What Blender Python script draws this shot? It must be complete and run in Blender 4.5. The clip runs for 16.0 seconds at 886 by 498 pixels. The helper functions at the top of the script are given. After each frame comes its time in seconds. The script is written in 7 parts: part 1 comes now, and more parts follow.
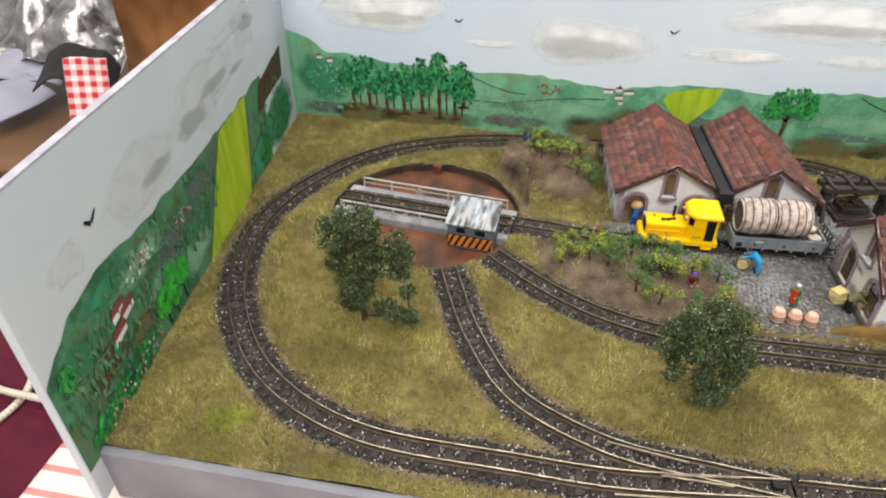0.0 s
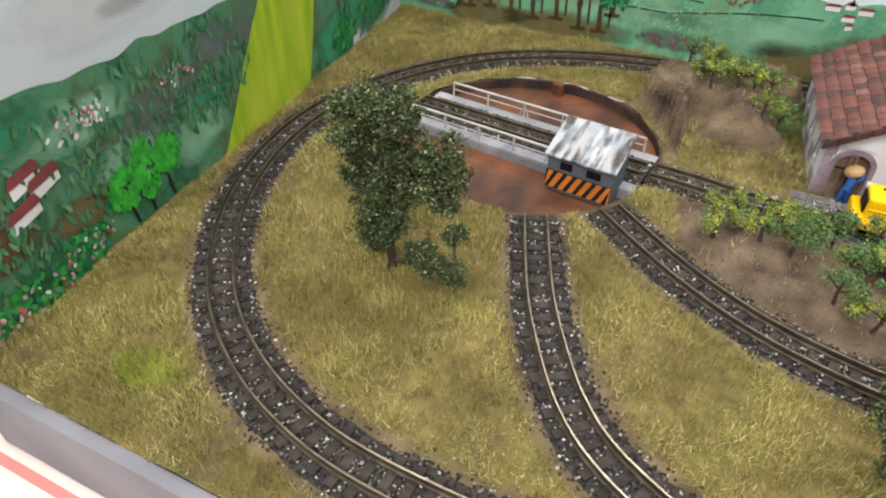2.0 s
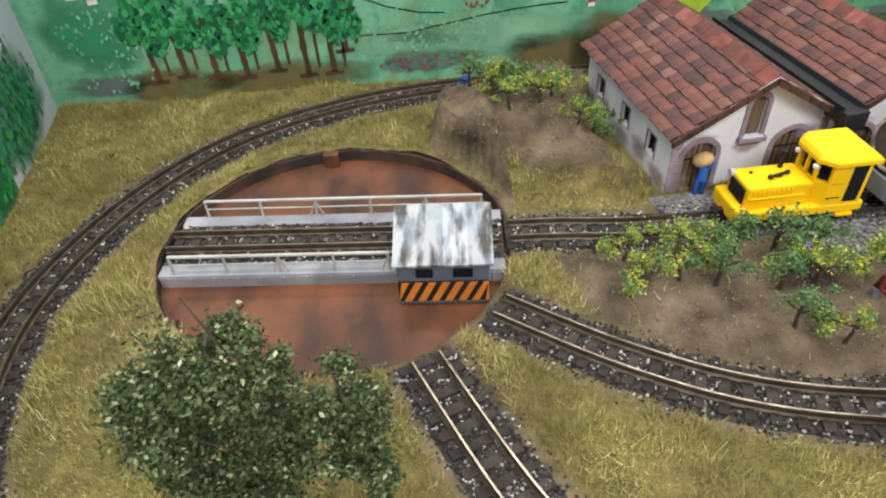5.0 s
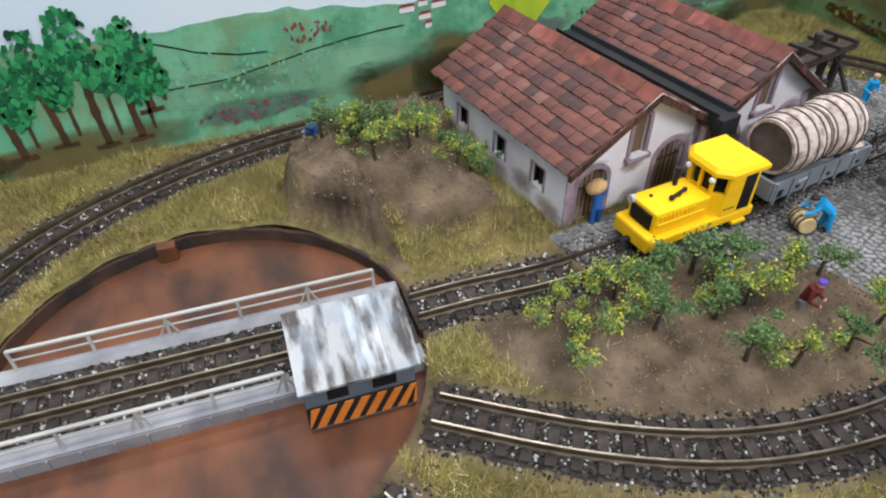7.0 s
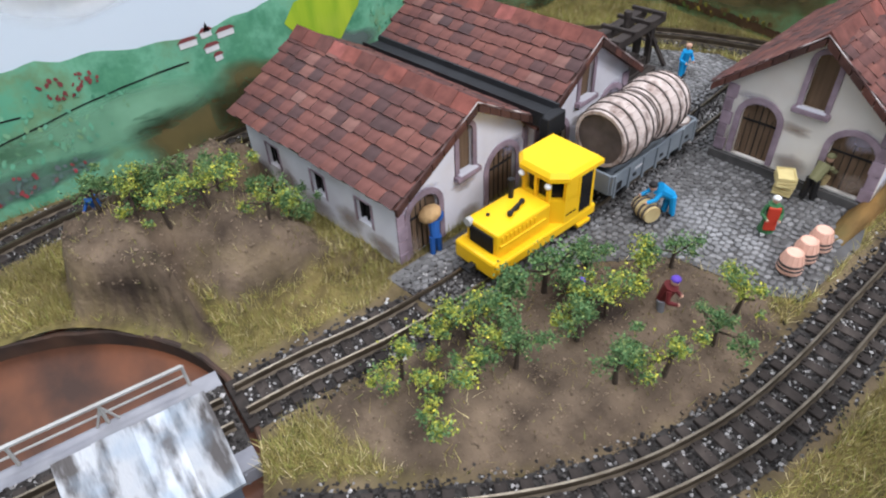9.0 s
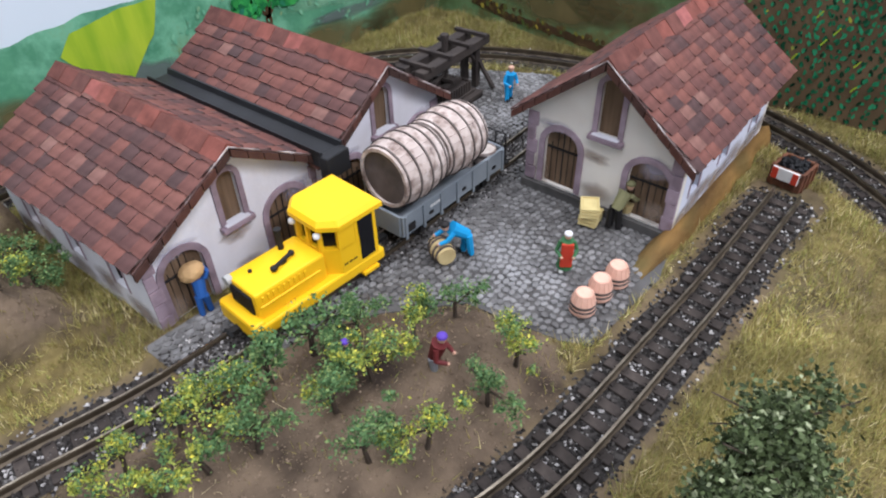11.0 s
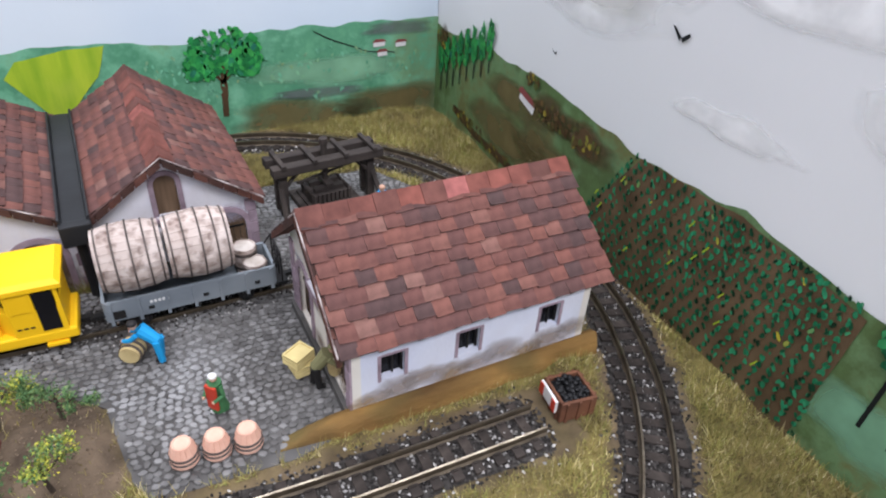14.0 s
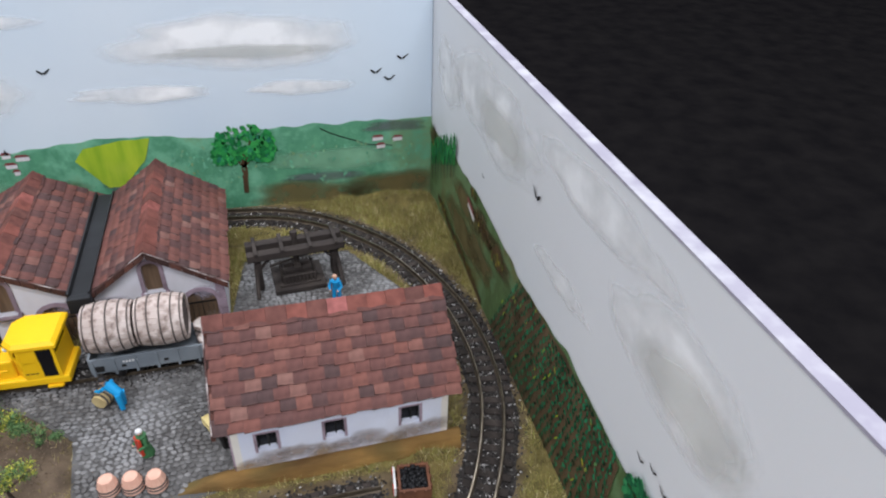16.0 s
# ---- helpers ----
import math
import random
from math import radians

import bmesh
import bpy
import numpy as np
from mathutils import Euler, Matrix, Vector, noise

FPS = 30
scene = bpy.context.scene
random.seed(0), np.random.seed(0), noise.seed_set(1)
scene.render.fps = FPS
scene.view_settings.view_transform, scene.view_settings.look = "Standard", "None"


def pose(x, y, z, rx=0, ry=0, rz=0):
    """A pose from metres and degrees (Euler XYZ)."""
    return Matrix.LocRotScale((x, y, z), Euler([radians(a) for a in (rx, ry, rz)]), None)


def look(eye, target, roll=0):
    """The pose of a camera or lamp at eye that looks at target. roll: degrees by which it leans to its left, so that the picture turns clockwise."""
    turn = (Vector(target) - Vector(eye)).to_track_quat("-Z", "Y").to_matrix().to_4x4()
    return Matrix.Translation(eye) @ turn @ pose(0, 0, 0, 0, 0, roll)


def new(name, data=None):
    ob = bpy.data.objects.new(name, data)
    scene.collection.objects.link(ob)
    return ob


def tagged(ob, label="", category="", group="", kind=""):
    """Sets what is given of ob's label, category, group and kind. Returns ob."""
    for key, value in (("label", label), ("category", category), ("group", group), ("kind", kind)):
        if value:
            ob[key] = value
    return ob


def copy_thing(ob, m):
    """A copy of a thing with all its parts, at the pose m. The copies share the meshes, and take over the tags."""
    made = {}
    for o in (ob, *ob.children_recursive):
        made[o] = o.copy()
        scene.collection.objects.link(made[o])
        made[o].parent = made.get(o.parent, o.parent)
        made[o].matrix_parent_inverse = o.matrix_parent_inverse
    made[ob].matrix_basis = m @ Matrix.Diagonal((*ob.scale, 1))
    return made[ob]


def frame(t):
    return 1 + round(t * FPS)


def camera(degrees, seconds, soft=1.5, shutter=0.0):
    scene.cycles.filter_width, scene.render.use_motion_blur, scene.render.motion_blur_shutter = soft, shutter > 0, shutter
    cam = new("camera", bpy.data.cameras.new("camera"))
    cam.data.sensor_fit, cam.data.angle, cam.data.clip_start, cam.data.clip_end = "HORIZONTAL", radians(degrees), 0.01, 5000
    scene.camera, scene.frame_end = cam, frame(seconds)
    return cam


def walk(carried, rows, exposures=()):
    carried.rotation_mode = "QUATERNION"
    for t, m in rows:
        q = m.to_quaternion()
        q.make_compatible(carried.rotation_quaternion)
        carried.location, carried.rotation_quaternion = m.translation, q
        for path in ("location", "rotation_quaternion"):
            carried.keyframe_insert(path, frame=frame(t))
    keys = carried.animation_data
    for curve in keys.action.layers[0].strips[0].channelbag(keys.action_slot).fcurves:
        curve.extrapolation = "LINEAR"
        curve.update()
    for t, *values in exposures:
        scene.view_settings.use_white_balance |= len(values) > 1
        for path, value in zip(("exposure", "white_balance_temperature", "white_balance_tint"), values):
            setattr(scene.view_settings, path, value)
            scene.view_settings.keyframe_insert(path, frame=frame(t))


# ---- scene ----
cam = camera(68.5, 16.0, soft=2.1)
PATH = [
    (0, (0.2327, -0.5147, 0.2523), (0.2057, -0.3727, 0.145), -0.3),
    (0.5, (0.2265, -0.5022, 0.2301), (0.1955, -0.3621, 0.1215), 1.0),
    (1, (0.2245, -0.4757, 0.2018), (0.1908, -0.3391, 0.0896), 1.9),
    (1.5, (0.2263, -0.4385, 0.1729), (0.177, -0.3083, 0.0587), 1.2),
    (2, (0.237, -0.4151, 0.1635), (0.1768, -0.2901, 0.0489), 0.6),
    (2.5, (0.2375, -0.3977, 0.1626), (0.1745, -0.2734, 0.0487), 0.4),
    (3, (0.2235, -0.3914, 0.1576), (0.1765, -0.2606, 0.0432), 0.6),
    (3.5, (0.2053, -0.3811, 0.156), (0.1759, -0.2452, 0.0416), 0.1),
    (4, (0.1974, -0.3669, 0.1562), (0.1805, -0.2292, 0.0416), -1.6),
    (4.2, (0.1922, -0.36, 0.1553), (0.1796, -0.2217, 0.0409), -2.3),
    (6.3, (0.1528, -0.2911, 0.1524), (0.2021, -0.1633, 0.0355), 0.2),
    (6.5, (0.1521, -0.2873, 0.1513), (0.2044, -0.1606, 0.0347), 0.4),
    (7, (0.1582, -0.2786, 0.1507), (0.2166, -0.1548, 0.034), -0.5),
    (7.5, (0.1668, -0.2681, 0.1491), (0.2336, -0.1476, 0.0333), -0.7),
    (8, (0.1739, -0.2609, 0.1442), (0.2476, -0.1444, 0.0285), -1.3),
    (8.5, (0.1814, -0.2606, 0.1446), (0.2609, -0.1486, 0.0284), -2.4),
    (9, (0.1893, -0.2616, 0.1426), (0.2747, -0.1542, 0.0261), -3.0),
    (9.5, (0.2008, -0.2642, 0.137), (0.2925, -0.1617, 0.0208), -3.1),
    (10, (0.2146, -0.2686, 0.139), (0.3112, -0.1707, 0.0228), -2.5),
    (10.2, (0.2201, -0.2705, 0.1406), (0.3188, -0.1744, 0.0248), -2.2),
    (12.3, (0.301, -0.2984, 0.132), (0.3937, -0.1885, 0.0237), 2.3),
    (12.5, (0.3158, -0.3026, 0.1346), (0.4034, -0.188, 0.0269), 2.7),
    (13, (0.3441, -0.3148, 0.1426), (0.4193, -0.1903, 0.0367), 3.2),
    (13.5, (0.3578, -0.3278, 0.1487), (0.4235, -0.1965, 0.0446), 3.7),
    (14, (0.3802, -0.3418, 0.1535), (0.4435, -0.2083, 0.0507), 3.7),
    (14.5, (0.4045, -0.3517, 0.1659), (0.4594, -0.214, 0.0639), 2.7),
    (15, (0.4239, -0.3634, 0.1858), (0.4672, -0.2211, 0.0844), 1.2),
    (15.5, (0.4413, -0.3765, 0.2084), (0.4778, -0.2322, 0.1073), 1.8),
    (16, (0.4537, -0.3848, 0.2153), (0.4864, -0.2393, 0.1144), 1.8),
]
walk(cam, [(t, look(eye, target, roll)) for t, eye, target, roll in PATH],
     [(0, -0.03, 6950, 10), (2, 0.08, 6800, 11), (4.2, 0.10, 6650, 8), (7, -0.06, 6250, 11), (9.5, 0.0, 5950, 14), (13.5, -0.04, 6000, 16), (14.5, 0.03, 6100, 15), (16, -0.31, 6050, 13)])

# ---- scale: plan numbers below are in layout units of 9 cm ----
D = 0.09

# ---- light: even exhibition hall light plus assumed overhead lamps, none in view ----
hall = bpy.data.worlds.new("hall_light")
scene.world = hall
hall.use_nodes = True
hall.node_tree.nodes["Background"].inputs[0].default_value = (0.9, 0.95, 1.0, 1)
hall.node_tree.nodes["Background"].inputs[1].default_value = 0.8


def lamp(name, x, y, z, sx, sy, watts, colour):
    data = bpy.data.lights.new(name, "AREA")
    data.shape, data.size, data.size_y, data.energy, data.color = "RECTANGLE", sx, sy, watts, colour
    ob = new(name, data)
    ob.matrix_world = pose(x, y, z)
    return ob


lamp("unseen_area_lamp", 0.1, -0.35, 2.2, 2.4, 0.3, 36, (1.0, 0.98, 0.96))
lamp("unseen_area_lamp", 0.6, 1.1, 2.2, 2.4, 0.3, 35, (0.96, 0.98, 1.0))
# added fill from the front, tilted to brighten house fronts and back wall
lamp("unseen_area_lamp", 0.4, -1.9, 2.0, 2.4, 0.3, 60, (1.0, 0.98, 0.96)).matrix_world = look((0.4, -1.9, 2.0), (0.27, -0.1, 0.0))


# ---- materials ----
def mat(name, colour, colour2=None, scale=40, rough=0.8, metal=0.0, bump=0.2, bump_scale=None, spots=None, spot_scale=8, spot_amount=0.5, per_piece=0.0, stretch=None, dist=0.0004, spec=0.2, ramp_at=(0.32, 0.68)):
    """Two-scale noise material in object space (metres)."""
    m = bpy.data.materials.new(name)
    m.use_nodes = True
    nt = m.node_tree
    bsdf = nt.nodes["Principled BSDF"]
    bsdf.inputs["Roughness"].default_value = rough
    bsdf.inputs["Metallic"].default_value = metal
    bsdf.inputs["Specular IOR Level"].default_value = spec
    tc = nt.nodes.new("ShaderNodeTexCoord")
    mp = nt.nodes.new("ShaderNodeMapping")
    nt.links.new(tc.outputs["Object"], mp.inputs[0])
    if stretch:
        mp.inputs["Scale"].default_value = stretch
    n1 = nt.nodes.new("ShaderNodeTexNoise")
    n1.inputs["Scale"].default_value = scale
    n1.inputs["Detail"].default_value = 5
    nt.links.new(mp.outputs[0], n1.inputs["Vector"])
    ramp = nt.nodes.new("ShaderNodeValToRGB")
    ramp.color_ramp.elements[0].position, ramp.color_ramp.elements[1].position = ramp_at
    c2 = colour2 or tuple(c * 0.75 for c in colour)
    ramp.color_ramp.elements[0].color, ramp.color_ramp.elements[1].color = (*c2, 1), (*colour, 1)
    nt.links.new(n1.outputs[0], ramp.inputs[0])
    out = ramp.outputs[0]
    if spots:
        n2 = nt.nodes.new("ShaderNodeTexNoise")
        n2.inputs["Scale"].default_value = spot_scale
        n2.inputs["Detail"].default_value = 3
        nt.links.new(tc.outputs["Object"], n2.inputs["Vector"])
        r2 = nt.nodes.new("ShaderNodeMapRange")
        r2.inputs[1].default_value, r2.inputs[2].default_value, r2.inputs[4].default_value = 0.45, 0.7, spot_amount
        nt.links.new(n2.outputs[0], r2.inputs[0])
        mix = nt.nodes.new("ShaderNodeMixRGB")
        nt.links.new(r2.outputs[0], mix.inputs[0])
        nt.links.new(out, mix.inputs[1])
        mix.inputs[2].default_value = (*spots, 1)
        out = mix.outputs[0]
    if per_piece:
        oi = nt.nodes.new("ShaderNodeObjectInfo")
        r3 = nt.nodes.new("ShaderNodeMapRange")
        r3.inputs[3].default_value, r3.inputs[4].default_value = 1 - per_piece, 1 + per_piece
        nt.links.new(oi.outputs["Random"], r3.inputs[0])
        hv = nt.nodes.new("ShaderNodeHueSaturation")
        nt.links.new(r3.outputs[0], hv.inputs["Value"])
        nt.links.new(out, hv.inputs["Color"])
        out = hv.outputs[0]
    nt.links.new(out, bsdf.inputs["Base Color"])
    if bump:
        bp = nt.nodes.new("ShaderNodeBump")
        bp.inputs["Strength"].default_value, bp.inputs["Distance"].default_value = bump, dist
        n3 = nt.nodes.new("ShaderNodeTexNoise")
        n3.inputs["Scale"].default_value = bump_scale or scale * 4
        n3.inputs["Detail"].default_value = 4
        nt.links.new(mp.outputs[0], n3.inputs["Vector"])
        nt.links.new(n3.outputs[0], bp.inputs["Height"])
        nt.links.new(bp.outputs[0], bsdf.inputs["Normal"])
    return m


# ---- building helpers (units of D) ----
def part(name, bm, material, parent=None, label="", smooth=False, kind=""):
    bmesh.ops.scale(bm, vec=(D, D, D), verts=bm.verts)
    me = bpy.data.meshes.new(name)
    bm.to_mesh(me)
    bm.free()
    for m in material if isinstance(material, (list, tuple)) else (material,):
        me.materials.append(m)
    if smooth:
        me.shade_smooth()
    ob = new(name, me)
    ob.parent = parent
    return tagged(ob, label, kind=kind)


def thing(name, x, y, z, turn, label, category, group="", kind=""):
    ob = new(name)
    ob.empty_display_size = 0.01
    ob.matrix_basis = pose(x * D, y * D, z * D, 0, 0, turn)
    return tagged(ob, label, category, group, kind)


def faces_of(verts):
    return {f for v in verts for f in v.link_faces}


def box(bm, x, y, z, sx, sy, sz, m=None, mi=0, bevel=0.0):
    """A box centred on x, y with its bottom at z."""
    mm = Matrix.Translation((x, y, z + sz / 2)) @ Matrix.Diagonal((sx, sy, sz, 1))
    r = bmesh.ops.create_cube(bm, size=1, matrix=(m or Matrix()) @ mm)
    vs = r["verts"]
    if bevel:
        r = bmesh.ops.bevel(bm, geom=list({e for v in vs for e in v.link_edges}), offset=bevel, segments=2, affect="EDGES", profile=0.5)
        vs = r["verts"]
    for f in faces_of(vs):
        f.material_index = mi
    return vs


def rod(bm, a, b, r0, r1=None, seg=8, mi=0):
    a, b = Vector(a), Vector(b)
    d = b - a
    m = Matrix.Translation((a + b) / 2) @ d.to_track_quat("Z", "Y").to_matrix().to_4x4()
    r = bmesh.ops.create_cone(bm, cap_ends=True, segments=seg, radius1=r0, radius2=r0 if r1 is None else r1, depth=d.length, matrix=m)
    for f in faces_of(r["verts"]):
        f.material_index = mi
    return r["verts"]


def ball(bm, x, y, z, rx, ry=None, rz=None, mi=0, sub=1):
    m = Matrix.Translation((x, y, z)) @ Matrix.Diagonal((rx, ry or rx, rz or rx, 1))
    r = bmesh.ops.create_icosphere(bm, subdivisions=sub, radius=1, matrix=m)
    for f in faces_of(r["verts"]):
        f.material_index = mi
    return r["verts"]


def prism(bm, pts, depth, m=None, mi=0):
    """An outline in the x-z plane, given depth along +y."""
    m = m or Matrix()
    n = len(pts)
    a = [bm.verts.new(m @ Vector((x, 0, z))) for x, z in pts]
    b = [bm.verts.new(m @ Vector((x, depth, z))) for x, z in pts]
    fs = [bm.faces.new(a), bm.faces.new(b[::-1])]
    for i in range(n):
        fs.append(bm.faces.new((a[i], b[i], b[(i + 1) % n], a[(i + 1) % n])))
    for f in fs:
        f.material_index = mi
    bmesh.ops.recalc_face_normals(bm, faces=fs)
    return a + b


def lathe(bm, prof, m=None, seg=20, mi=0, mi_of=None, caps=True):
    """Turns an (r, z) profile round z; ends are closed."""
    m = m or Matrix()
    rings = [[bm.verts.new(m @ Vector((r * math.cos(2 * math.pi * k / seg), r * math.sin(2 * math.pi * k / seg), z))) for k in range(seg)] for r, z in prof]
    fs = []
    for i in range(len(rings) - 1):
        for k in range(seg):
            f = bm.faces.new((rings[i][k], rings[i][(k + 1) % seg], rings[i + 1][(k + 1) % seg], rings[i + 1][k]))
            f.material_index = mi_of(i) if mi_of else mi
            fs.append(f)
    for ring in (rings[0][::-1], rings[-1]) if caps else ():
        f = bm.faces.new(ring)
        f.material_index = mi
        fs.append(f)
    bmesh.ops.recalc_face_normals(bm, faces=fs)


def spline(ctrl, closed=False, step=0.02):
    """A smooth line through the points, at even steps: points and directions."""
    c = [Vector(p) for p in ctrl]
    n = len(c)
    pts = []
    for i in range(n if closed else n - 1):
        q = [c[(i + k) % n] if closed else c[min(max(i + k, 0), n - 1)] for k in (-1, 0, 1, 2)]
        for k in range(24):
            u = k / 24
            pts.append(0.5 * (2 * q[1] + (q[2] - q[0]) * u + (2 * q[0] - 5 * q[1] + 4 * q[2] - q[3]) * u * u + (3 * q[1] - q[0] - 3 * q[2] + q[3]) * u ** 3))
    pts.append(c[0] if closed else c[-1])
    out, need = [pts[0].copy()], step
    for a, b in zip(pts, pts[1:]):
        d, done = (b - a).length, 0.0
        while d - done >= need and d > 0:
            done += need
            out.append(a.lerp(b, done / d))
            need = step
        need -= d - done
    dirs = [(out[min(i + 1, len(out) - 1)] - out[max(i - 1, 0)]).normalized() for i in range(len(out))]
    return out, dirs


def piece_mat(name, stops, rough=0.8, island=False, metal=0.0, fine=200, bump=0.25, patch=None):
    """Colour picked per piece from the stops, with fine grain; island: per loose island instead of per object."""
    m = bpy.data.materials.new(name)
    m.use_nodes = True
    nt = m.node_tree
    bsdf = nt.nodes["Principled BSDF"]
    bsdf.inputs["Roughness"].default_value, bsdf.inputs["Metallic"].default_value = rough, metal
    bsdf.inputs["Specular IOR Level"].default_value = 0.15
    src = nt.nodes.new("ShaderNodeNewGeometry").outputs["Random Per Island"] if island else nt.nodes.new("ShaderNodeObjectInfo").outputs["Random"]
    ramp = nt.nodes.new("ShaderNodeValToRGB")
    els = ramp.color_ramp.elements
    for i, (p, c) in enumerate(stops):
        e = els[i] if i < 2 else els.new(p)
        e.position, e.color = p, (*c, 1)
    nt.links.new(src, ramp.inputs[0])
    tc = nt.nodes.new("ShaderNodeTexCoord")
    n = nt.nodes.new("ShaderNodeTexNoise")
    n.inputs["Scale"].default_value, n.inputs["Detail"].default_value = fine, 4
    nt.links.new(tc.outputs["Object"], n.inputs["Vector"])
    r = nt.nodes.new("ShaderNodeMapRange")
    r.inputs[1].default_value, r.inputs[2].default_value, r.inputs[3].default_value, r.inputs[4].default_value = 0.3, 0.7, 0.7, 1.3
    nt.links.new(n.outputs[0], r.inputs[0])
    hv = nt.nodes.new("ShaderNodeHueSaturation")
    nt.links.new(ramp.outputs[0], hv.inputs["Color"])
    nt.links.new(r.outputs[0], hv.inputs["Value"])
    out = hv.outputs[0]
    if patch:
        pn = nt.nodes.new("ShaderNodeTexNoise")
        pn.inputs["Scale"].default_value, pn.inputs["Detail"].default_value, pn.inputs["Roughness"].default_value = 26, 6, 0.7
        nt.links.new(nt.nodes.new("ShaderNodeNewGeometry").outputs["Position"], pn.inputs["Vector"])
        pr = nt.nodes.new("ShaderNodeMapRange")
        pr.inputs[1].default_value, pr.inputs[2].default_value, pr.inputs[4].default_value = 0.48, 0.68, 0.75
        nt.links.new(pn.outputs[0], pr.inputs[0])
        pm = nt.nodes.new("ShaderNodeMixRGB")
        nt.links.new(pr.outputs[0], pm.inputs[0])
        nt.links.new(out, pm.inputs[1])
        pm.inputs[2].default_value = (*patch, 1)
        out = pm.outputs[0]
    nt.links.new(out, bsdf.inputs["Base Color"])
    if bump:
        bp = nt.nodes.new("ShaderNodeBump")
        bp.inputs["Strength"].default_value, bp.inputs["Distance"].default_value = bump, 0.0004
        nt.links.new(n.outputs[0], bp.inputs["Height"])
        nt.links.new(bp.outputs[0], bsdf.inputs["Normal"])
    return m


def soft_paint(name, colour, strength=0.9):
    """Thin paint that fades out by the 'paint' attribute, as a dry brush leaves it."""
    m = bpy.data.materials.new(name)
    m.use_nodes = True
    nt = m.node_tree
    bsdf, out = nt.nodes["Principled BSDF"], nt.nodes["Material Output"]
    bsdf.inputs["Base Color"].default_value, bsdf.inputs["Roughness"].default_value = (*colour, 1), 0.6
    at = nt.nodes.new("ShaderNodeAttribute")
    at.attribute_name = "paint"
    tc = nt.nodes.new("ShaderNodeTexCoord")
    n = nt.nodes.new("ShaderNodeTexNoise")
    n.inputs["Scale"].default_value, n.inputs["Detail"].default_value = 34, 5
    nt.links.new(tc.outputs["Object"], n.inputs["Vector"])
    mul = nt.nodes.new("ShaderNodeMath")
    mul.operation = "MULTIPLY"
    r = nt.nodes.new("ShaderNodeMapRange")
    r.inputs[1].default_value, r.inputs[2].default_value, r.inputs[3].default_value, r.inputs[4].default_value = 0.3, 0.65, 0.45, strength * 1.3
    nt.links.new(n.outputs[0], r.inputs[0])
    nt.links.new(at.outputs["Fac"], mul.inputs[0])
    nt.links.new(r.outputs[0], mul.inputs[1])
    tr = nt.nodes.new("ShaderNodeBsdfTransparent")
    mx = nt.nodes.new("ShaderNodeMixShader")
    nt.links.new(mul.outputs[0], mx.inputs[0])
    nt.links.new(tr.outputs[0], mx.inputs[1])
    nt.links.new(bsdf.outputs[0], mx.inputs[2])
    nt.links.new(mx.outputs[0], out.inputs[0])
    return m


def ground_mat():
    m = mat("model_ground", (0.20, 0.155, 0.055), (0.08, 0.06, 0.026), 160, 0.95, bump=0.9, bump_scale=500, spots=(0.12, 0.12, 0.03), spot_scale=24, dist=0.0008)
    nt = m.node_tree
    bsdf = nt.nodes["Principled BSDF"]
    grass = bsdf.inputs["Base Color"].links[0].from_socket
    tc = [n for n in nt.nodes if n.type == "TEX_COORD"][0]
    n = nt.nodes.new("ShaderNodeTexNoise")
    n.inputs["Scale"].default_value, n.inputs["Detail"].default_value = 60, 6
    nt.links.new(tc.outputs["Object"], n.inputs["Vector"])
    soil = nt.nodes.new("ShaderNodeValToRGB")
    soil.color_ramp.elements[0].position, soil.color_ramp.elements[1].position = 0.32, 0.7
    soil.color_ramp.elements[0].color, soil.color_ramp.elements[1].color = (0.030, 0.021, 0.015, 1), (0.175, 0.127, 0.084, 1)
    nt.links.new(n.outputs[0], soil.inputs[0])
    at = nt.nodes.new("ShaderNodeAttribute")
    at.attribute_name = "soil"
    mx = nt.nodes.new("ShaderNodeMixRGB")
    nt.links.new(at.outputs["Fac"], mx.inputs[0])
    nt.links.new(grass, mx.inputs[1])
    nt.links.new(soil.outputs[0], mx.inputs[2])
    nt.links.new(mx.outputs[0], bsdf.inputs["Base Color"])
    return m


def grass_mat(name, stops, patch):
    m = piece_mat(name, stops, 0.7, True, fine=14, bump=0)
    nt = m.node_tree
    bsdf = nt.nodes["Principled BSDF"]
    old = bsdf.inputs["Base Color"].links[0].from_socket
    tc = [n for n in nt.nodes if n.type == "TEX_COORD"][0]
    n = nt.nodes.new("ShaderNodeTexNoise")
    n.inputs["Scale"].default_value, n.inputs["Detail"].default_value = 30, 5
    nt.links.new(tc.outputs["Object"], n.inputs["Vector"])
    r = nt.nodes.new("ShaderNodeMapRange")
    r.inputs[1].default_value, r.inputs[2].default_value, r.inputs[4].default_value = 0.45, 0.62, 0.72
    nt.links.new(n.outputs[0], r.inputs[0])
    mx = nt.nodes.new("ShaderNodeMixRGB")
    nt.links.new(r.outputs[0], mx.inputs[0])
    nt.links.new(old, mx.inputs[1])
    mx.inputs[2].default_value = (*patch, 1)
    nt.links.new(mx.outputs[0], bsdf.inputs["Base Color"])
    return m


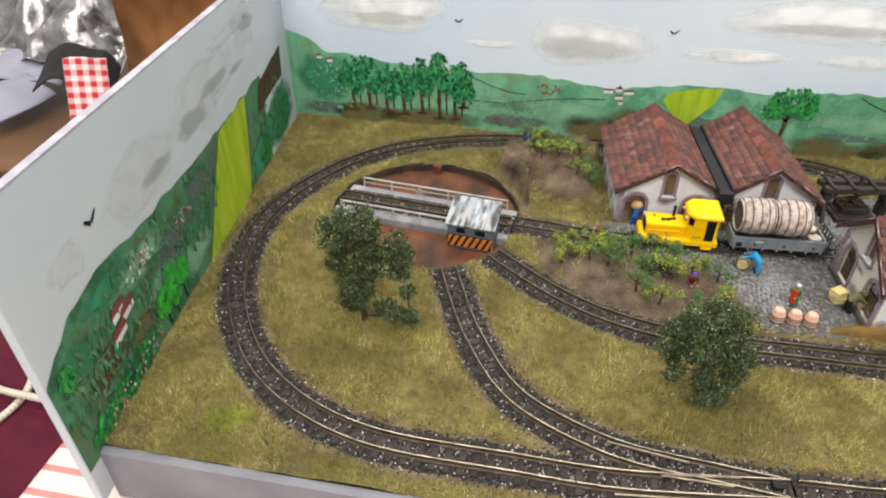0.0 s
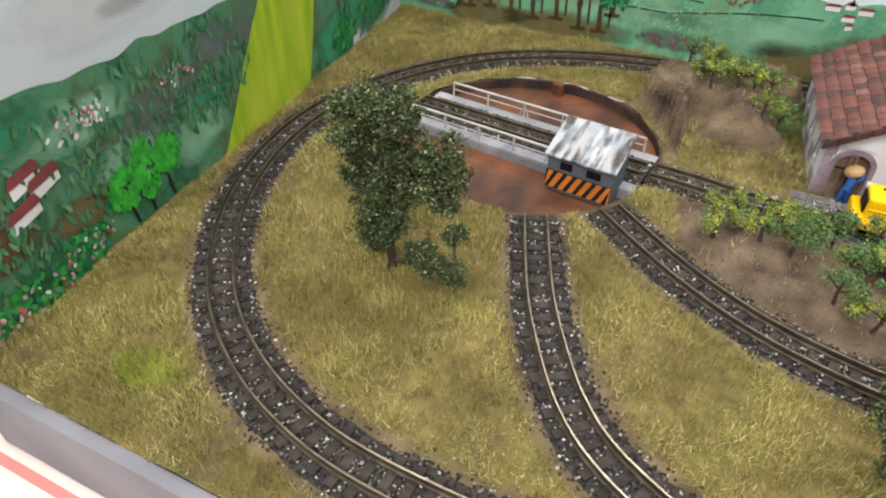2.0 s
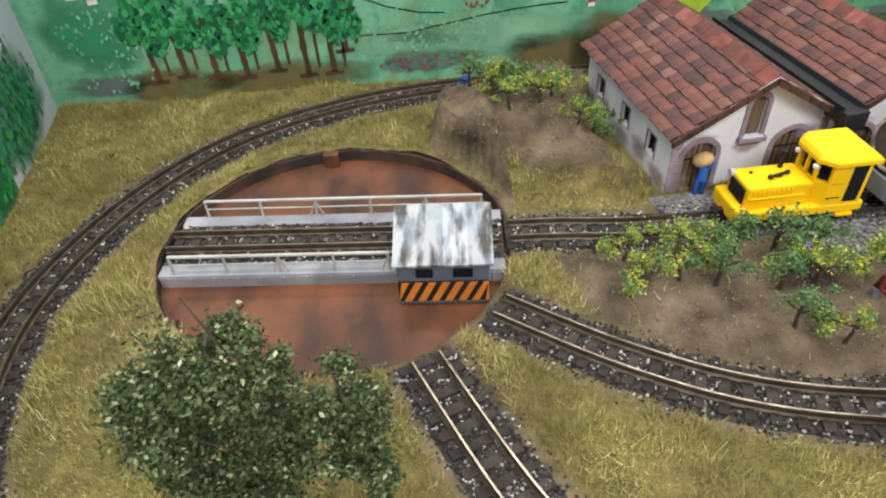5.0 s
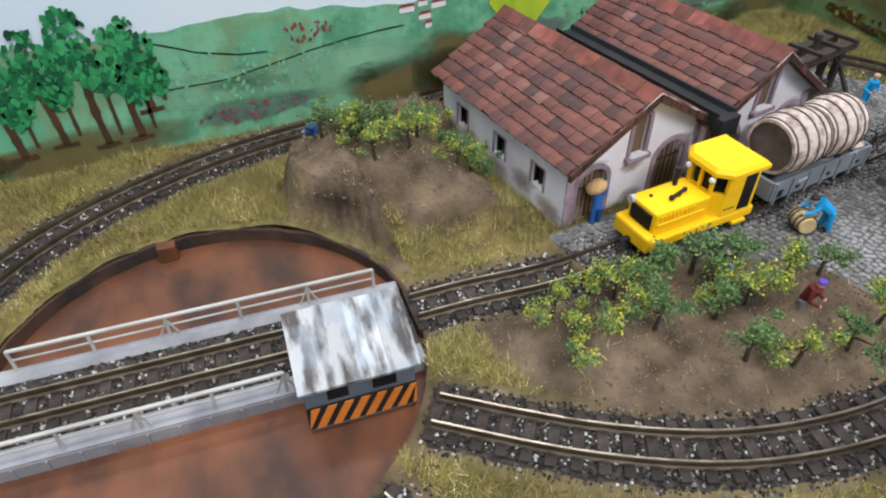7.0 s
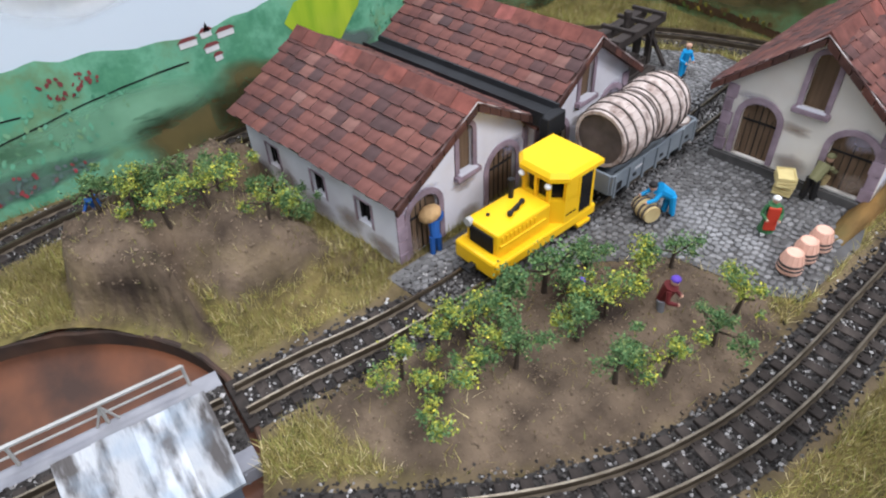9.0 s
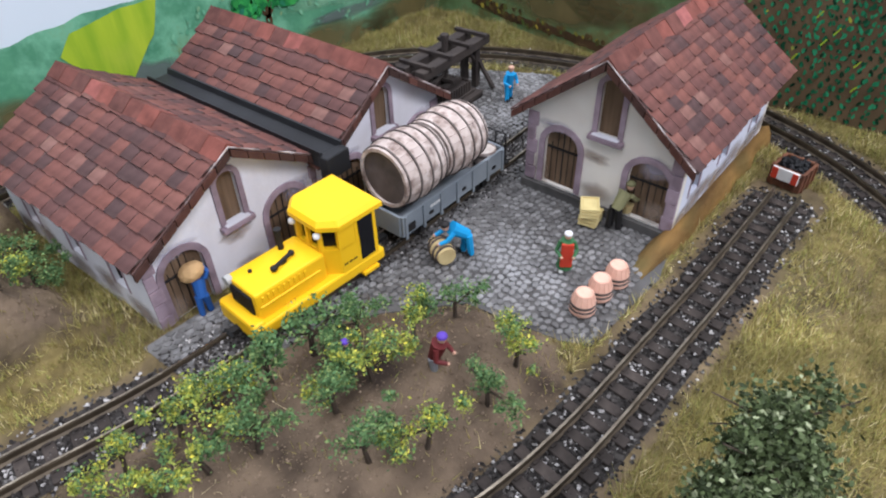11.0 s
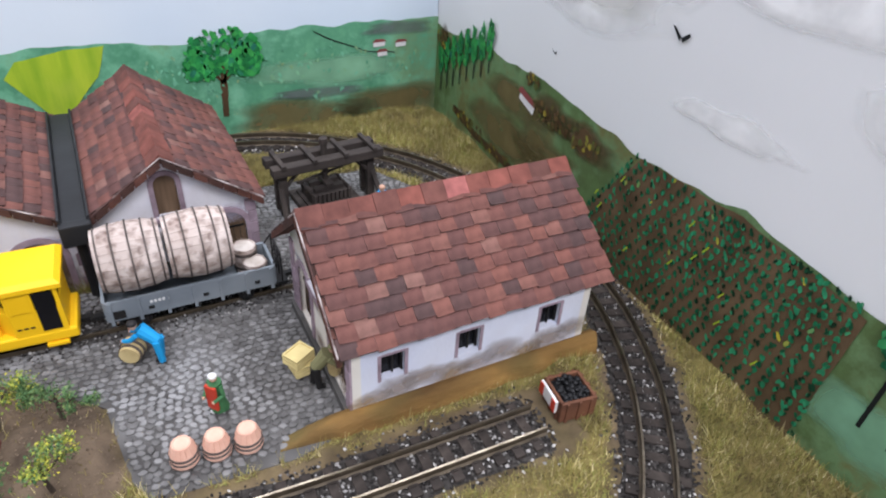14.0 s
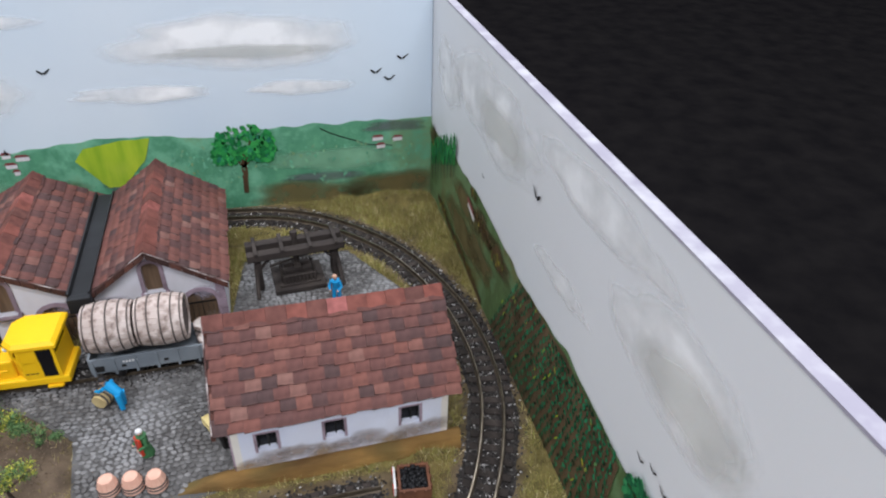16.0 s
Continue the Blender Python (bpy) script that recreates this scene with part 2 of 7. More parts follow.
M_GROUND = ground_mat()
M_GRASS = grass_mat("straw_grass", [(0.0, (0.10, 0.072, 0.026)), (0.3, (0.34, 0.27, 0.085)), (0.62, (0.23, 0.26, 0.06)), (0.88, (0.47, 0.39, 0.15)), (1.0, (0.82, 0.70, 0.42))], (0.155, 0.128, 0.045))
M_GRASS_G = grass_mat("fresh_grass", [(0.0, (0.22, 0.30, 0.03)), (1.0, (0.36, 0.38, 0.06))], (0.22, 0.30, 0.03))
# greyer copy of the sky paint: weaker light on the left board, as colour
M_SKY_L = mat("painted_sky_dimmed", (0.50, 0.55, 0.58), (0.44, 0.49, 0.53), 9, 0.5, bump=0.15, bump_scale=260, spots=(0.56, 0.58, 0.59), spot_scale=6, stretch=(1, 1, 0.5))
M_SKY = mat("painted_sky", (0.57, 0.65, 0.72), (0.51, 0.60, 0.69), 7, 0.5, bump=0.12, bump_scale=260, spots=(0.68, 0.72, 0.74), spot_scale=5, stretch=(1, 1, 0.5))
def paint_mat(name, tones, scale=16, stroke=90):
    """Brushed paint: broad patches of several tones broken by upright strokes and fine streaks."""
    m = mat(name, tones[0], tones[1], stroke, 0.5, bump=0.5, bump_scale=170, stretch=(1, 1, 0.35), ramp_at=(0.36, 0.62), dist=0.0006)
    nt = m.node_tree
    bsdf = nt.nodes["Principled BSDF"]
    fine = bsdf.inputs["Base Color"].links[0].from_socket
    tc = [n for n in nt.nodes if n.type == "TEX_COORD"][0]
    n = nt.nodes.new("ShaderNodeTexNoise")
    n.inputs["Scale"].default_value, n.inputs["Detail"].default_value, n.inputs["Roughness"].default_value = scale, 7, 0.68
    nt.links.new(tc.outputs["Object"], n.inputs["Vector"])
    r = nt.nodes.new("ShaderNodeValToRGB")
    els = r.color_ramp.elements
    for k, c in enumerate(tones):
        p = 0.34 + 0.32 * k / (len(tones) - 1)
        e = els[k] if k < 2 else els.new(p)
        e.position, e.color = p, (*c, 1)
    nt.links.new(n.outputs[0], r.inputs[0])
    mx = nt.nodes.new("ShaderNodeMixRGB")
    mx.inputs[0].default_value = 0.62
    nt.links.new(fine, mx.inputs[1])
    nt.links.new(r.outputs[0], mx.inputs[2])
    nt.links.new(mx.outputs[0], bsdf.inputs["Base Color"])
    return m


M_HILL = paint_mat("painted_hill", [(0.13, 0.35, 0.20), (0.07, 0.23, 0.13), (0.20, 0.46, 0.30), (0.19, 0.28, 0.14), (0.13, 0.38, 0.24)])
M_HILL_L = paint_mat("painted_side_hill", [(0.045, 0.18, 0.09), (0.025, 0.09, 0.045), (0.09, 0.27, 0.15), (0.11, 0.13, 0.06), (0.07, 0.20, 0.11)], 20)
M_HILL_R = paint_mat("painted_olive_hill", [(0.11, 0.19, 0.07), (0.08, 0.12, 0.045), (0.16, 0.27, 0.13), (0.17, 0.13, 0.05), (0.11, 0.25, 0.12)], 20)
M_SOFT_OLIVE = soft_paint("olive_glaze", (0.13, 0.10, 0.035), 0.85)
M_SOFT_BROWN = soft_paint("brown_glaze", (0.10, 0.055, 0.022), 0.85)
M_SOFT_GREY = soft_paint("grey_glaze", (0.12, 0.15, 0.14), 0.75)
M_SOFT_TEAL = soft_paint("teal_glaze", (0.03, 0.24, 0.12), 0.8)
M_SOFT_PALE = soft_paint("pale_green_glaze", (0.22, 0.45, 0.28), 0.7)
M_CLOUD_S = soft_paint("cloud_shade", (0.66, 0.65, 0.60), 0.35)
# neutral sky paint, made paler in place of more light on the right board
M_SKY_R = mat("painted_pale_sky_lifted", (0.76, 0.765, 0.77), (0.70, 0.71, 0.72), 7, 0.5, bump=0.12, bump_scale=260, spots=(0.70, 0.70, 0.69), spot_scale=5, stretch=(1, 1, 0.5))
M_CAP = mat("board_edge", (0.40, 0.38, 0.43), (0.32, 0.30, 0.36), 60, 0.6, spots=(0.6, 0.6, 0.6), spot_scale=120)
M_RAPE = mat("painted_yellow_field", (0.40, 0.50, 0.03), (0.22, 0.36, 0.02), 110, 0.5, bump=0.4, bump_scale=200, stretch=(1.4, 1.4, 0.2), spots=(0.45, 0.50, 0.06), spot_scale=40)
M_BROWNP = mat("painted_brown", (0.085, 0.048, 0.024), (0.045, 0.028, 0.016), 40, 0.5, bump=0.3)
M_VINESOIL = mat("painted_vineyard_soil", (0.15, 0.10, 0.055), (0.085, 0.055, 0.03), 60, 0.5, bump=0.3)
M_GREYP = mat("painted_grey", (0.13, 0.15, 0.14), (0.08, 0.10, 0.09), 40, 0.6, bump=0.3)
M_WHITEP = mat("painted_white", (0.75, 0.73, 0.72), (0.6, 0.58, 0.58), 60, 0.5)
M_REDP = mat("painted_red", (0.24, 0.06, 0.06), (0.14, 0.04, 0.04), 60, 0.5)
M_BLACKP = mat("painted_black", (0.012, 0.013, 0.014), None, 60, 0.5)
M_DAB = piece_mat("painted_leaf_dabs", [(0.0, (0.012, 0.10, 0.035)), (0.4, (0.02, 0.20, 0.05)), (0.75, (0.05, 0.32, 0.07)), (1.0, (0.02, 0.14, 0.09))], 0.45, True)
M_DAB_M = piece_mat("painted_meadow_dabs", [(0.0, (0.03, 0.11, 0.05)), (0.5, (0.06, 0.20, 0.10)), (0.8, (0.10, 0.17, 0.07)), (1.0, (0.12, 0.30, 0.17))], 0.5, True)
M_DAB_B = piece_mat("painted_bright_dabs", [(0.0, (0.02, 0.24, 0.03)), (1.0, (0.05, 0.42, 0.05))], 0.45, True)
M_DAB_T = piece_mat("painted_wood_dabs", [(0.0, (0.010, 0.06, 0.03)), (0.4, (0.015, 0.13, 0.05)), (0.75, (0.035, 0.24, 0.08)), (1.0, (0.06, 0.30, 0.12))], 0.45, True)
M_DAB_V = piece_mat("painted_vine_dabs", [(0.0, (0.008, 0.02, 0.01)), (0.35, (0.012, 0.09, 0.04)), (0.6, (0.02, 0.17, 0.075)), (0.99, (0.035, 0.24, 0.11)), (1.0, (0.45, 0.38, 0.03))], 0.5, True)
M_DAB_G = piece_mat("painted_grey_flowers", [(0.0, (0.10, 0.16, 0.14)), (0.6, (0.14, 0.17, 0.17)), (0.8, (0.24, 0.06, 0.06)), (1.0, (0.30, 0.05, 0.06))], 0.5, True)
M_DAB_O = piece_mat("painted_bush_dabs", [(0.0, (0.05, 0.03, 0.015)), (0.6, (0.12, 0.08, 0.03)), (0.85, (0.08, 0.12, 0.03)), (1.0, (0.40, 0.30, 0.04))], 0.5, True)
M_DAB_P = piece_mat("painted_pale_dabs", [(0.0, (0.10, 0.30, 0.18)), (0.6, (0.16, 0.40, 0.26)), (1.0, (0.20, 0.30, 0.14))], 0.5, True)
M_DAB_F = piece_mat("painted_flower_dabs", [(0.0, (0.45, 0.03, 0.02)), (0.5, (0.6, 0.55, 0.55)), (1.0, (0.10, 0.09, 0.10))], 0.5, True)
M_CLOUD_L = soft_paint("cloud_pale_streak", (0.66, 0.68, 0.68), 0.5)
M_CLOUD_LG = soft_paint("cloud_grey_streak", (0.36, 0.38, 0.37), 0.4)
M_CLOUD_W = soft_paint("cloud_white", (0.86, 0.86, 0.85))
M_CLOUD_G = soft_paint("cloud_grey", (0.52, 0.53, 0.50), 0.42)
M_FASCIA = mat("grey_board_paint", (0.20, 0.20, 0.225), (0.15, 0.15, 0.17), 20, 0.5, spots=(0.24, 0.24, 0.26), spot_scale=30)
M_BALLAST = mat("ballast_bed", (0.055, 0.05, 0.045), (0.018, 0.016, 0.015), 600, 0.95, bump=0.8, bump_scale=900)
M_STONE = piece_mat("ballast_stones", [(0.0, (0.018, 0.016, 0.015)), (0.52, (0.045, 0.040, 0.037)), (0.82, (0.095, 0.087, 0.08)), (0.87, (0.22, 0.21, 0.20)), (1.0, (0.50, 0.48, 0.46))], 0.9, True)
M_CLOD = piece_mat("soil_crumbs", [(0.0, (0.12, 0.088, 0.06)), (1.0, (0.24, 0.18, 0.125))], 0.95, True)
M_RAIL = mat("rail_metal", (0.34, 0.29, 0.22), (0.16, 0.13, 0.095), 150, 0.3, 1.0, bump=0.15)
M_RAIL_SIDE = mat("rail_bronze_side", (0.105, 0.082, 0.055), (0.05, 0.038, 0.026), 160, 0.5, 0.35, bump=0.1)
M_SLEEPER = mat("sleeper_brown", (0.050, 0.040, 0.034), (0.026, 0.021, 0.018), 300, 0.8, per_piece=0.3)
M_RUST = mat("pit_rust", (0.150, 0.056, 0.026), (0.042, 0.021, 0.014), 45, 0.5, spots=(0.24, 0.088, 0.038), spot_scale=30, spot_amount=0.55, bump=0.5, spec=0.25, ramp_at=(0.34, 0.62), stretch=(1, 0.5, 1))
M_RIM = mat("pit_rim", (0.05, 0.035, 0.028), (0.025, 0.02, 0.018), 80, 0.8, spots=(0.14, 0.07, 0.04), spot_scale=50)
M_DECK = mat("bridge_grey", (0.26, 0.26, 0.28), (0.17, 0.17, 0.19), 80, 0.65, spots=(0.40, 0.40, 0.40), spot_scale=60)
M_PALE = mat("handrail_grey", (0.45, 0.45, 0.43), (0.33, 0.32, 0.30), 90, 0.5)
M_BLUEGREY = mat("hut_blue_grey", (0.11, 0.125, 0.15), (0.08, 0.09, 0.11), 90, 0.6)
M_ORANGE = mat("hazard_orange", (0.62, 0.20, 0.03), (0.5, 0.15, 0.025), 90, 0.55)
M_BLACK = mat("matt_black", (0.012, 0.012, 0.012), (0.02, 0.018, 0.018), 90, 0.6)
M_FOIL = mat("streaked_metal_roof", (0.42, 0.43, 0.44), (0.06, 0.052, 0.048), 260, 0.45, 0.0, bump=0.8, stretch=(1.0, 0.3, 0.3), spots=(0.26, 0.33, 0.40), spot_scale=90, spot_amount=0.75, spec=0.3, ramp_at=(0.38, 0.56), per_piece=0.25)
M_PLASTER = mat("plaster_white", (0.76, 0.76, 0.80), (0.62, 0.61, 0.66), 45, 0.85, bump=0.35, bump_scale=500, spots=(0.50, 0.45, 0.44), spot_scale=38, spot_amount=0.6)
M_BLUEWHITE = mat("plaster_blue_white", (0.66, 0.69, 0.80), (0.54, 0.56, 0.66), 45, 0.85, bump=0.35, bump_scale=500, spots=(0.62, 0.60, 0.62), spot_scale=38, spot_amount=0.5)
M_SOFT_DIRT = soft_paint("dirt_wash", (0.30, 0.225, 0.175), 0.5)
M_SOFT_OCHRE = soft_paint("ochre_wash", (0.30, 0.19, 0.08), 0.6)
M_SOFT_MAUVE = soft_paint("mauve_wash", (0.42, 0.38, 0.46), 0.4)
M_CREAM = mat("plaster_cream", (0.76, 0.73, 0.67), (0.64, 0.60, 0.54), 45, 0.85, bump=0.35, bump_scale=500, spots=(0.52, 0.42, 0.34), spot_scale=26, spot_amount=0.45)
M_MAUVE = mat("mauve_stone", (0.36, 0.275, 0.32), (0.21, 0.155, 0.18), 160, 0.85, per_piece=0.15, bump=0.4)
M_DOOR = mat("door_planks", (0.19, 0.125, 0.078), (0.11, 0.07, 0.042), 120, 0.8, stretch=(3, 3, 0.3), bump=0.4)
# near-black for window glass and for the shade inside openings
M_GLASS_SHADE = mat("dark_glass_and_shade", (0.010, 0.010, 0.012), None, 60, 0.25, bump=0)
TILE_STOPS = [(0.0, (0.066, 0.040, 0.038)), (0.25, (0.094, 0.045, 0.040)), (0.6, (0.122, 0.053, 0.044)), (0.9, (0.152, 0.062, 0.048)), (1.0, (0.175, 0.092, 0.075))]
M_TILE = piece_mat("roof_tile", TILE_STOPS, 0.72, fine=260)
M_RIDGE = piece_mat("ridge_tile", [(0.0, (0.10, 0.044, 0.036)), (0.8, (0.195, 0.064, 0.048)), (1.0, (0.34, 0.12, 0.11))], 0.7, fine=200)
M_TILE_EDGE = mat("tile_cut_edge", (0.42, 0.33, 0.30), (0.06, 0.034, 0.03), 140, 0.85, ramp_at=(0.42, 0.66))
M_VERGE = piece_mat("verge_tile", [(0.0, (0.045, 0.026, 0.022)), (1.0, (0.105, 0.045, 0.034))], 0.75)
M_WORN = mat("worn_plaster_edge", (0.50, 0.44, 0.42), (0.09, 0.05, 0.045), 110, 0.85, ramp_at=(0.48, 0.62))
M_GUTTER = mat("gutter_black", (0.022, 0.023, 0.025), (0.014, 0.014, 0.015), 60, 0.5)
M_BANK = mat("earth_bank", (0.29, 0.165, 0.05), (0.10, 0.055, 0.02), 90, 0.85, bump=0.9, bump_scale=260, stretch=(0.35, 1, 1), spots=(0.10, 0.085, 0.03), spot_scale=45, spot_amount=0.7, dist=0.0015)
M_YARD = mat("yard_base", (0.10, 0.095, 0.09), (0.045, 0.042, 0.040), 90, 0.9, spots=(0.22, 0.215, 0.21), spot_scale=30, spot_amount=0.6)
M_COBBLE = piece_mat("cobble_stone", [(0.0, (0.085, 0.081, 0.078)), (0.6, (0.13, 0.126, 0.122)), (1.0, (0.19, 0.185, 0.18))], 0.7, fine=300, patch=(0.33, 0.33, 0.33))
M_COBBLE_S = piece_mat("cobble_field", [(0.0, (0.085, 0.081, 0.078)), (0.6, (0.13, 0.126, 0.122)), (1.0, (0.19, 0.185, 0.18))], 0.7, True, fine=300, patch=(0.33, 0.33, 0.33))
M_YELLOW = mat("loco_yellow", (0.86, 0.52, 0.008), (0.80, 0.46, 0.006), 40, 0.38, bump=0.03)
M_WAGON = mat("wagon_grey", (0.20, 0.225, 0.245), (0.15, 0.17, 0.19), 60, 0.55, spots=(0.27, 0.29, 0.30), spot_scale=50)
M_STAVE = mat("barrel_wood", (0.60, 0.52, 0.475), (0.40, 0.32, 0.28), 150, 0.85, per_piece=0.16, bump=0.5, stretch=(0.3, 1, 1), spots=(0.15, 0.10, 0.08), spot_scale=280, spot_amount=0.9)
M_HOOP = mat("barrel_hoop", (0.13, 0.105, 0.095), (0.06, 0.048, 0.042), 120, 0.7)
M_PALELID = mat("pale_lid_wood", (0.62, 0.57, 0.52), (0.42, 0.36, 0.31), 200, 0.8, bump=0.3)
M_LIDWOOD = mat("barrel_end_wood", (0.33, 0.28, 0.235), (0.20, 0.165, 0.14), 120, 0.85, bump=0.5)
M_PINK = mat("tub_pink_wood", (0.74, 0.46, 0.35), (0.60, 0.34, 0.25), 160, 0.7, bump=0.4)
M_KEG = mat("keg_pale_wood", (0.55, 0.44, 0.22), (0.42, 0.32, 0.15), 160, 0.7)
M_CRATE = mat("crate_pale_wood", (0.78, 0.65, 0.30), (0.62, 0.50, 0.22), 160, 0.7, bump=0.3)
M_PRESS = mat("press_dark_wood", (0.052, 0.042, 0.036), (0.027, 0.022, 0.02), 160, 0.8, bump=0.5, stretch=(0.4, 1, 1))
M_BARK = mat("bark", (0.075, 0.055, 0.04), (0.04, 0.03, 0.022), 200, 0.9, bump=0.6)
M_LEAF_T = piece_mat("tree_leaves", [(0.0, (0.024, 0.033, 0.014)), (0.5, (0.058, 0.080, 0.030)), (0.86, (0.105, 0.138, 0.058)), (1.0, (0.32, 0.35, 0.21))], 0.6, True, bump=0)
M_LEAF_V = piece_mat("vine_leaves_green", [(0.0, (0.05, 0.105, 0.04)), (0.65, (0.095, 0.175, 0.065)), (1.0, (0.21, 0.27, 0.09))], 0.7, True, bump=0)
M_LEAF_Y = piece_mat("vine_leaves_yellow", [(0.0, (0.10, 0.16, 0.04)), (0.4, (0.22, 0.27, 0.05)), (0.85, (0.36, 0.37, 0.06)), (1.0, (0.62, 0.54, 0.06))], 0.7, True, bump=0)
M_COAL = mat("coal", (0.012, 0.012, 0.013), None, 200, 0.5, bump=0.6)
M_RUSTBOX = mat("rusty_box", (0.18, 0.075, 0.04), (0.09, 0.04, 0.025), 90, 0.8, bump=0.4)
M_SKIN = mat("figure_flesh_paint", (0.60, 0.36, 0.25), None, 80, 0.6)
M_FBLUE = mat("figure_blue", (0.03, 0.11, 0.36), (0.02, 0.08, 0.27), 80, 0.55)
M_FCYAN = mat("figure_bright_blue", (0.02, 0.30, 0.60), (0.015, 0.24, 0.5), 80, 0.55)
M_FRED = mat("figure_red", (0.55, 0.06, 0.03), (0.42, 0.04, 0.02), 80, 0.55)
M_FGREEN = mat("figure_green", (0.05, 0.15, 0.06), None, 80, 0.6)
M_FOLIVE = mat("figure_olive", (0.23, 0.22, 0.11), None, 80, 0.6)
M_FMAROON = mat("figure_maroon", (0.12, 0.02, 0.02), None, 80, 0.6)
M_FPURPLE = mat("figure_violet", (0.12, 0.06, 0.42), None, 80, 0.6)
M_FSACK = mat("figure_sack", (0.66, 0.42, 0.20), None, 80, 0.8)
M_FWHITE = mat("figure_white", (0.75, 0.74, 0.72), None, 80, 0.6)
M_FGREY = mat("figure_grey", (0.20, 0.20, 0.21), None, 80, 0.6)
M_FELT = mat("black_felt", (0.006, 0.0055, 0.006), (0.010, 0.009, 0.009), 30, 0.9, bump=0.2, spec=0.0)
M_MAROON = mat("maroon_cloth", (0.09, 0.008, 0.02), (0.06, 0.006, 0.014), 30, 0.85)
M_JACKET = mat("brown_suede", (0.16, 0.065, 0.02), (0.10, 0.04, 0.012), 14, 0.85, bump=0.3)
M_PAPER = mat("white_paper", (0.30, 0.30, 0.36), (0.22, 0.22, 0.27), 12, 0.6)
M_SILVER = mat("silver_foil_bag", (0.45, 0.43, 0.42), (0.15, 0.14, 0.14), 30, 0.25, 0.9, bump=0.8, bump_scale=60, dist=0.004)
M_WOODTABLE = mat("oak_table", (0.17, 0.085, 0.04), (0.10, 0.05, 0.025), 10, 0.5, stretch=(0.2, 1, 1))
M_CABLE = mat("cable_white", (0.62, 0.56, 0.46), None, 30, 0.45)
M_HALL = mat("hall_floor", (0.10, 0.08, 0.07), None, 6, 0.6)


def stripe_mat(name, a, b, period, axis, width=0.5, check=None):
    """Woven stripes (or a check) across an object axis."""
    m = mat(name, a, None, 60, 0.85, bump=0.2)
    nt = m.node_tree
    bsdf = nt.nodes["Principled BSDF"]
    tc = [n for n in nt.nodes if n.type == "TEX_COORD"][0]
    sp = nt.nodes.new("ShaderNodeSeparateXYZ")
    nt.links.new(tc.outputs["Object"], sp.inputs[0])
    fac = None
    for ax in axis:
        mod = nt.nodes.new("ShaderNodeMath")
        mod.operation = "PINGPONG"
        mod.inputs[1].default_value = period
        nt.links.new(sp.outputs[ax], mod.inputs[0])
        gt = nt.nodes.new("ShaderNodeMath")
        gt.operation = "GREATER_THAN"
        gt.inputs[1].default_value = period * width
        nt.links.new(mod.outputs[0], gt.inputs[0])
        if fac is None:
            fac = gt.outputs[0]
        else:
            av = nt.nodes.new("ShaderNodeMath")
            av.operation = "ADD"
            nt.links.new(fac, av.inputs[0])
            nt.links.new(gt.outputs[0], av.inputs[1])
            hf = nt.nodes.new("ShaderNodeMath")
            hf.operation = "MULTIPLY"
            hf.inputs[1].default_value = 0.5
            nt.links.new(av.outputs[0], hf.inputs[0])
            fac = hf.outputs[0]
    mx = nt.nodes.new("ShaderNodeMixRGB")
    nt.links.new(fac, mx.inputs[0])
    mx.inputs[1].default_value, mx.inputs[2].default_value = (*a, 1), (*b, 1)
    nt.links.new(mx.outputs[0], bsdf.inputs["Base Color"])
    return m


M_STRIPE = stripe_mat("red_striped_cloth", (0.74, 0.66, 0.60), (0.60, 0.24, 0.22), 0.007, "Y", 0.74)
M_CHECK = stripe_mat("red_check_cloth", (0.72, 0.66, 0.64), (0.52, 0.03, 0.04), 0.007, "XY", 0.5)

# ---- plan ----
WALL_TOP, FRONT, T = 1.455, -3.97, 0.045
PIT, PR, PIT_Z = Vector((1.64, -1.49)), 0.735, -0.088
LOOP = [(3.9, -3.62), (3.1, -3.71), (2.53, -3.71), (1.95, -3.70), (1.62, -3.64), (1.31, -3.51), (1.01, -3.29), (0.76, -2.98), (0.57, -2.62), (0.46, -2.2), (0.45, -1.75), (0.58, -1.3), (0.82, -0.88), (1.16, -0.54), (1.62, -0.31), (2.16, -0.18), (2.95, -0.13), (3.7, -0.12), (4.45, -0.15), (4.83, -0.22), (5.17, -0.42), (5.51, -0.79), (5.73, -1.28), (5.81, -1.71), (5.8, -2.1), (5.7, -2.46), (5.56, -2.75), (5.37, -3.02), (5.12, -3.28), (4.75, -3.5), (4.35, -3.59)]
SPUR_A = [(1.955, -2.205), (2.14, -2.67), (2.28, -2.94), (2.43, -3.17), (2.6, -3.33), (2.88, -3.47), (3.15, -3.55), (3.5, -3.585), (3.9, -3.62)]
SPUR_B = [(2.25, -1.99), (2.61, -2.28), (2.95, -2.48), (3.3, -2.59), (3.65, -2.63), (4.13, -2.63), (4.58, -2.625), (5.2, -2.6)]
SPUR_C = [(2.37, -1.555), (2.58, -1.575), (2.95, -1.625), (3.5, -1.63), (4.0, -1.61), (4.83, -1.55), (5.3, -1.5)]
VINEYARD = [(2.52, -1.70), (2.60, -2.06), (2.83, -2.26), (3.1, -2.40), (3.41, -2.49), (3.80, -2.50), (3.92, -2.36), (3.85, -2.05), (3.6, -1.86), (3.42, -1.76), (2.96, -1.76)]
YARD = [(3.02, -1.42), (3.06, -1.76), (3.45, -1.76), (3.62, -1.86), (3.86, -2.05), (3.93, -2.38), (3.98, -2.47), (4.40, -2.47), (4.66, -2.40), (4.62, -1.74), (5.45, -1.70), (5.5, -1.2), (5.2, -0.72), (4.55, -0.75), (4.5, -1.36)]
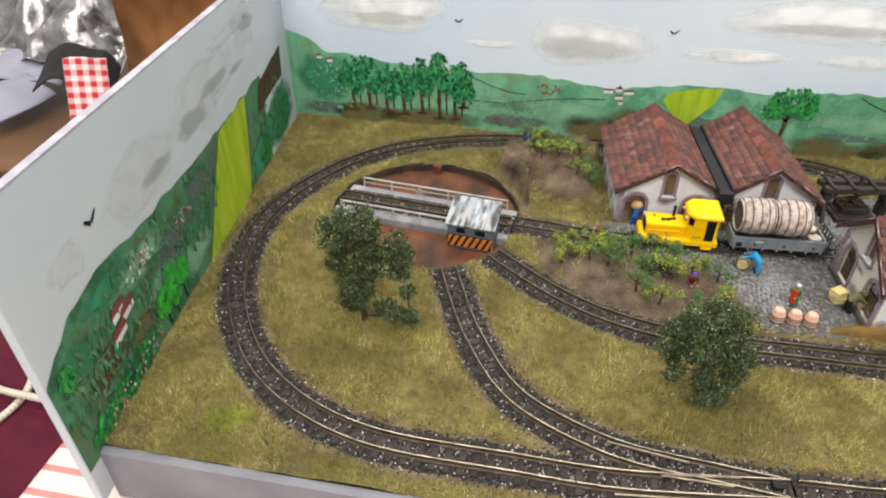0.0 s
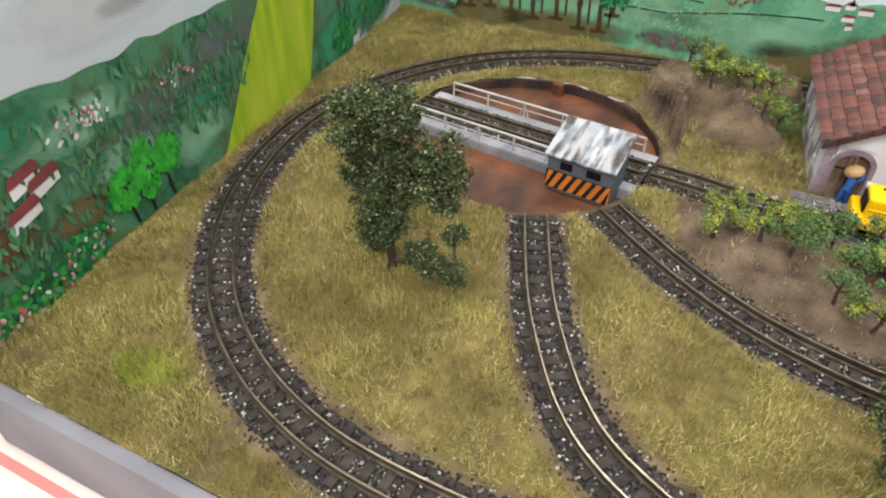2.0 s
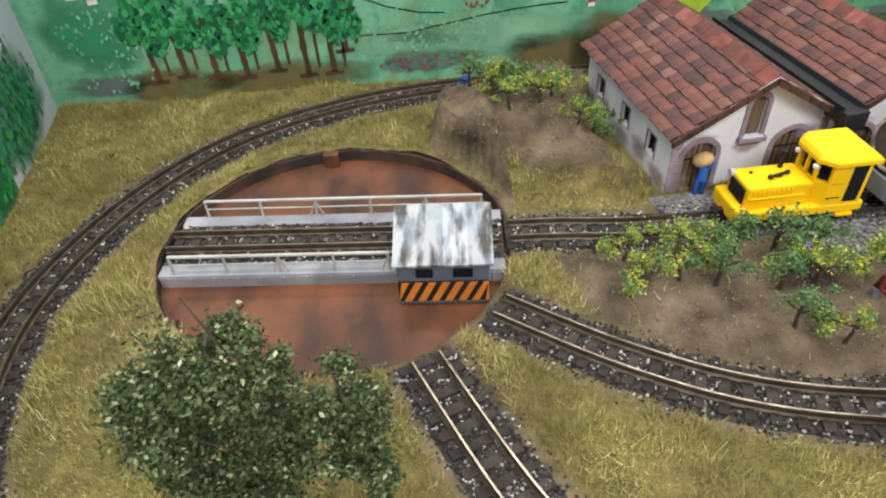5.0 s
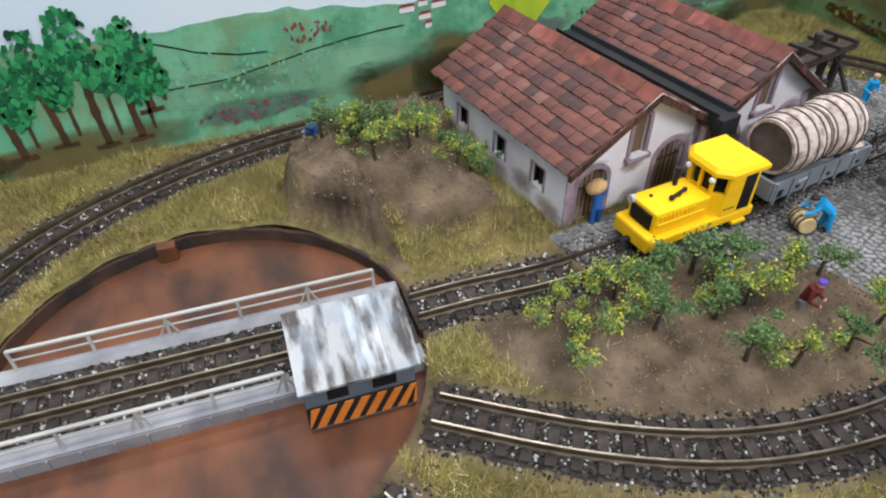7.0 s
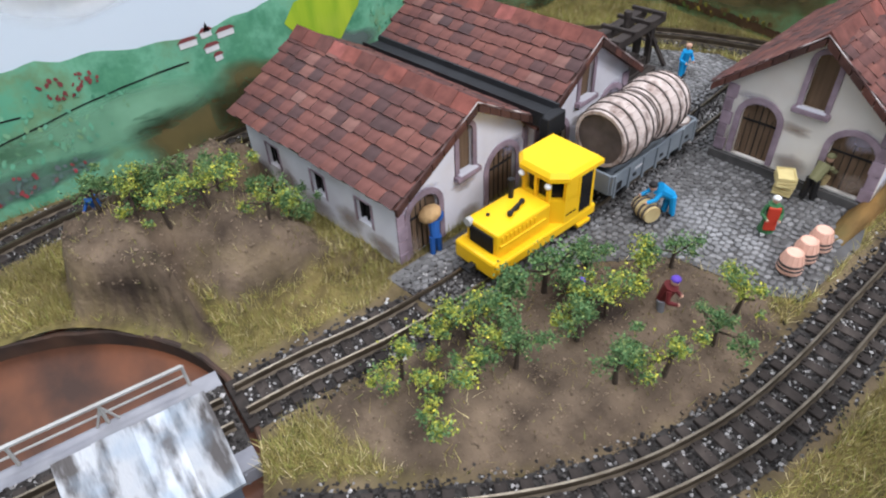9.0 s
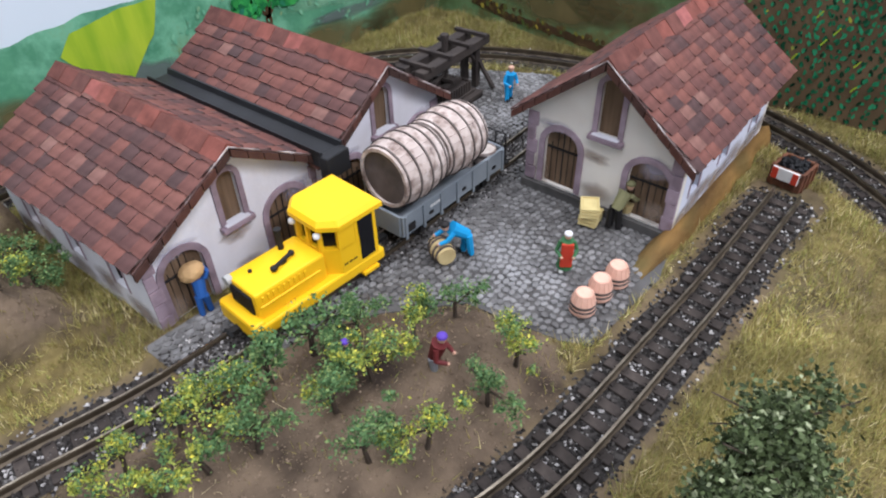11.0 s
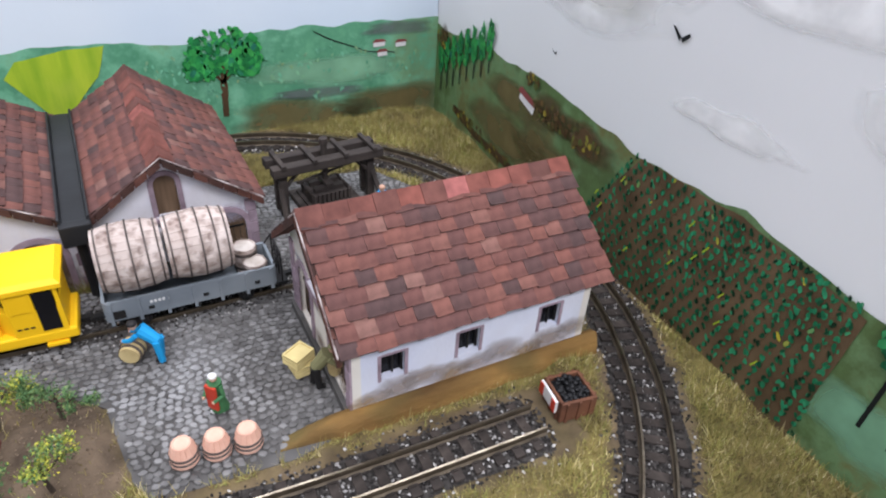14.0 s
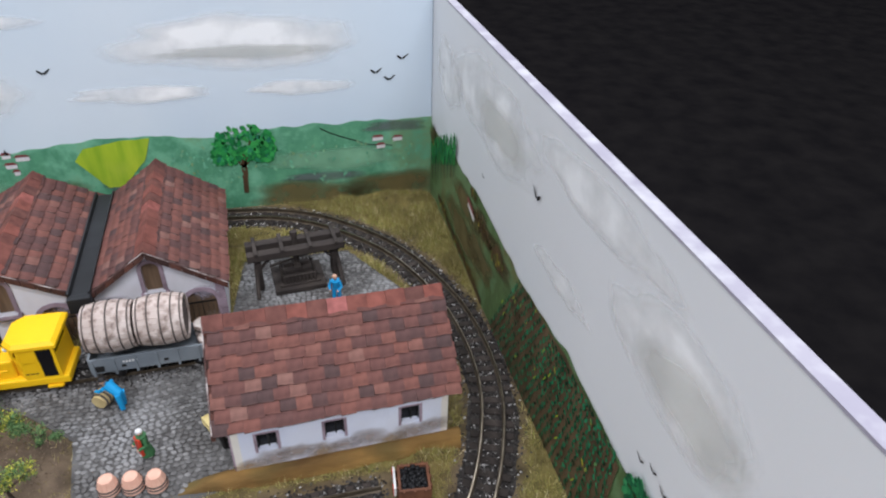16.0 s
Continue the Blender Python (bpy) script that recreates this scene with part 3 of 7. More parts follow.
MOUND = [(2.10, -0.90), (2.13, -0.58), (2.36, -0.40), (2.75, -0.36), (3.0, -0.34), (3.1, -1.32), (2.75, -1.42), (2.42, -1.34), (2.22, -1.14)]


def left_x(y):
    return -0.113 * y


def right_x(y):
    return 5.89 - 0.03 * y


def inside(poly, x, y):
    hit = False
    for (x0, y0), (x1, y1) in zip(poly, poly[1:] + poly[:1]):
        if (y0 > y) != (y1 > y) and x < (x1 - x0) * (y - y0) / (y1 - y0) + x0:
            hit = not hit
    return hit


def edge_gap(poly, x, y):
    """Distance to the outline, positive inside."""
    best = 9.0
    for (x0, y0), (x1, y1) in zip(poly, poly[1:] + poly[:1]):
        dx, dy = x1 - x0, y1 - y0
        u = max(0, min(1, ((x - x0) * dx + (y - y0) * dy) / (dx * dx + dy * dy)))
        best = min(best, math.hypot(x - x0 - u * dx, y - y0 - u * dy))
    return best if inside(poly, x, y) else -best


def ease(u):
    u = max(0.0, min(1.0, u))
    return u * u * (3 - 2 * u)


LINES = [spline(c, i == 0, 0.04) for i, c in enumerate((LOOP, SPUR_A, SPUR_B, SPUR_C))]
TRACK_PTS = np.array([p[:] for l in LINES for p in l[0]])
RES = 0.03
GX = np.arange(0, 6.06, RES)
GY = np.arange(FRONT, 0.001, RES)
XX, YY = np.meshgrid(GX, GY)
near = np.full(XX.shape, 9.0)
for a in range(0, len(TRACK_PTS), 50):
    c = TRACK_PTS[a:a + 50]
    near = np.minimum(near, np.sqrt((XX[..., None] - c[:, 0]) ** 2 + (YY[..., None] - c[:, 1]) ** 2).min(-1))
HEIGHT, SOIL = np.zeros(XX.shape), np.zeros(XX.shape)
for j in range(XX.shape[0]):
    for i in range(XX.shape[1]):
        x, y = float(XX[j, i]), float(YY[j, i])
        v = Vector((x * 2.1, y * 2.1, 0))
        away = ease((near[j, i] - 0.13) / 0.25)
        z = -0.034 + away * (0.018 + 0.035 * noise.noise(v) + 0.02 * noise.noise(v * 2.7))
        if 1.9 < x < 3.2 and -1.5 < y < -0.2:
            g = min(edge_gap(MOUND, x, y), math.hypot(x - PIT.x, y - PIT.y) - PR - 0.05)
            steep = 0.06 if x < 2.42 or y > -0.6 else 0.42
            z += away * (0.235 * ease(g / steep) * (1 + 0.22 * noise.noise(v * 2.2)) + ease(g / 0.08) * (0.035 * abs(noise.noise(v * 3.3)) + 0.03 * noise.noise(v * 8)) - 0.11 * ease(1 - abs(g - 0.07) / 0.09) * abs(noise.noise(v * 5)))
            top = ease((g - (-0.05 if x < 2.45 or y > -0.6 else 0.10)) / 0.08)
            SOIL[j, i] = max(SOIL[j, i], top * (1.0 + 0.4 * noise.noise(v * 3)))
        if 2.3 < x < 4.1 and -2.7 < y < -1.5:
            g = edge_gap(VINEYARD, x, y)
            z += 0.045 * ease(g / 0.15) * (1 + 0.5 * noise.noise(v * 3))
            SOIL[j, i] = max(SOIL[j, i], ease((g + 0.06) / 0.08))
        if x > 2.9 and -2.6 < y < -0.6 and edge_gap(YARD, x, y) > -0.03:
            z = -0.036 if edge_gap(YARD, x, y) > 0.02 else -0.014
        HEIGHT[j, i] = z
        SOIL[j, i] = max(SOIL[j, i], 0.55 * ease((noise.noise(v * 0.9 + Vector((7, 3, 0))) - 0.25) / 0.2), 0.7 * (1 - ease((near[j, i] - 0.14) / 0.05)))


def ground_z(x, y):
    i, j = int(round(x / RES)), int(round((y - FRONT) / RES))
    return float(HEIGHT[max(0, min(j, len(GY) - 1)), max(0, min(i, len(GX) - 1))])


def free_ground(x, y, gap=0.15):
    """Whether grass can grow there."""
    i, j = int(round(x / RES)), int(round((y - FRONT) / RES))
    if not (0 <= i < len(GX) and 0 <= j < len(GY)) or near[j, i] < gap:
        return False
    if x < left_x(y) + 0.02 or x > right_x(y) - 0.02 or y > -0.01:
        return False
    return (Vector((x, y)) - PIT).length > PR + (0.03 if y > PIT.y - 0.2 else 0.004) and not inside(YARD, x, y)


# ---- ground ----
verts, index = [], {}
for j in range(len(GY)):
    for i in range(len(GX)):
        p = Vector((float(GX[i]), float(GY[j])))
        r = (p - PIT).length
        if abs(r - PR) < RES * 0.75:
            p = PIT + (p - PIT) * (PR / r)
        lo, hi = left_x(p.y), right_x(p.y)
        p.x = max(lo, min(hi, p.x))
        index[i, j] = len(verts)
        verts.append((p.x * D, p.y * D, float(HEIGHT[j, i]) * D))
faces = []
for j in range(len(GY) - 1):
    for i in range(len(GX) - 1):
        q = [index[i, j], index[i + 1, j], index[i + 1, j + 1], index[i, j + 1]]
        cx, cy = sum(verts[k][0] for k in q) / 4 / D, sum(verts[k][1] for k in q) / 4 / D
        if (Vector((cx, cy)) - PIT).length > PR - 0.004 and len({verts[k][0] for k in q}) > 1:
            faces.append(q)
me = bpy.data.meshes.new("ground")
me.from_pydata(verts, [], faces)
me.materials.append(M_GROUND)
at = me.attributes.new("soil", "FLOAT", "POINT")
at.data.foreach_set("value", SOIL.astype(np.float32).ravel())
me.shade_smooth()
tagged(new("ground", me), "uneven model ground with straw grass and bare brown soil", "ground", kind="structure")

bm = bmesh.new()
prism(bm, [(left_x(FRONT), -0.41), (right_x(FRONT), -0.41), (right_x(FRONT), -0.028), (left_x(FRONT), -0.028)], 0.05, Matrix.Translation((0, FRONT - 0.05, 0)))
front = tagged(part("trim_front", bm, M_FASCIA), "grey painted front board of the layout", "board", kind="structure")
bm = bmesh.new()
rod(bm, (1.336, FRONT - 0.16, -0.29), (1.336, FRONT - 0.05, -0.29), 0.012, seg=10)
rod(bm, (1.336, FRONT - 0.15, -0.29), (1.336, FRONT - 0.15, -0.22), 0.012, seg=10)
tagged(part("screw_hook", bm, mat("hook_steel", (0.5, 0.48, 0.45), None, 60, 0.3, 0.9)), "small steel hook screwed into the grey front board", "hook")


# ---- walls and what is painted on them ----
def on_back(s, z, d=0.0):
    return Vector((s, -d, z))


def on_left(s, z, d=0.0):
    return Vector((left_x(s) + d, s, z))


def on_right(s, z, d=0.0):
    return Vector((right_x(s) - d, s, z))


def wall(name, a, b, label, material=None):
    a, b = Vector((*a, 0)), Vector((*b, 0))
    d = b - a
    m = Matrix.Translation(a) @ Matrix.Rotation(math.atan2(d.y, d.x), 4, "Z")
    bm = bmesh.new()
    box(bm, d.length / 2, T / 2, -0.31, d.length, T, WALL_TOP + 0.31, m, bevel=0.01)
    w = tagged(part(name, bm, material or M_SKY), label, "wall", kind="structure")
    bm = bmesh.new()
    box(bm, d.length / 2, T / 2, WALL_TOP - 0.006, d.length + 0.004, T + 0.004, 0.010, m)
    part("board_edge", bm, M_CAP, w, "rough mauve-grey top edge")
    return w


WB = wall("wall_back", (0, 0), (5.89, 0), "pale blue board painted with green hills and clouds")
WL = wall("wall_left", (left_x(-4.13), -4.13), (0, T), "pale blue side board painted with green fields", M_SKY_L)
WR = wall("wall_right", (5.89, T), (right_x(-4.05), -4.05), "pale grey side board painted with a vineyard", M_SKY_R)
SIDE = {WB.name: on_back, WL.name: on_left, WR.name: on_right}


def lerp_line(pts, step=0.03, wob=0.012, seed=0.0):
    out = []
    for (s0, z0), (s1, z1) in zip(pts, pts[1:]):
        n = max(1, int(math.hypot(s1 - s0, z1 - z0) / step))
        for k in range(n):
            u = k / n
            s, z = s0 + (s1 - s0) * u, z0 + (z1 - z0) * u
            out.append((s, z + wob * noise.noise(Vector((s * 7, z * 7, seed)))))
    return out + [pts[-1]]


def flat(w, name, outline, material, d, label=""):
    """A flat painted area with a wavering edge."""
    on = SIDE[w.name]
    bm = bmesh.new()
    vs = [bm.verts.new(on(s, z, d)) for s, z in outline]
    es = [bm.edges.new((a, b)) for a, b in zip(vs, vs[1:] + vs[:1])]
    bmesh.ops.triangle_fill(bm, edges=es, use_beauty=True)
    return part(name, bm, material, w, label)


def hill(w, tops, material, base, label):
    line = lerp_line(tops, 0.04, 0.03)
    flat(w, "painted_hill", line + [(tops[-1][0], base), (tops[0][0], base)], material, 0.004, label)


def area(w, name, pts, material, d, wob=0.02, label=""):
    flat(w, name, lerp_line(pts + pts[:1], 0.04, wob, d * 100)[:-1], material, d, label)


def dabs(w, name, spots, count, size, material, d, label="", tall=1.3, rng=None, in_order=False):
    """Brush dabs scattered over elliptic spots (s, z, rs, rz)."""
    on = SIDE[w.name]
    rng = rng or random.Random(len(spots) * 7 + count)
    bm = bmesh.new()
    for k in range(count):
        s, z, rs, rz = spots[k % len(spots)] if in_order else rng.choice(spots)
        a, r = rng.uniform(0, 6.283), math.sqrt(rng.random())
        s, z = s + rs * r * math.cos(a), z + rz * r * math.sin(a)
        n, q, lean = 6, size * rng.uniform(0.6, 1.3), rng.uniform(-0.9, 0.9)
        ring = []
        for i in range(n):
            b = 6.283 * i / n
            u, v = q * math.cos(b) * rng.uniform(0.7, 1.1), q * tall * math.sin(b) * rng.uniform(0.7, 1.1)
            ring.append(bm.verts.new(on(s + u + lean * v * 0.6, z + v, d + 0.0001 * (k % 40))))
        bm.faces.new(ring)
    return part(name, bm, material, w, label)


def stroke(w, name, pts, width, material, d, label=""):
    on = SIDE[w.name]
    bm = bmesh.new()
    line = lerp_line(pts, 0.02, 0.006, d * 50)
    prev = None
    for k, (s, z) in enumerate(line):
        s1, z1 = line[min(k + 1, len(line) - 1)]
        s0, z0 = line[max(k - 1, 0)]
        l = math.hypot(s1 - s0, z1 - z0) or 1
        wd = width * (0.7 + 0.5 * abs(noise.noise(Vector((s * 20, z * 20, 3)))))
        u, v = -(z1 - z0) / l * wd / 2, (s1 - s0) / l * wd / 2
        pair = (bm.verts.new(on(s + u, z + v, d)), bm.verts.new(on(s - u, z - v, d)))
        if prev:
            bm.faces.new((prev[0], prev[1], pair[1], pair[0]))
        prev = pair
    return part(name, bm, material, w, label)


def cloud(w, s, z, rs, rz, material, d, seed, name="painted_cloud"):
    """A brushed patch, thick in the middle and fading at its rim."""
    on = SIDE[w.name]
    seg, rings = 36, 5
    verts, vals, faces = [on(s, z, d) * D], [1.0], []
    for k in range(1, rings + 1):
        for i in range(seg):
            a = 6.283 * i / seg
            r = k / rings * (1 + 0.35 * noise.noise(Vector((math.cos(a) * 1.7, math.sin(a) * 1.7, seed))))
            verts.append(on(s + rs * r * math.cos(a), z + rz * r * math.sin(a), d) * D)
            vals.append((1.0, 1.0, 0.9, 0.55, 0.0)[k - 1])
    for i in range(seg):
        faces.append((0, 1 + i, 1 + (i + 1) % seg))
        for k in range(rings - 1):
            a, b = 1 + k * seg, 1 + (k + 1) * seg
            faces.append((a + i, b + i, b + (i + 1) % seg, a + (i + 1) % seg))
    me = bpy.data.meshes.new(name)
    me.from_pydata(verts, [], faces)
    me.attributes.new("paint", "FLOAT", "POINT").data.foreach_set("value", vals)
    me.materials.append(material)
    ob = new(name, me)
    ob.parent = w


def bird(w, s, z, size):
    on = SIDE[w.name]
    bm = bmesh.new()
    for pts in ([(0, 0), (-0.5, 0.32), (-0.62, 0.18), (-0.12, -0.25)], [(0, 0), (0.1, -0.22), (0.75, 0.4), (0.6, 0.42)]):
        bm.faces.new([bm.verts.new(on(s + u * size, z + v * size, 0.006)) for u, v in pts])
    part("painted_bird", bm, M_BLACKP, w)


hill(WB, [(0.0, 0.84), (0.2, 0.78), (0.38, 0.67), (0.74, 0.62), (1.3, 0.56), (1.86, 0.54), (2.42, 0.56), (2.8, 0.50), (3.13, 0.49), (3.61, 0.54), (4.0, 0.55), (4.3, 0.52), (4.85, 0.57), (5.31, 0.57), (5.89, 0.58)], M_HILL, -0.05, "blue-green painted hills")
hill(WL, [(0.0, 0.84), (-0.26, 0.81), (-0.8, 0.74), (-1.26, 0.73), (-2.2, 0.71), (-2.66, 0.73), (-3.2, 0.75), (-3.55, 0.78), (-3.8, 0.75), (-4.0, 0.66), (-4.12, 0.56)], M_HILL_L, -0.05, "dark green painted hillside")
hill(WR, [(0.0, 0.54), (-0.12, 0.52), (-0.6, 0.60), (-0.85, 0.58), (-1.23, 0.62), (-1.56, 0.58), (-2.0, 0.55), (-2.5, 0.60), (-2.8, 0.57), (-3.1, 0.54), (-4.04, 0.50)], M_HILL_R, -0.05, "olive painted hillside")
# back wall
area(WB, "painted_field", [(3.50, 0.40), (3.57, 0.49), (3.80, 0.535), (3.99, 0.54), (3.93, 0.38), (3.76, 0.20), (3.66, 0.20)], M_RAPE, 0.008, 0.01, "yellow-green painted field")
for s, z, rs, rz, m in ((3.05, 0.02, 0.42, 0.26, M_SOFT_OLIVE), (3.3, 0.12, 0.3, 0.2, M_SOFT_OLIVE), (5.0, 0.03, 0.5, 0.13, M_SOFT_OLIVE), (5.6, 0.04, 0.42, 0.16, M_SOFT_OLIVE), (0.75, 0.03, 0.36, 0.14, M_SOFT_OLIVE), (1.35, 0.05, 0.55, 0.12, M_SOFT_OLIVE), (2.0, 0.22, 0.35, 0.10, M_SOFT_PALE),
                        (0.35, 0.09, 0.25, 0.07, M_SOFT_GREY), (2.2, 0.09, 0.36, 0.07, M_SOFT_GREY), (5.1, 0.17, 0.32, 0.04, M_SOFT_GREY), (5.62, 0.53, 0.25, 0.045, M_SOFT_GREY), (3.82, 0.20, 0.2, 0.08, M_SOFT_GREY), (2.6, 0.22, 0.6, 0.12, M_SOFT_PALE), (0.35, 0.4, 0.3, 0.25, M_SOFT_TEAL), (5.2, 0.30, 0.5, 0.1, M_SOFT_PALE)):
    cloud(WB, s, z, rs, rz, m, 0.007, s * 2.3 + z, "painted_glaze")
dabs(WB, "painted_flowers", [(2.2, 0.09, 0.32, 0.05)], 60, 0.009, M_DAB_G, 0.020, "grey and red painted flowers")
dabs(WB, "painted_meadow", [(0.4, 0.3, 0.3, 0.25), (2.2, 0.3, 0.5, 0.15), (5.2, 0.3, 0.6, 0.18), (4.3, 0.3, 0.3, 0.15)], 420, 0.009, M_DAB_P, 0.009, "loose pale green brush marks", 1.6)
dabs(WB, "painted_flowers", [(2.5, 0.43, 0.13, 0.05)], 34, 0.008, M_REDP, 0.011)
for pts in ([(1.78, 0.5), (1.95, 0.43), (2.15, 0.38), (2.3, 0.37)], [(1.8, 0.27), (2.1, 0.27), (2.4, 0.32), (2.7, 0.36), (3.0, 0.37)], [(5.1, 0.54), (5.22, 0.48), (5.42, 0.40), (5.6, 0.38)]):
    stroke(WB, "painted_wall_line", pts, 0.009, M_BLACKP, 0.009)
rng = random.Random(4)
TREES_B = [(0.62, 0.10, 0.60), (0.78, 0.12, 0.62), (0.95, 0.10, 0.56), (1.12, 0.09, 0.57), (1.3, 0.11, 0.62), (1.47, 0.07, 0.68), (1.62, 0.07, 0.58), (1.70, 0.2, 0.6)]
for s, z0, z1 in TREES_B:
    stroke(WB, "painted_trunk", [(s + 0.01, z0), (s, z0 + 0.15), (s + rng.uniform(-0.03, 0.05), z1 - 0.12)], 0.04, M_BROWNP, 0.010)
    stroke(WB, "painted_trunk", [(s - 0.05, z0 - 0.01), (s + 0.06, z0 - 0.005)], 0.03, M_BROWNP, 0.010)
    stroke(WB, "painted_trunk", [(s + 0.075, z0 + 0.03), (s + 0.07, z0 + 0.2), (s + 0.085, z1 - 0.16)], 0.02, M_BROWNP, 0.010)
dabs(WB, "painted_tree_crowns", [(s, z1 - 0.10, 0.085, 0.13) for s, z0, z1 in TREES_B] + [(s + 0.05, z1 - 0.26, 0.06, 0.08) for s, z0, z1 in TREES_B] + [(s - 0.06, z1 - 0.18, 0.07, 0.10) for s, z0, z1 in TREES_B], 1500, 0.0165, M_DAB_T, 0.013, "bright green painted tree crowns", 1.4)
stroke(WB, "painted_trunk", [(4.55, 0.08), (4.56, 0.25), (4.57, 0.4)], 0.045, M_BROWNP, 0.010)
for b in ((4.45, 0.45), (4.70, 0.46), (4.64, 0.52)):
    stroke(WB, "painted_trunk", [(4.56, 0.28), b], 0.02, M_BROWNP, 0.010)
dabs(WB, "painted_tree_crowns", [(4.58, 0.47, 0.2, 0.13), (4.45, 0.38, 0.09, 0.07), (4.70, 0.40, 0.09, 0.08)], 520, 0.0165, M_DAB, 0.013, "green painted fruit tree crown")
for s, z, w_, r in ((3.02, 0.45, 0.11, 0), (3.12, 0.40, 0.09, 0), (3.2, 0.45, 0.11, 0), (3.11, 0.47, 0.07, 0), (3.14, 0.35, 0.05, 0), (0.32, 0.60, 0.07, 0), (0.42, 0.57, 0.07, 0), (5.5, 0.44, 0.1, 0), (5.52, 0.38, 0.08, 0), (5.64, 0.43, 0.09, 0)):
    w_ *= 0.75
    area(WB, "painted_cottage", [(s - w_ / 2, z - 0.018), (s + w_ / 2, z - 0.014), (s + w_ / 2, z + 0.012), (s - w_ / 2, z + 0.01)], M_WHITEP, 0.011, 0.004, "white painted cottage")
    area(WB, "painted_cottage_roof", [(s - w_ / 2 - 0.01, z + 0.01), (s + w_ / 2 + 0.01, z + 0.015), (s + w_ / 3, z + 0.03), (s - w_ / 3, z + 0.03)], M_REDP, 0.015, 0.003)
area(WB, "painted_spire", [(3.10, 0.48), (3.13, 0.48), (3.115, 0.525)], M_BLACKP, 0.015, 0.0)
for s, z, rs, rz, g in ((0.95, 1.08, 0.62, 0.18, 0), (0.98, 1.0, 0.4, 0.06, 1), (2.76, 0.88, 0.62, 0.2, 0), (2.74, 0.83, 0.48, 0.1, 1), (4.0, 0.84, 0.44, 0.06, 0), (4.66, 1.16, 0.8, 0.19, 0), (4.7, 1.09, 0.62, 0.05, 1), (5.0, 0.84, 0.36, 0.05, 0), (1.95, 0.82, 0.3, 0.03, 0), (3.0, 1.3, 0.5, 0.06, 0)):
    cloud(WB, s, z, rs, rz, M_CLOUD_G if g else M_CLOUD_W, 0.008 if g else 0.004, s * 3)
for s, z in ((1.65, 1.0), (3.48, 1.0), (5.5, 0.92), (5.59, 0.87), (5.68, 1.01)):
    bird(WB, s, z, 0.06)
# left wall
area(WL, "painted_field", [(-1.26, 0.73), (-1.55, 0.72), (-1.85, 0.70), (-2.12, 0.36), (-2.41, -0.03), (-1.9, -0.04), (-1.49, -0.04), (-1.36, 0.35)], M_RAPE, 0.008, 0.012, "yellow-green painted field")
area(WL, "painted_field", [(-0.24, 0.78), (-0.92, 0.69), (-1.03, 0.47), (-0.29, 0.52)], M_BROWNP, 0.008, 0.01, "brown painted field")
for s, z, rs, rz, m in ((-0.5, 0.22, 0.5, 0.26, M_SOFT_TEAL), (-1.1, 0.12, 0.3, 0.18, M_SOFT_TEAL), (-2.25, 0.55, 0.3, 0.12, M_SOFT_GREY), (-2.75, 0.45, 0.3, 0.12, M_SOFT_GREY), (-3.22, 0.58, 0.3, 0.12, M_SOFT_PALE), (-3.3, 0.22, 0.25, 0.08, M_SOFT_OLIVE), (-3.7, 0.30, 0.22, 0.10, M_SOFT_BROWN), (-2.6, 0.2, 0.3, 0.15, M_SOFT_PALE), (-3.9, 0.5, 0.2, 0.12, M_SOFT_TEAL), (-2.5, 0.35, 0.3, 0.1, M_SOFT_TEAL), (-3.5, 0.65, 0.25, 0.08, M_SOFT_TEAL), (-3.0, 0.3, 0.3, 0.12, M_SOFT_PALE)):
    cloud(WL, s, z, rs, rz, m, 0.007, s * 2.3 + z, "painted_glaze")
dabs(WL, "painted_flowers", [(-3.2, 0.58, 0.16, 0.06)], 26, 0.01, M_WHITEP, 0.012)
dabs(WL, "painted_meadow", [(-2.4, 0.45, 0.35, 0.25), (-2.9, 0.4, 0.4, 0.3), (-3.4, 0.4, 0.4, 0.3), (-3.8, 0.3, 0.3, 0.3), (-0.6, 0.3, 0.5, 0.3)], 700, 0.012, M_DAB_M, 0.009, "loose green brush marks", 2.6)
dabs(WL, "painted_flowers", [(-2.62, 0.52, 0.12, 0.05), (-3.2, 0.6, 0.12, 0.05)], 60, 0.007, M_DAB_F, 0.016)
stroke(WL, "painted_wall_line", [(-2.2, 0.35), (-2.9, 0.42), (-3.35, 0.42), (-3.7, 0.38), (-4.05, 0.45)], 0.013, M_GREYP, 0.010)
for s in (-3.08, -2.97, -2.83):
    stroke(WL, "painted_trunk", [(s, 0.0), (s - 0.01, 0.1), (s, 0.22)], 0.018, M_BLACKP, 0.010)
dabs(WL, "painted_tree_crowns", [(-3.1, 0.2, 0.09, 0.1), (-2.96, 0.22, 0.08, 0.14), (-2.82, 0.22, 0.08, 0.09)], 420, 0.0165, M_DAB_B, 0.013, "bright green painted tree crowns")
for s, z in ((-3.5, 0.48), (-3.43, 0.43), (-3.55, 0.36)):
    area(WL, "painted_cottage", [(s - 0.07, z - 0.04), (s + 0.07, z - 0.01), (s + 0.07, z + 0.035), (s - 0.07, z + 0.01)], M_WHITEP, 0.012, 0.004, "white painted cottage")
    area(WL, "painted_cottage_roof", [(s - 0.08, z + 0.005), (s + 0.08, z + 0.03), (s + 0.06, z + 0.075), (s - 0.06, z + 0.05)], M_REDP, 0.016, 0.003)
dabs(WL, "painted_bush", [(-3.4, 0.07, 0.16, 0.09), (-3.65, 0.04, 0.18, 0.1), (-3.9, 0.05, 0.12, 0.08)], 340, 0.016, M_DAB, 0.011, "dark green painted flower bushes")
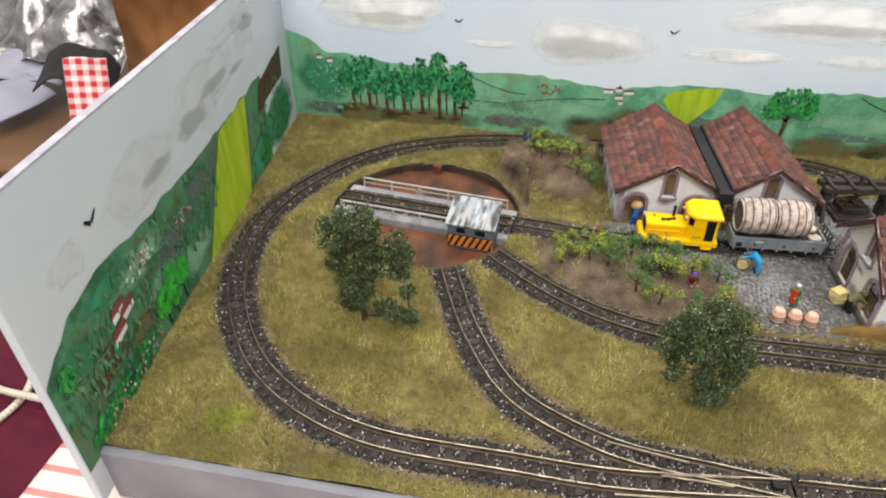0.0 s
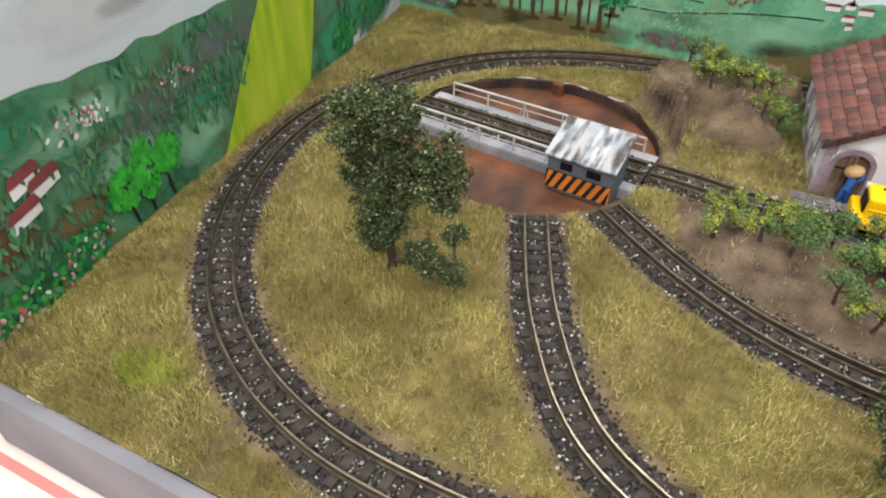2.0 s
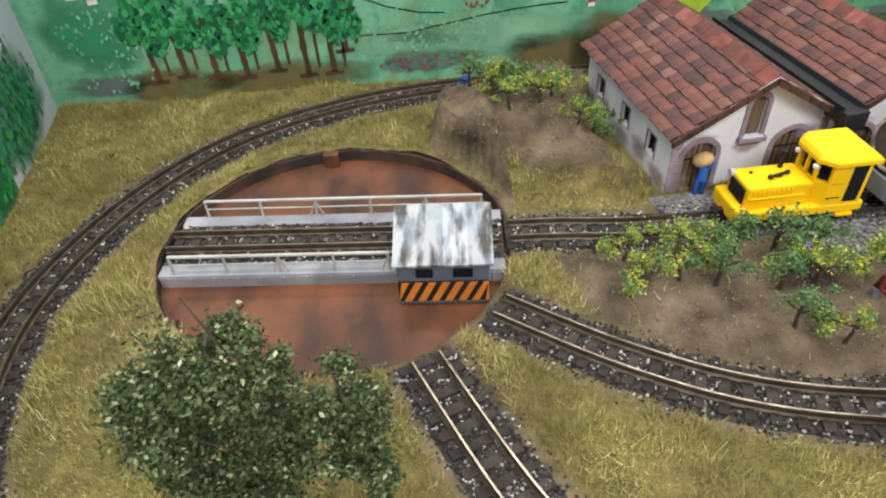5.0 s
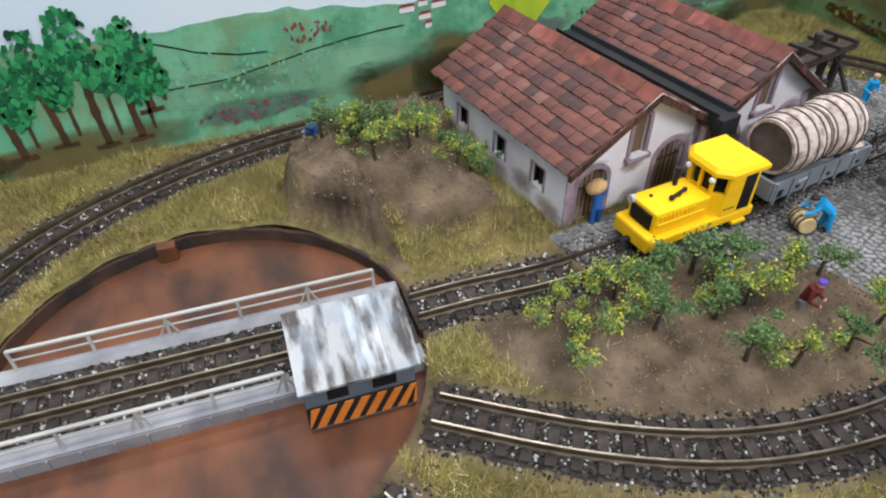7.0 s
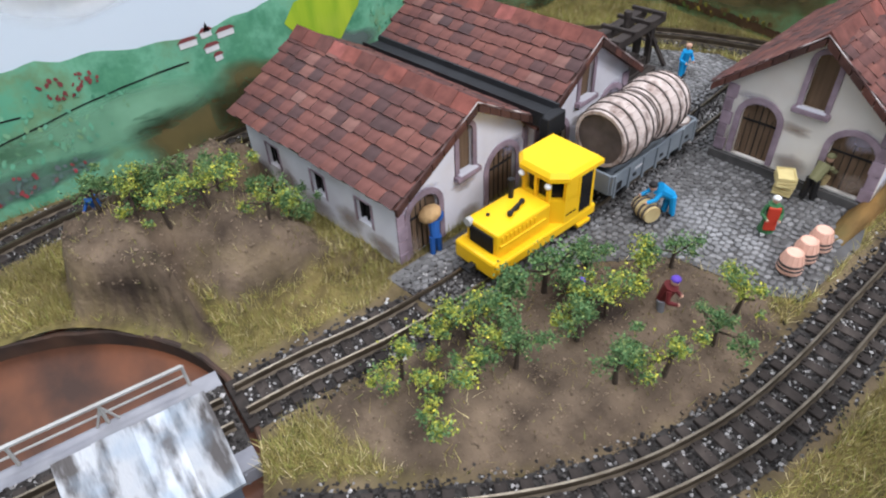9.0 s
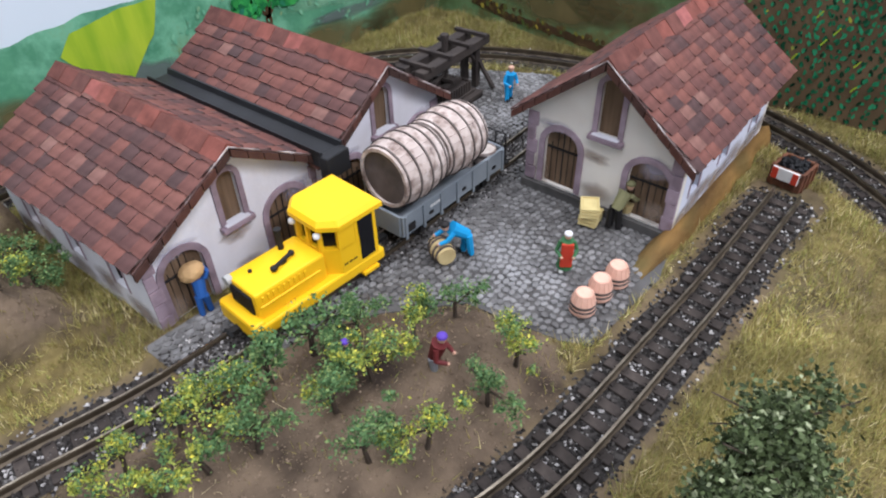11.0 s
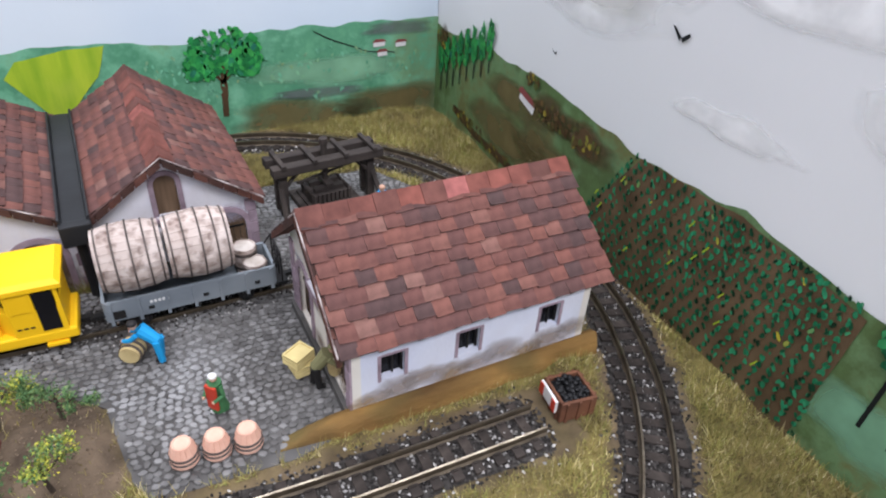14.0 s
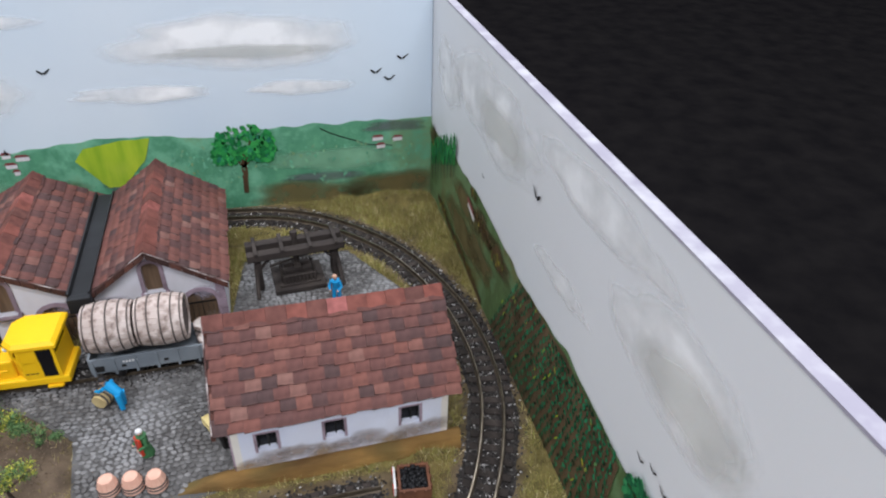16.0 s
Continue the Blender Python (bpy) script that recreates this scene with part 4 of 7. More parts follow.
dabs(WL, "painted_flowers", [(-3.35, 0.1, 0.14, 0.07), (-3.62, 0.05, 0.16, 0.08), (-3.8, 0.03, 0.1, 0.05)], 70, 0.009, M_DAB_F, 0.026)
dabs(WL, "painted_bush", [(-0.5, 0.25, 0.3, 0.2), (-1.0, 0.12, 0.15, 0.1), (-4.0, 0.5, 0.05, 0.05)], 260, 0.02, M_DAB, 0.012)
for s, z, rs, rz, g in ((-1.9, 1.05, 0.6, 0.22, 0), (-1.75, 1.03, 0.30, 0.06, 1), (-2.2, 0.95, 0.25, 0.09, 1), (-2.9, 0.98, 0.5, 0.2, 0), (-2.75, 0.92, 0.22, 0.05, 1), (-0.95, 1.2, 0.35, 0.18, 0), (-0.95, 1.2, 0.2, 0.05, 1), (-3.7, 0.95, 0.16, 0.1, 0), (-1.4, 1.25, 0.4, 0.06, 0), (-1.3, 0.98, 0.18, 0.03, 1)):
    cloud(WL, s, z, rs, rz, M_CLOUD_LG if g else M_CLOUD_L, 0.008 if g else 0.004, s * 3)
for s, z, q in ((-3.44, 1.02, 0.09), (-0.96, 1.25, 0.06), (-1.78, 0.9, 0.03), (-1.7, 0.95, 0.03)):
    bird(WL, s, z, q)
# right wall
area(WR, "painted_field", [(-1.98, 0.55), (-1.80, 0.30), (-1.56, -0.03), (-2.3, -0.04), (-2.95, -0.04), (-3.0, 0.53), (-2.5, 0.585)], M_VINESOIL, 0.008, 0.012, "brown painted vineyard")
rng = random.Random(9)
spots = []
for i in range(26):
    for k in range(17):
        u, v = i / 25, k / 16
        s = -1.60 - 1.36 * u - (0.36 * v if u < 0.3 else 0.36 * v * max(0, 1 - (u - 0.3) / 0.7) * 1.0)
        spots.append((max(s, -2.97), 0.0 + 0.555 * v, 0.012, 0.008))
dabs(WR, "painted_vines", spots, 1326, 0.0082, M_DAB_V, 0.011, "rows of green painted vines", 1.7, in_order=True)
for k in range(11):
    s, z = -1.75 - rng.random() * 1.1, 0.08 + rng.random() * 0.38
    stroke(WR, "painted_yellow_vine", [(s, z), (s - 0.02, z + 0.035)], 0.008, M_RAPE, 0.016)
for s, z, rs, rz, m in ((-1.35, 0.47, 0.22, 0.08, M_SOFT_BROWN), (-1.65, 0.45, 0.2, 0.09, M_SOFT_BROWN), (-0.12, 0.42, 0.1, 0.14, M_SOFT_BROWN), (-0.9, 0.2, 0.5, 0.14, M_SOFT_OLIVE), (-1.3, 0.25, 0.3, 0.12, M_SOFT_OLIVE), (-3.2, 0.2, 0.3, 0.15, M_SOFT_PALE), (-1.0, 0.42, 0.4, 0.1, M_SOFT_OLIVE)):
    cloud(WR, s, z, rs, rz, m, 0.007, s * 2.3 + z, "painted_glaze")
stroke(WR, "painted_hedge", [(-0.3, 0.1), (-0.6, 0.05), (-1.0, 0.04), (-1.4, -0.01)], 0.06, M_BROWNP, 0.010)
dabs(WR, "painted_bush", [(-0.5, 0.1, 0.2, 0.03), (-0.9, 0.05, 0.4, 0.03), (-1.55, 0.45, 0.2, 0.05), (-1.35, 0.47, 0.16, 0.05), (-0.1, 0.48, 0.07, 0.06), (-1.15, 0.58, 0.06, 0.03)], 230, 0.013, M_DAB_O, 0.014, "brown and yellow painted bushes")
for k in range(8):
    s = -0.1 - 0.085 * k
    z0 = 0.14 + 0.045 * k
    stroke(WR, "painted_trunk", [(s, z0), (s - 0.005, z0 + 0.22)], 0.016, M_BLACKP, 0.010)
dabs(WR, "painted_tree_crowns", [(-0.1 - 0.085 * k, 0.36 + 0.04 * k, 0.035, 0.10) for k in range(8)], 460, 0.013, M_DAB, 0.013, "row of slim green painted trees", 1.6)
area(WR, "painted_cottage", [(-1.04, 0.45), (-1.18, 0.41), (-1.19, 0.45), (-1.05, 0.49)], M_WHITEP, 0.012, 0.004, "white painted cottage")
area(WR, "painted_cottage_roof", [(-1.03, 0.49), (-1.2, 0.45), (-1.17, 0.49), (-1.06, 0.52)], M_REDP, 0.016, 0.003)
for s in (-3.12, -3.22, -3.32):
    stroke(WR, "painted_trunk", [(s, 0.2), (s - 0.01, 0.45)], 0.017, M_BLACKP, 0.010)
dabs(WR, "painted_tree_crowns", [(-3.15, 0.53, 0.09, 0.1), (-3.28, 0.48, 0.1, 0.1), (-3.4, 0.42, 0.1, 0.12)], 420, 0.016, M_DAB_T, 0.013, "dark green painted trees")
for s, z, rs, rz, g in ((-0.45, 1.05, 0.35, 0.2, 0), (-1.35, 1.15, 0.75, 0.24, 0), (-1.5, 1.12, 0.4, 0.13, 1), (-2.5, 1.3, 0.55, 0.1, 0), (-2.35, 0.84, 0.28, 0.06, 0), (-3.1, 1.08, 0.4, 0.18, 0), (-3.2, 1.05, 0.3, 0.12, 1)):
    cloud(WR, s, z, rs, rz, M_CLOUD_S if g else M_CLOUD_W, 0.008 if g else 0.004, s * 3)
for s, z, q in ((-2.02, 1.05, 0.07), (-0.34, 1.04, 0.03), (-1.28, 0.76, 0.03), (-3.09, 0.68, 0.034), (-3.16, 0.71, 0.034), (-3.23, 0.69, 0.034)):
    bird(WR, s, z, q)

# ---- railway tracks ----
G = 0.052
SLEEPER = None


def rail(pts, dirs, off):
    bm = bmesh.new()
    prof = ((-0.010, -0.022), (-0.003, -0.016), (-0.0052, 0.003), (-0.0036, 0.008), (0.0036, 0.008), (0.0052, 0.003), (0.003, -0.016), (0.010, -0.022))
    last = None
    for p, d in zip(pts, dirs):
        n = Vector((-d.y, d.x))
        ring = [bm.verts.new((p.x + n.x * (off + u), p.y + n.y * (off + u), w)) for u, w in prof]
        if last:
            for i in range(7):
                bm.faces.new((last[i], last[i + 1], ring[i + 1], ring[i])).material_index = 0 if i == 3 else 1
        else:
            bm.faces.new(ring[::-1])
        last = ring
    bm.faces.new(last)
    bmesh.ops.recalc_face_normals(bm, faces=bm.faces)
    return bm


def sleepers(parent, pts, dirs, z=0.0, origin=(0, 0)):
    global SLEEPER
    rng = random.Random(3)
    for p, d in zip(pts, dirs):
        if SLEEPER is None:
            bm = bmesh.new()
            box(bm, 0, 0, -0.046, 0.036, 0.205, 0.026, bevel=0.003)
            for s in (-1, 1):
                for q in (-1, 1):
                    box(bm, 0, s * G + q * 0.014, -0.022, 0.016, 0.008, 0.006)
            ob = SLEEPER = part("sleeper", bm, M_SLEEPER, parent)
        else:
            ob = new("sleeper", SLEEPER.data)
            ob.parent = parent
        ob.matrix_basis = pose((p.x - origin[0]) * D, (p.y - origin[1]) * D, z * D, 0, 0, math.degrees(math.atan2(d.y, d.x)) + rng.uniform(-1.5, 1.5))


def track(line, ctrl, closed, label, skip=None):
    t = thing("railway_track", 0, 0, 0, 0, label, "track")
    pts, dirs = line
    for s in (-G, G):
        part("rail", rail(pts, dirs, s), [M_RAIL, M_RAIL_SIDE], t)
    bm = bmesh.new()
    last = None
    for k, (p, d) in enumerate(zip(pts, dirs)):
        n = Vector((-d.y, d.x))
        w = 0.148 + 0.018 * noise.noise(Vector((p.x * 6, p.y * 6, 0)))
        ring = [bm.verts.new((p.x + n.x * u, p.y + n.y * u, z)) for u, z in ((-w, -0.06), (-w + 0.03, -0.034), (0, -0.031), (w - 0.03, -0.034), (w, -0.06))]
        if last:
            for i in range(4):
                bm.faces.new((last[i], last[i + 1], ring[i + 1], ring[i]))
        last = ring
    bmesh.ops.recalc_face_normals(bm, faces=bm.faces)
    part("ballast_bed", bm, M_BALLAST, t)
    pts, dirs = spline(ctrl, closed, 0.073)
    keep = [k for k in range(len(pts)) if not (skip and skip(pts[k]))]
    sleepers(t, [pts[k] for k in keep], [dirs[k] for k in keep])
    return t


track(LINES[0], LOOP, True, "oval narrow gauge track on dark stone ballast")
TA = track(LINES[1], SPUR_A, False, "curved siding from the turntable joining the oval track", lambda p: p.x > 2.95)
track(LINES[2], SPUR_B, False, "straight siding from the turntable to a buffer stop")
track(LINES[3], SPUR_C, False, "yard track from the turntable past the houses")
bm = bmesh.new()
for a, b in (((3.02, -3.50), (3.42, -3.555)), ((3.05, -3.80), (3.40, -3.765)), ((3.28, -3.655), (3.62, -3.655)), ((3.30, -3.645), (3.66, -3.60))):
    rod(bm, (*a, 0.004), (*b, 0.004), 0.007, seg=6)
part("guard_rail", bm, M_RAIL, TA, "bright check rails of the points")
bm = bmesh.new()
box(bm, 3.83, -3.60, -0.03, 0.05, 0.05, 0.035, bevel=0.006)
part("point_lever", bm, M_BLACK, TA, "black point lever block")

# ballast stones, uncountable
rng = np.random.default_rng(5)
n = 62000
pick = rng.integers(0, len(TRACK_PTS), n)
DIRS = np.array([d[:] for l in LINES for d in l[1]])
off = rng.normal(0, 0.08, n)
off = np.where(np.abs(off) > 0.14, rng.uniform(-0.185, 0.185, n), off)
along = rng.uniform(-0.03, 0.03, n)
px = TRACK_PTS[pick, 0] - DIRS[pick, 1] * off + DIRS[pick, 0] * along
py = TRACK_PTS[pick, 1] + DIRS[pick, 0] * off + DIRS[pick, 1] * along
ok = (np.hypot(px - PIT.x, py - PIT.y) > PR + 0.02) & (py < -0.02)
px, py, off = px[ok], py[ok], off[ok]
n = len(px)
size = rng.uniform(0.004, 0.009, n)
pz = np.where(np.abs(off) > 0.12, -0.034, -0.029) + size * 0.25
pz = np.where(np.array([inside(YARD, x, y) for x, y in zip(px, py)]), np.maximum(pz, -0.011), pz)


def octa(px, py, pz, size, rng, name, material, label, category):
    n = len(px)
    base = np.array([(1, 0, 0), (-1, 0, 0), (0, 1, 0), (0, -1, 0), (0, 0, 1), (0, 0, -1)], float)
    v = base[None] * size[:, None, None] * rng.uniform(0.6, 1.25, (n, 6, 1))
    a = rng.uniform(0, 6.283, n)
    c, s = np.cos(a)[:, None], np.sin(a)[:, None]
    x, y = v[..., 0] * c - v[..., 1] * s, v[..., 0] * s + v[..., 1] * c
    t = rng.uniform(-0.6, 0.6, n)[:, None]
    z = v[..., 2] + x * t
    out = np.stack([x + px[:, None], y + py[:, None], z + pz[:, None]], -1).reshape(-1, 3) * D
    tri = np.array([(0, 2, 4), (2, 1, 4), (1, 3, 4), (3, 0, 4), (2, 0, 5), (1, 2, 5), (3, 1, 5), (0, 3, 5)])
    faces = (tri[None] + 6 * np.arange(n)[:, None, None]).reshape(-1, 3)
    me = bpy.data.meshes.new(name)
    me.from_pydata(out.tolist(), [], faces.tolist())
    me.materials.append(material)
    return tagged(new(name, me), label, category, kind="stuff")


octa(px, py, pz, size, rng, "ballast", M_STONE, "dark and white ballast stones between the sleepers", "ballast")
n = 15000
px, py = rng.uniform(2.05, 3.95, n), rng.uniform(-2.5, -0.33, n)
ok = np.array([(edge_gap(VINEYARD, x, y) > -0.03 or (edge_gap(MOUND, x, y) > 0.06 and y > -1.2)) and not inside(YARD, x, y) for x, y in zip(px, py)])
px, py = px[ok], py[ok]
size = rng.uniform(0.002, 0.005, len(px)) * rng.uniform(0.5, 1.4, len(px))
octa(px, py, np.array([ground_z(x, y) for x, y in zip(px, py)]) + 0.002, size, rng, "soil_crumbs", M_CLOD, "crumbs of brown soil in the vineyard", "soil")

# ---- turntable ----
TT = thing("turntable", PIT.x, PIT.y, 0, -7.0, "turntable in a rust brown round pit with a grey bridge", "turntable")
bm = bmesh.new()
lathe(bm, [(PR + 0.004, PIT_Z - 0.02), (PR + 0.004, PIT_Z), (0.02, PIT_Z + 0.002)], None, 72)
part("pit_floor", bm, M_RUST, TT, "rust brown pit floor")
bm = bmesh.new()
prev = None
for k in range(121):
    q = math.radians(360 * k / 120)
    back = ease((math.sin(q + math.radians(-7)) + 0.42) / 0.3)
    u = noise.noise(Vector((math.cos(q) * 9, math.sin(q) * 9, 1)))
    top = -0.040 + back * (0.016 + 0.005 * u)
    prof = [(PR, PIT_Z - 0.01), (PR - 0.003 + 0.004 * u, top - 0.006), (PR + 0.003, top), (PR + 0.014 + 0.008 * u, top - 0.002), (PR + 0.03, -0.06)]
    ring = [bm.verts.new((r * math.cos(q), r * math.sin(q), z)) for r, z in prof]
    if prev:
        for i in range(4):
            bm.faces.new((prev[i], prev[i + 1], ring[i + 1], ring[i]))
    prev = ring
bmesh.ops.recalc_face_normals(bm, faces=bm.faces)
part("pit_rim", bm, M_RIM, TT, "dark stone rim of the pit")
bm = bmesh.new()
a = math.radians(100)
box(bm, (PR - 0.03) * math.cos(a), (PR - 0.03) * math.sin(a), PIT_Z, 0.075, 0.05, 0.075, bevel=0.006)
part("pit_block", bm, M_RUST, TT, "small rusty block at the rim")
BL = 0.715
bm = bmesh.new()
box(bm, 0, 0.165, -0.045, 2 * BL - 0.02, 0.07, 0.018, bevel=0.003)
part("far_walkway", bm, M_DECK, TT)
bm = bmesh.new()
box(bm, 0, -0.165, -0.045, 2 * BL - 0.02, 0.07, 0.018, bevel=0.003)
part("near_walkway", bm, M_DECK, TT)
for s in (-1, 1):
    bm = bmesh.new()
    box(bm, 0, s * 0.195, PIT_Z, 2 * BL - 0.03, 0.014, 0.052, bevel=0.002)
    for k in range(15):
        box(bm, -0.66 + k * 0.094, s * 0.204, PIT_Z + 0.003, 0.008, 0.006, 0.045)
    part("girder", bm, M_DECK, TT, "grey bridge girder")
bm = bmesh.new()
box(bm, 0, 0, PIT_Z + 0.005, 2 * BL - 0.02, 0.26, 0.053)
part("bridge_bed", bm, M_BALLAST, TT)
pts = [Vector((-BL + 0.04 * k, 0)) for k in range(int(2 * BL / 0.04) + 1)]
for s in (-G, G):
    part("rail", rail(pts, [Vector((1, 0))] * len(pts), s), [M_RAIL, M_RAIL_SIDE], TT)
sleepers(TT, [Vector((-0.68 + 0.073 * k, 0)) for k in range(19)], [Vector((1, 0))] * 19)
rng = np.random.default_rng(8)
n = 2600
octa(rng.uniform(-0.7, 0.7, n), rng.uniform(-0.128, 0.128, n), np.full(n, -0.030), rng.uniform(0.006, 0.012, n), rng, "bridge_gravel", M_STONE, "", "").parent = TT


def handrail(y, x0, x1, name):
    bm = bmesh.new()
    rod(bm, (x0, y, 0.062), (x1, y, 0.062), 0.0075, seg=6)
    rod(bm, (x0, y, 0.02), (x1, y, 0.02), 0.004, seg=6)
    ob = part(name, bm, M_PALE, TT, "thin pale grey handrail")
    n = max(2, int((x1 - x0) / 0.21) + 1)
    for k in range(n):
        x = x0 + (x1 - x0) * k / (n - 1)
        bm = bmesh.new()
        rod(bm, (x, y, -0.04), (x, y, 0.062), 0.006, seg=6)
        if k in (2, 4):
            for q in (-0.035, 0.035):
                rod(bm, (x + q, y, -0.035), (x, y, 0.05), 0.004, seg=5)
        part("post", bm, M_PALE, ob)


handrail(0.19, -0.60, 0.62, "far_handrail")
handrail(-0.185, -0.64, 0.24, "near_handrail")

# the operator's hut on the bridge
HX, HY = 0.458, -0.232
HUT = part("hut", (lambda b: (box(b, HX, HY, PIT_Z + 0.005, 0.345, 0.19, 0.20, bevel=0.004), b)[1])(bmesh.new()), M_BLUEGREY, TT, "blue-grey hut with hazard stripes")
QUARTER = Matrix.Rotation(math.radians(90), 4, "Z")
for k in range(4):
    bm = bmesh.new()
    lift = 0.003 * (k % 2)
    prism(bm, [(-0.112, 0.118 + lift), (-0.112, 0.127 + lift), (0.137, 0.226 + lift), (0.137, 0.217 + lift)], 0.0945, Matrix.Translation((HX - 0.092 + 0.0937 * k, HY, 0)) @ QUARTER)
    part("roof_sheet", bm, M_FOIL, HUT, "white and silver streaked metal roof sheet")
for s in (-0.171, 0.175):
    bm = bmesh.new()
    prism(bm, [(-0.095, 0.09), (0.095, 0.09), (0.095, 0.203), (-0.095, 0.123)], 0.004, Matrix.Translation((HX + s, HY, 0)) @ QUARTER)
    part("gable", bm, M_BLUEGREY, HUT)
bm = bmesh.new()
box(bm, HX, HY + 0.092, 0.09, 0.34, 0.004, 0.112)
part("rear_wall", bm, M_BLUEGREY, HUT)
FY = HY - 0.095
bm = bmesh.new()
box(bm, HX, FY - 0.003, -0.062, 0.345, 0.006, 0.098)
part("warning_board", bm, M_BLACK, HUT, "black and orange hazard striped board")
for k in range(8):
    x = HX - 0.19 + 0.052 * k
    bm = bmesh.new()
    pl = [(x - 0.014, -0.06), (x + 0.014, -0.06), (x + 0.060, 0.034), (x + 0.032, 0.034)]
    pl = [(min(max(u, HX - 0.1725), HX + 0.1725), v) for u, v in pl]
    if max(u for u, v in pl) - min(u for u, v in pl) > 0.012:
        prism(bm, pl, 0.003, Matrix.Translation((0, FY - 0.0095, 0)))
        part("stripe", bm, M_ORANGE, HUT, "orange stripe")
    else:
        bm.free()
for x, w in ((HX - 0.07, 0.065), (HX + 0.075, 0.075)):
    bm = bmesh.new()
    box(bm, x, FY - 0.002, 0.055, w, 0.006, 0.042, bevel=0.003)
    part("window", bm, M_GLASS_SHADE, HUT, "dark hut window")


# ---- houses ----
def arch(x, z0, w, h, n=9):
    """An arched outline with its foot at z0, w wide and h high to the crown."""
    r = w / 2
    return [(x - r, z0)] + [(x - r * math.cos(math.pi * k / n), z0 + h - r * 0.9 + r * 0.9 * math.sin(math.pi * k / n)) for k in range(n + 1)] + [(x + r, z0)]


def panel(outline, holes, thick, m):
    """A wall slab in the x-z plane with openings right through it."""
    bm = bmesh.new()
    es = []
    for loop in [outline] + holes:
        vs = [bm.verts.new((x, 0, z)) for x, z in loop]
        es += [bm.edges.new((a, b)) for a, b in zip(vs, vs[1:] + vs[:1])]
    bmesh.ops.triangle_fill(bm, edges=es, use_beauty=True)
    r = bmesh.ops.extrude_face_region(bm, geom=list(bm.faces))
    bmesh.ops.translate(bm, verts=[v for v in r["geom"] if isinstance(v, bmesh.types.BMVert)], vec=(0, thick, 0))
    bmesh.ops.recalc_face_normals(bm, faces=bm.faces)
    bmesh.ops.transform(bm, matrix=m, verts=bm.verts)
    return bm


def surround(outline, grow, depth, m):
    """A stone band round an opening, open at the foot."""
    bm = bmesh.new()
    cx = sum(x for x, z in outline) / len(outline)
    zb = min(z for x, z in outline)
    cz = max(z for x, z in outline) - (max(x for x, z in outline) - min(x for x, z in outline)) / 2
    outer = []
    for x, z in outline:
        if z <= cz:
            outer.append((x + math.copysign(grow, x - cx), z))
        else:
            l = math.hypot(x - cx, z - cz) or 1
            outer.append((x + (x - cx) / l * grow, z + (z - cz) / l * grow))
    for k in range(len(outline) - 1):
        prism(bm, [outline[k], outer[k], outer[k + 1], outline[k + 1]], depth, m)
    return bm


TILES = {}


def tile_mesh(key, tw, tl):
    if key not in TILES:
        rng = random.Random(key)
        bm = bmesh.new()
        vs = box(bm, 0, tl * 0.5, 0, tw * 0.965, tl * 1.16, 0.008)
        for v in vs:
            if v.co.y < 0:
                v.co.y += rng.uniform(-0.004, 0.004)
                v.co.z += rng.uniform(0.004, 0.008)
            v.co.x += rng.uniform(-0.0015, 0.0015)
        for f in bm.faces:
            if abs(f.normal.x) > 0.7 or f.normal.y < -0.7:
                f.material_index = 1
        bmesh.ops.scale(bm, vec=(D, D, D), verts=bm.verts)
        me = bpy.data.meshes.new("tile")
        bm.to_mesh(me)
        bm.free()
        me.materials.append(M_TILE)
        me.materials.append(M_TILE_EDGE)
        TILES[key] = me
    return TILES[key]


def stain(parent, on, s, z, rs, rz, material, seed):
    """An uneven weathering stain lying on a wall."""
    seg, rings = 24, 4
    verts, vals, faces = [on(s, z) * D], [1.0], []
    for k in range(1, rings + 1):
        for i in range(seg):
            a = 6.283 * i / seg
            r = k / rings * (1 + 0.4 * noise.noise(Vector((math.cos(a) * 1.9, math.sin(a) * 1.9, seed))))
            verts.append(on(s + rs * r * math.cos(a), max(0.006, z + rz * r * math.sin(a))) * D)
            vals.append((1.0, 0.8, 0.45, 0.0)[k - 1])
    for i in range(seg):
        faces.append((0, 1 + i, 1 + (i + 1) % seg))
        for k in range(rings - 1):
            a, b = 1 + k * seg, 1 + (k + 1) * seg
            faces.append((a + i, b + i, b + (i + 1) % seg, a + (i + 1) % seg))
    me = bpy.data.meshes.new("stain")
    me.from_pydata(verts, [], faces)
    me.attributes.new("paint", "FLOAT", "POINT").data.foreach_set("value", vals)
    me.materials.append(material)
    new("stain", me).parent = parent


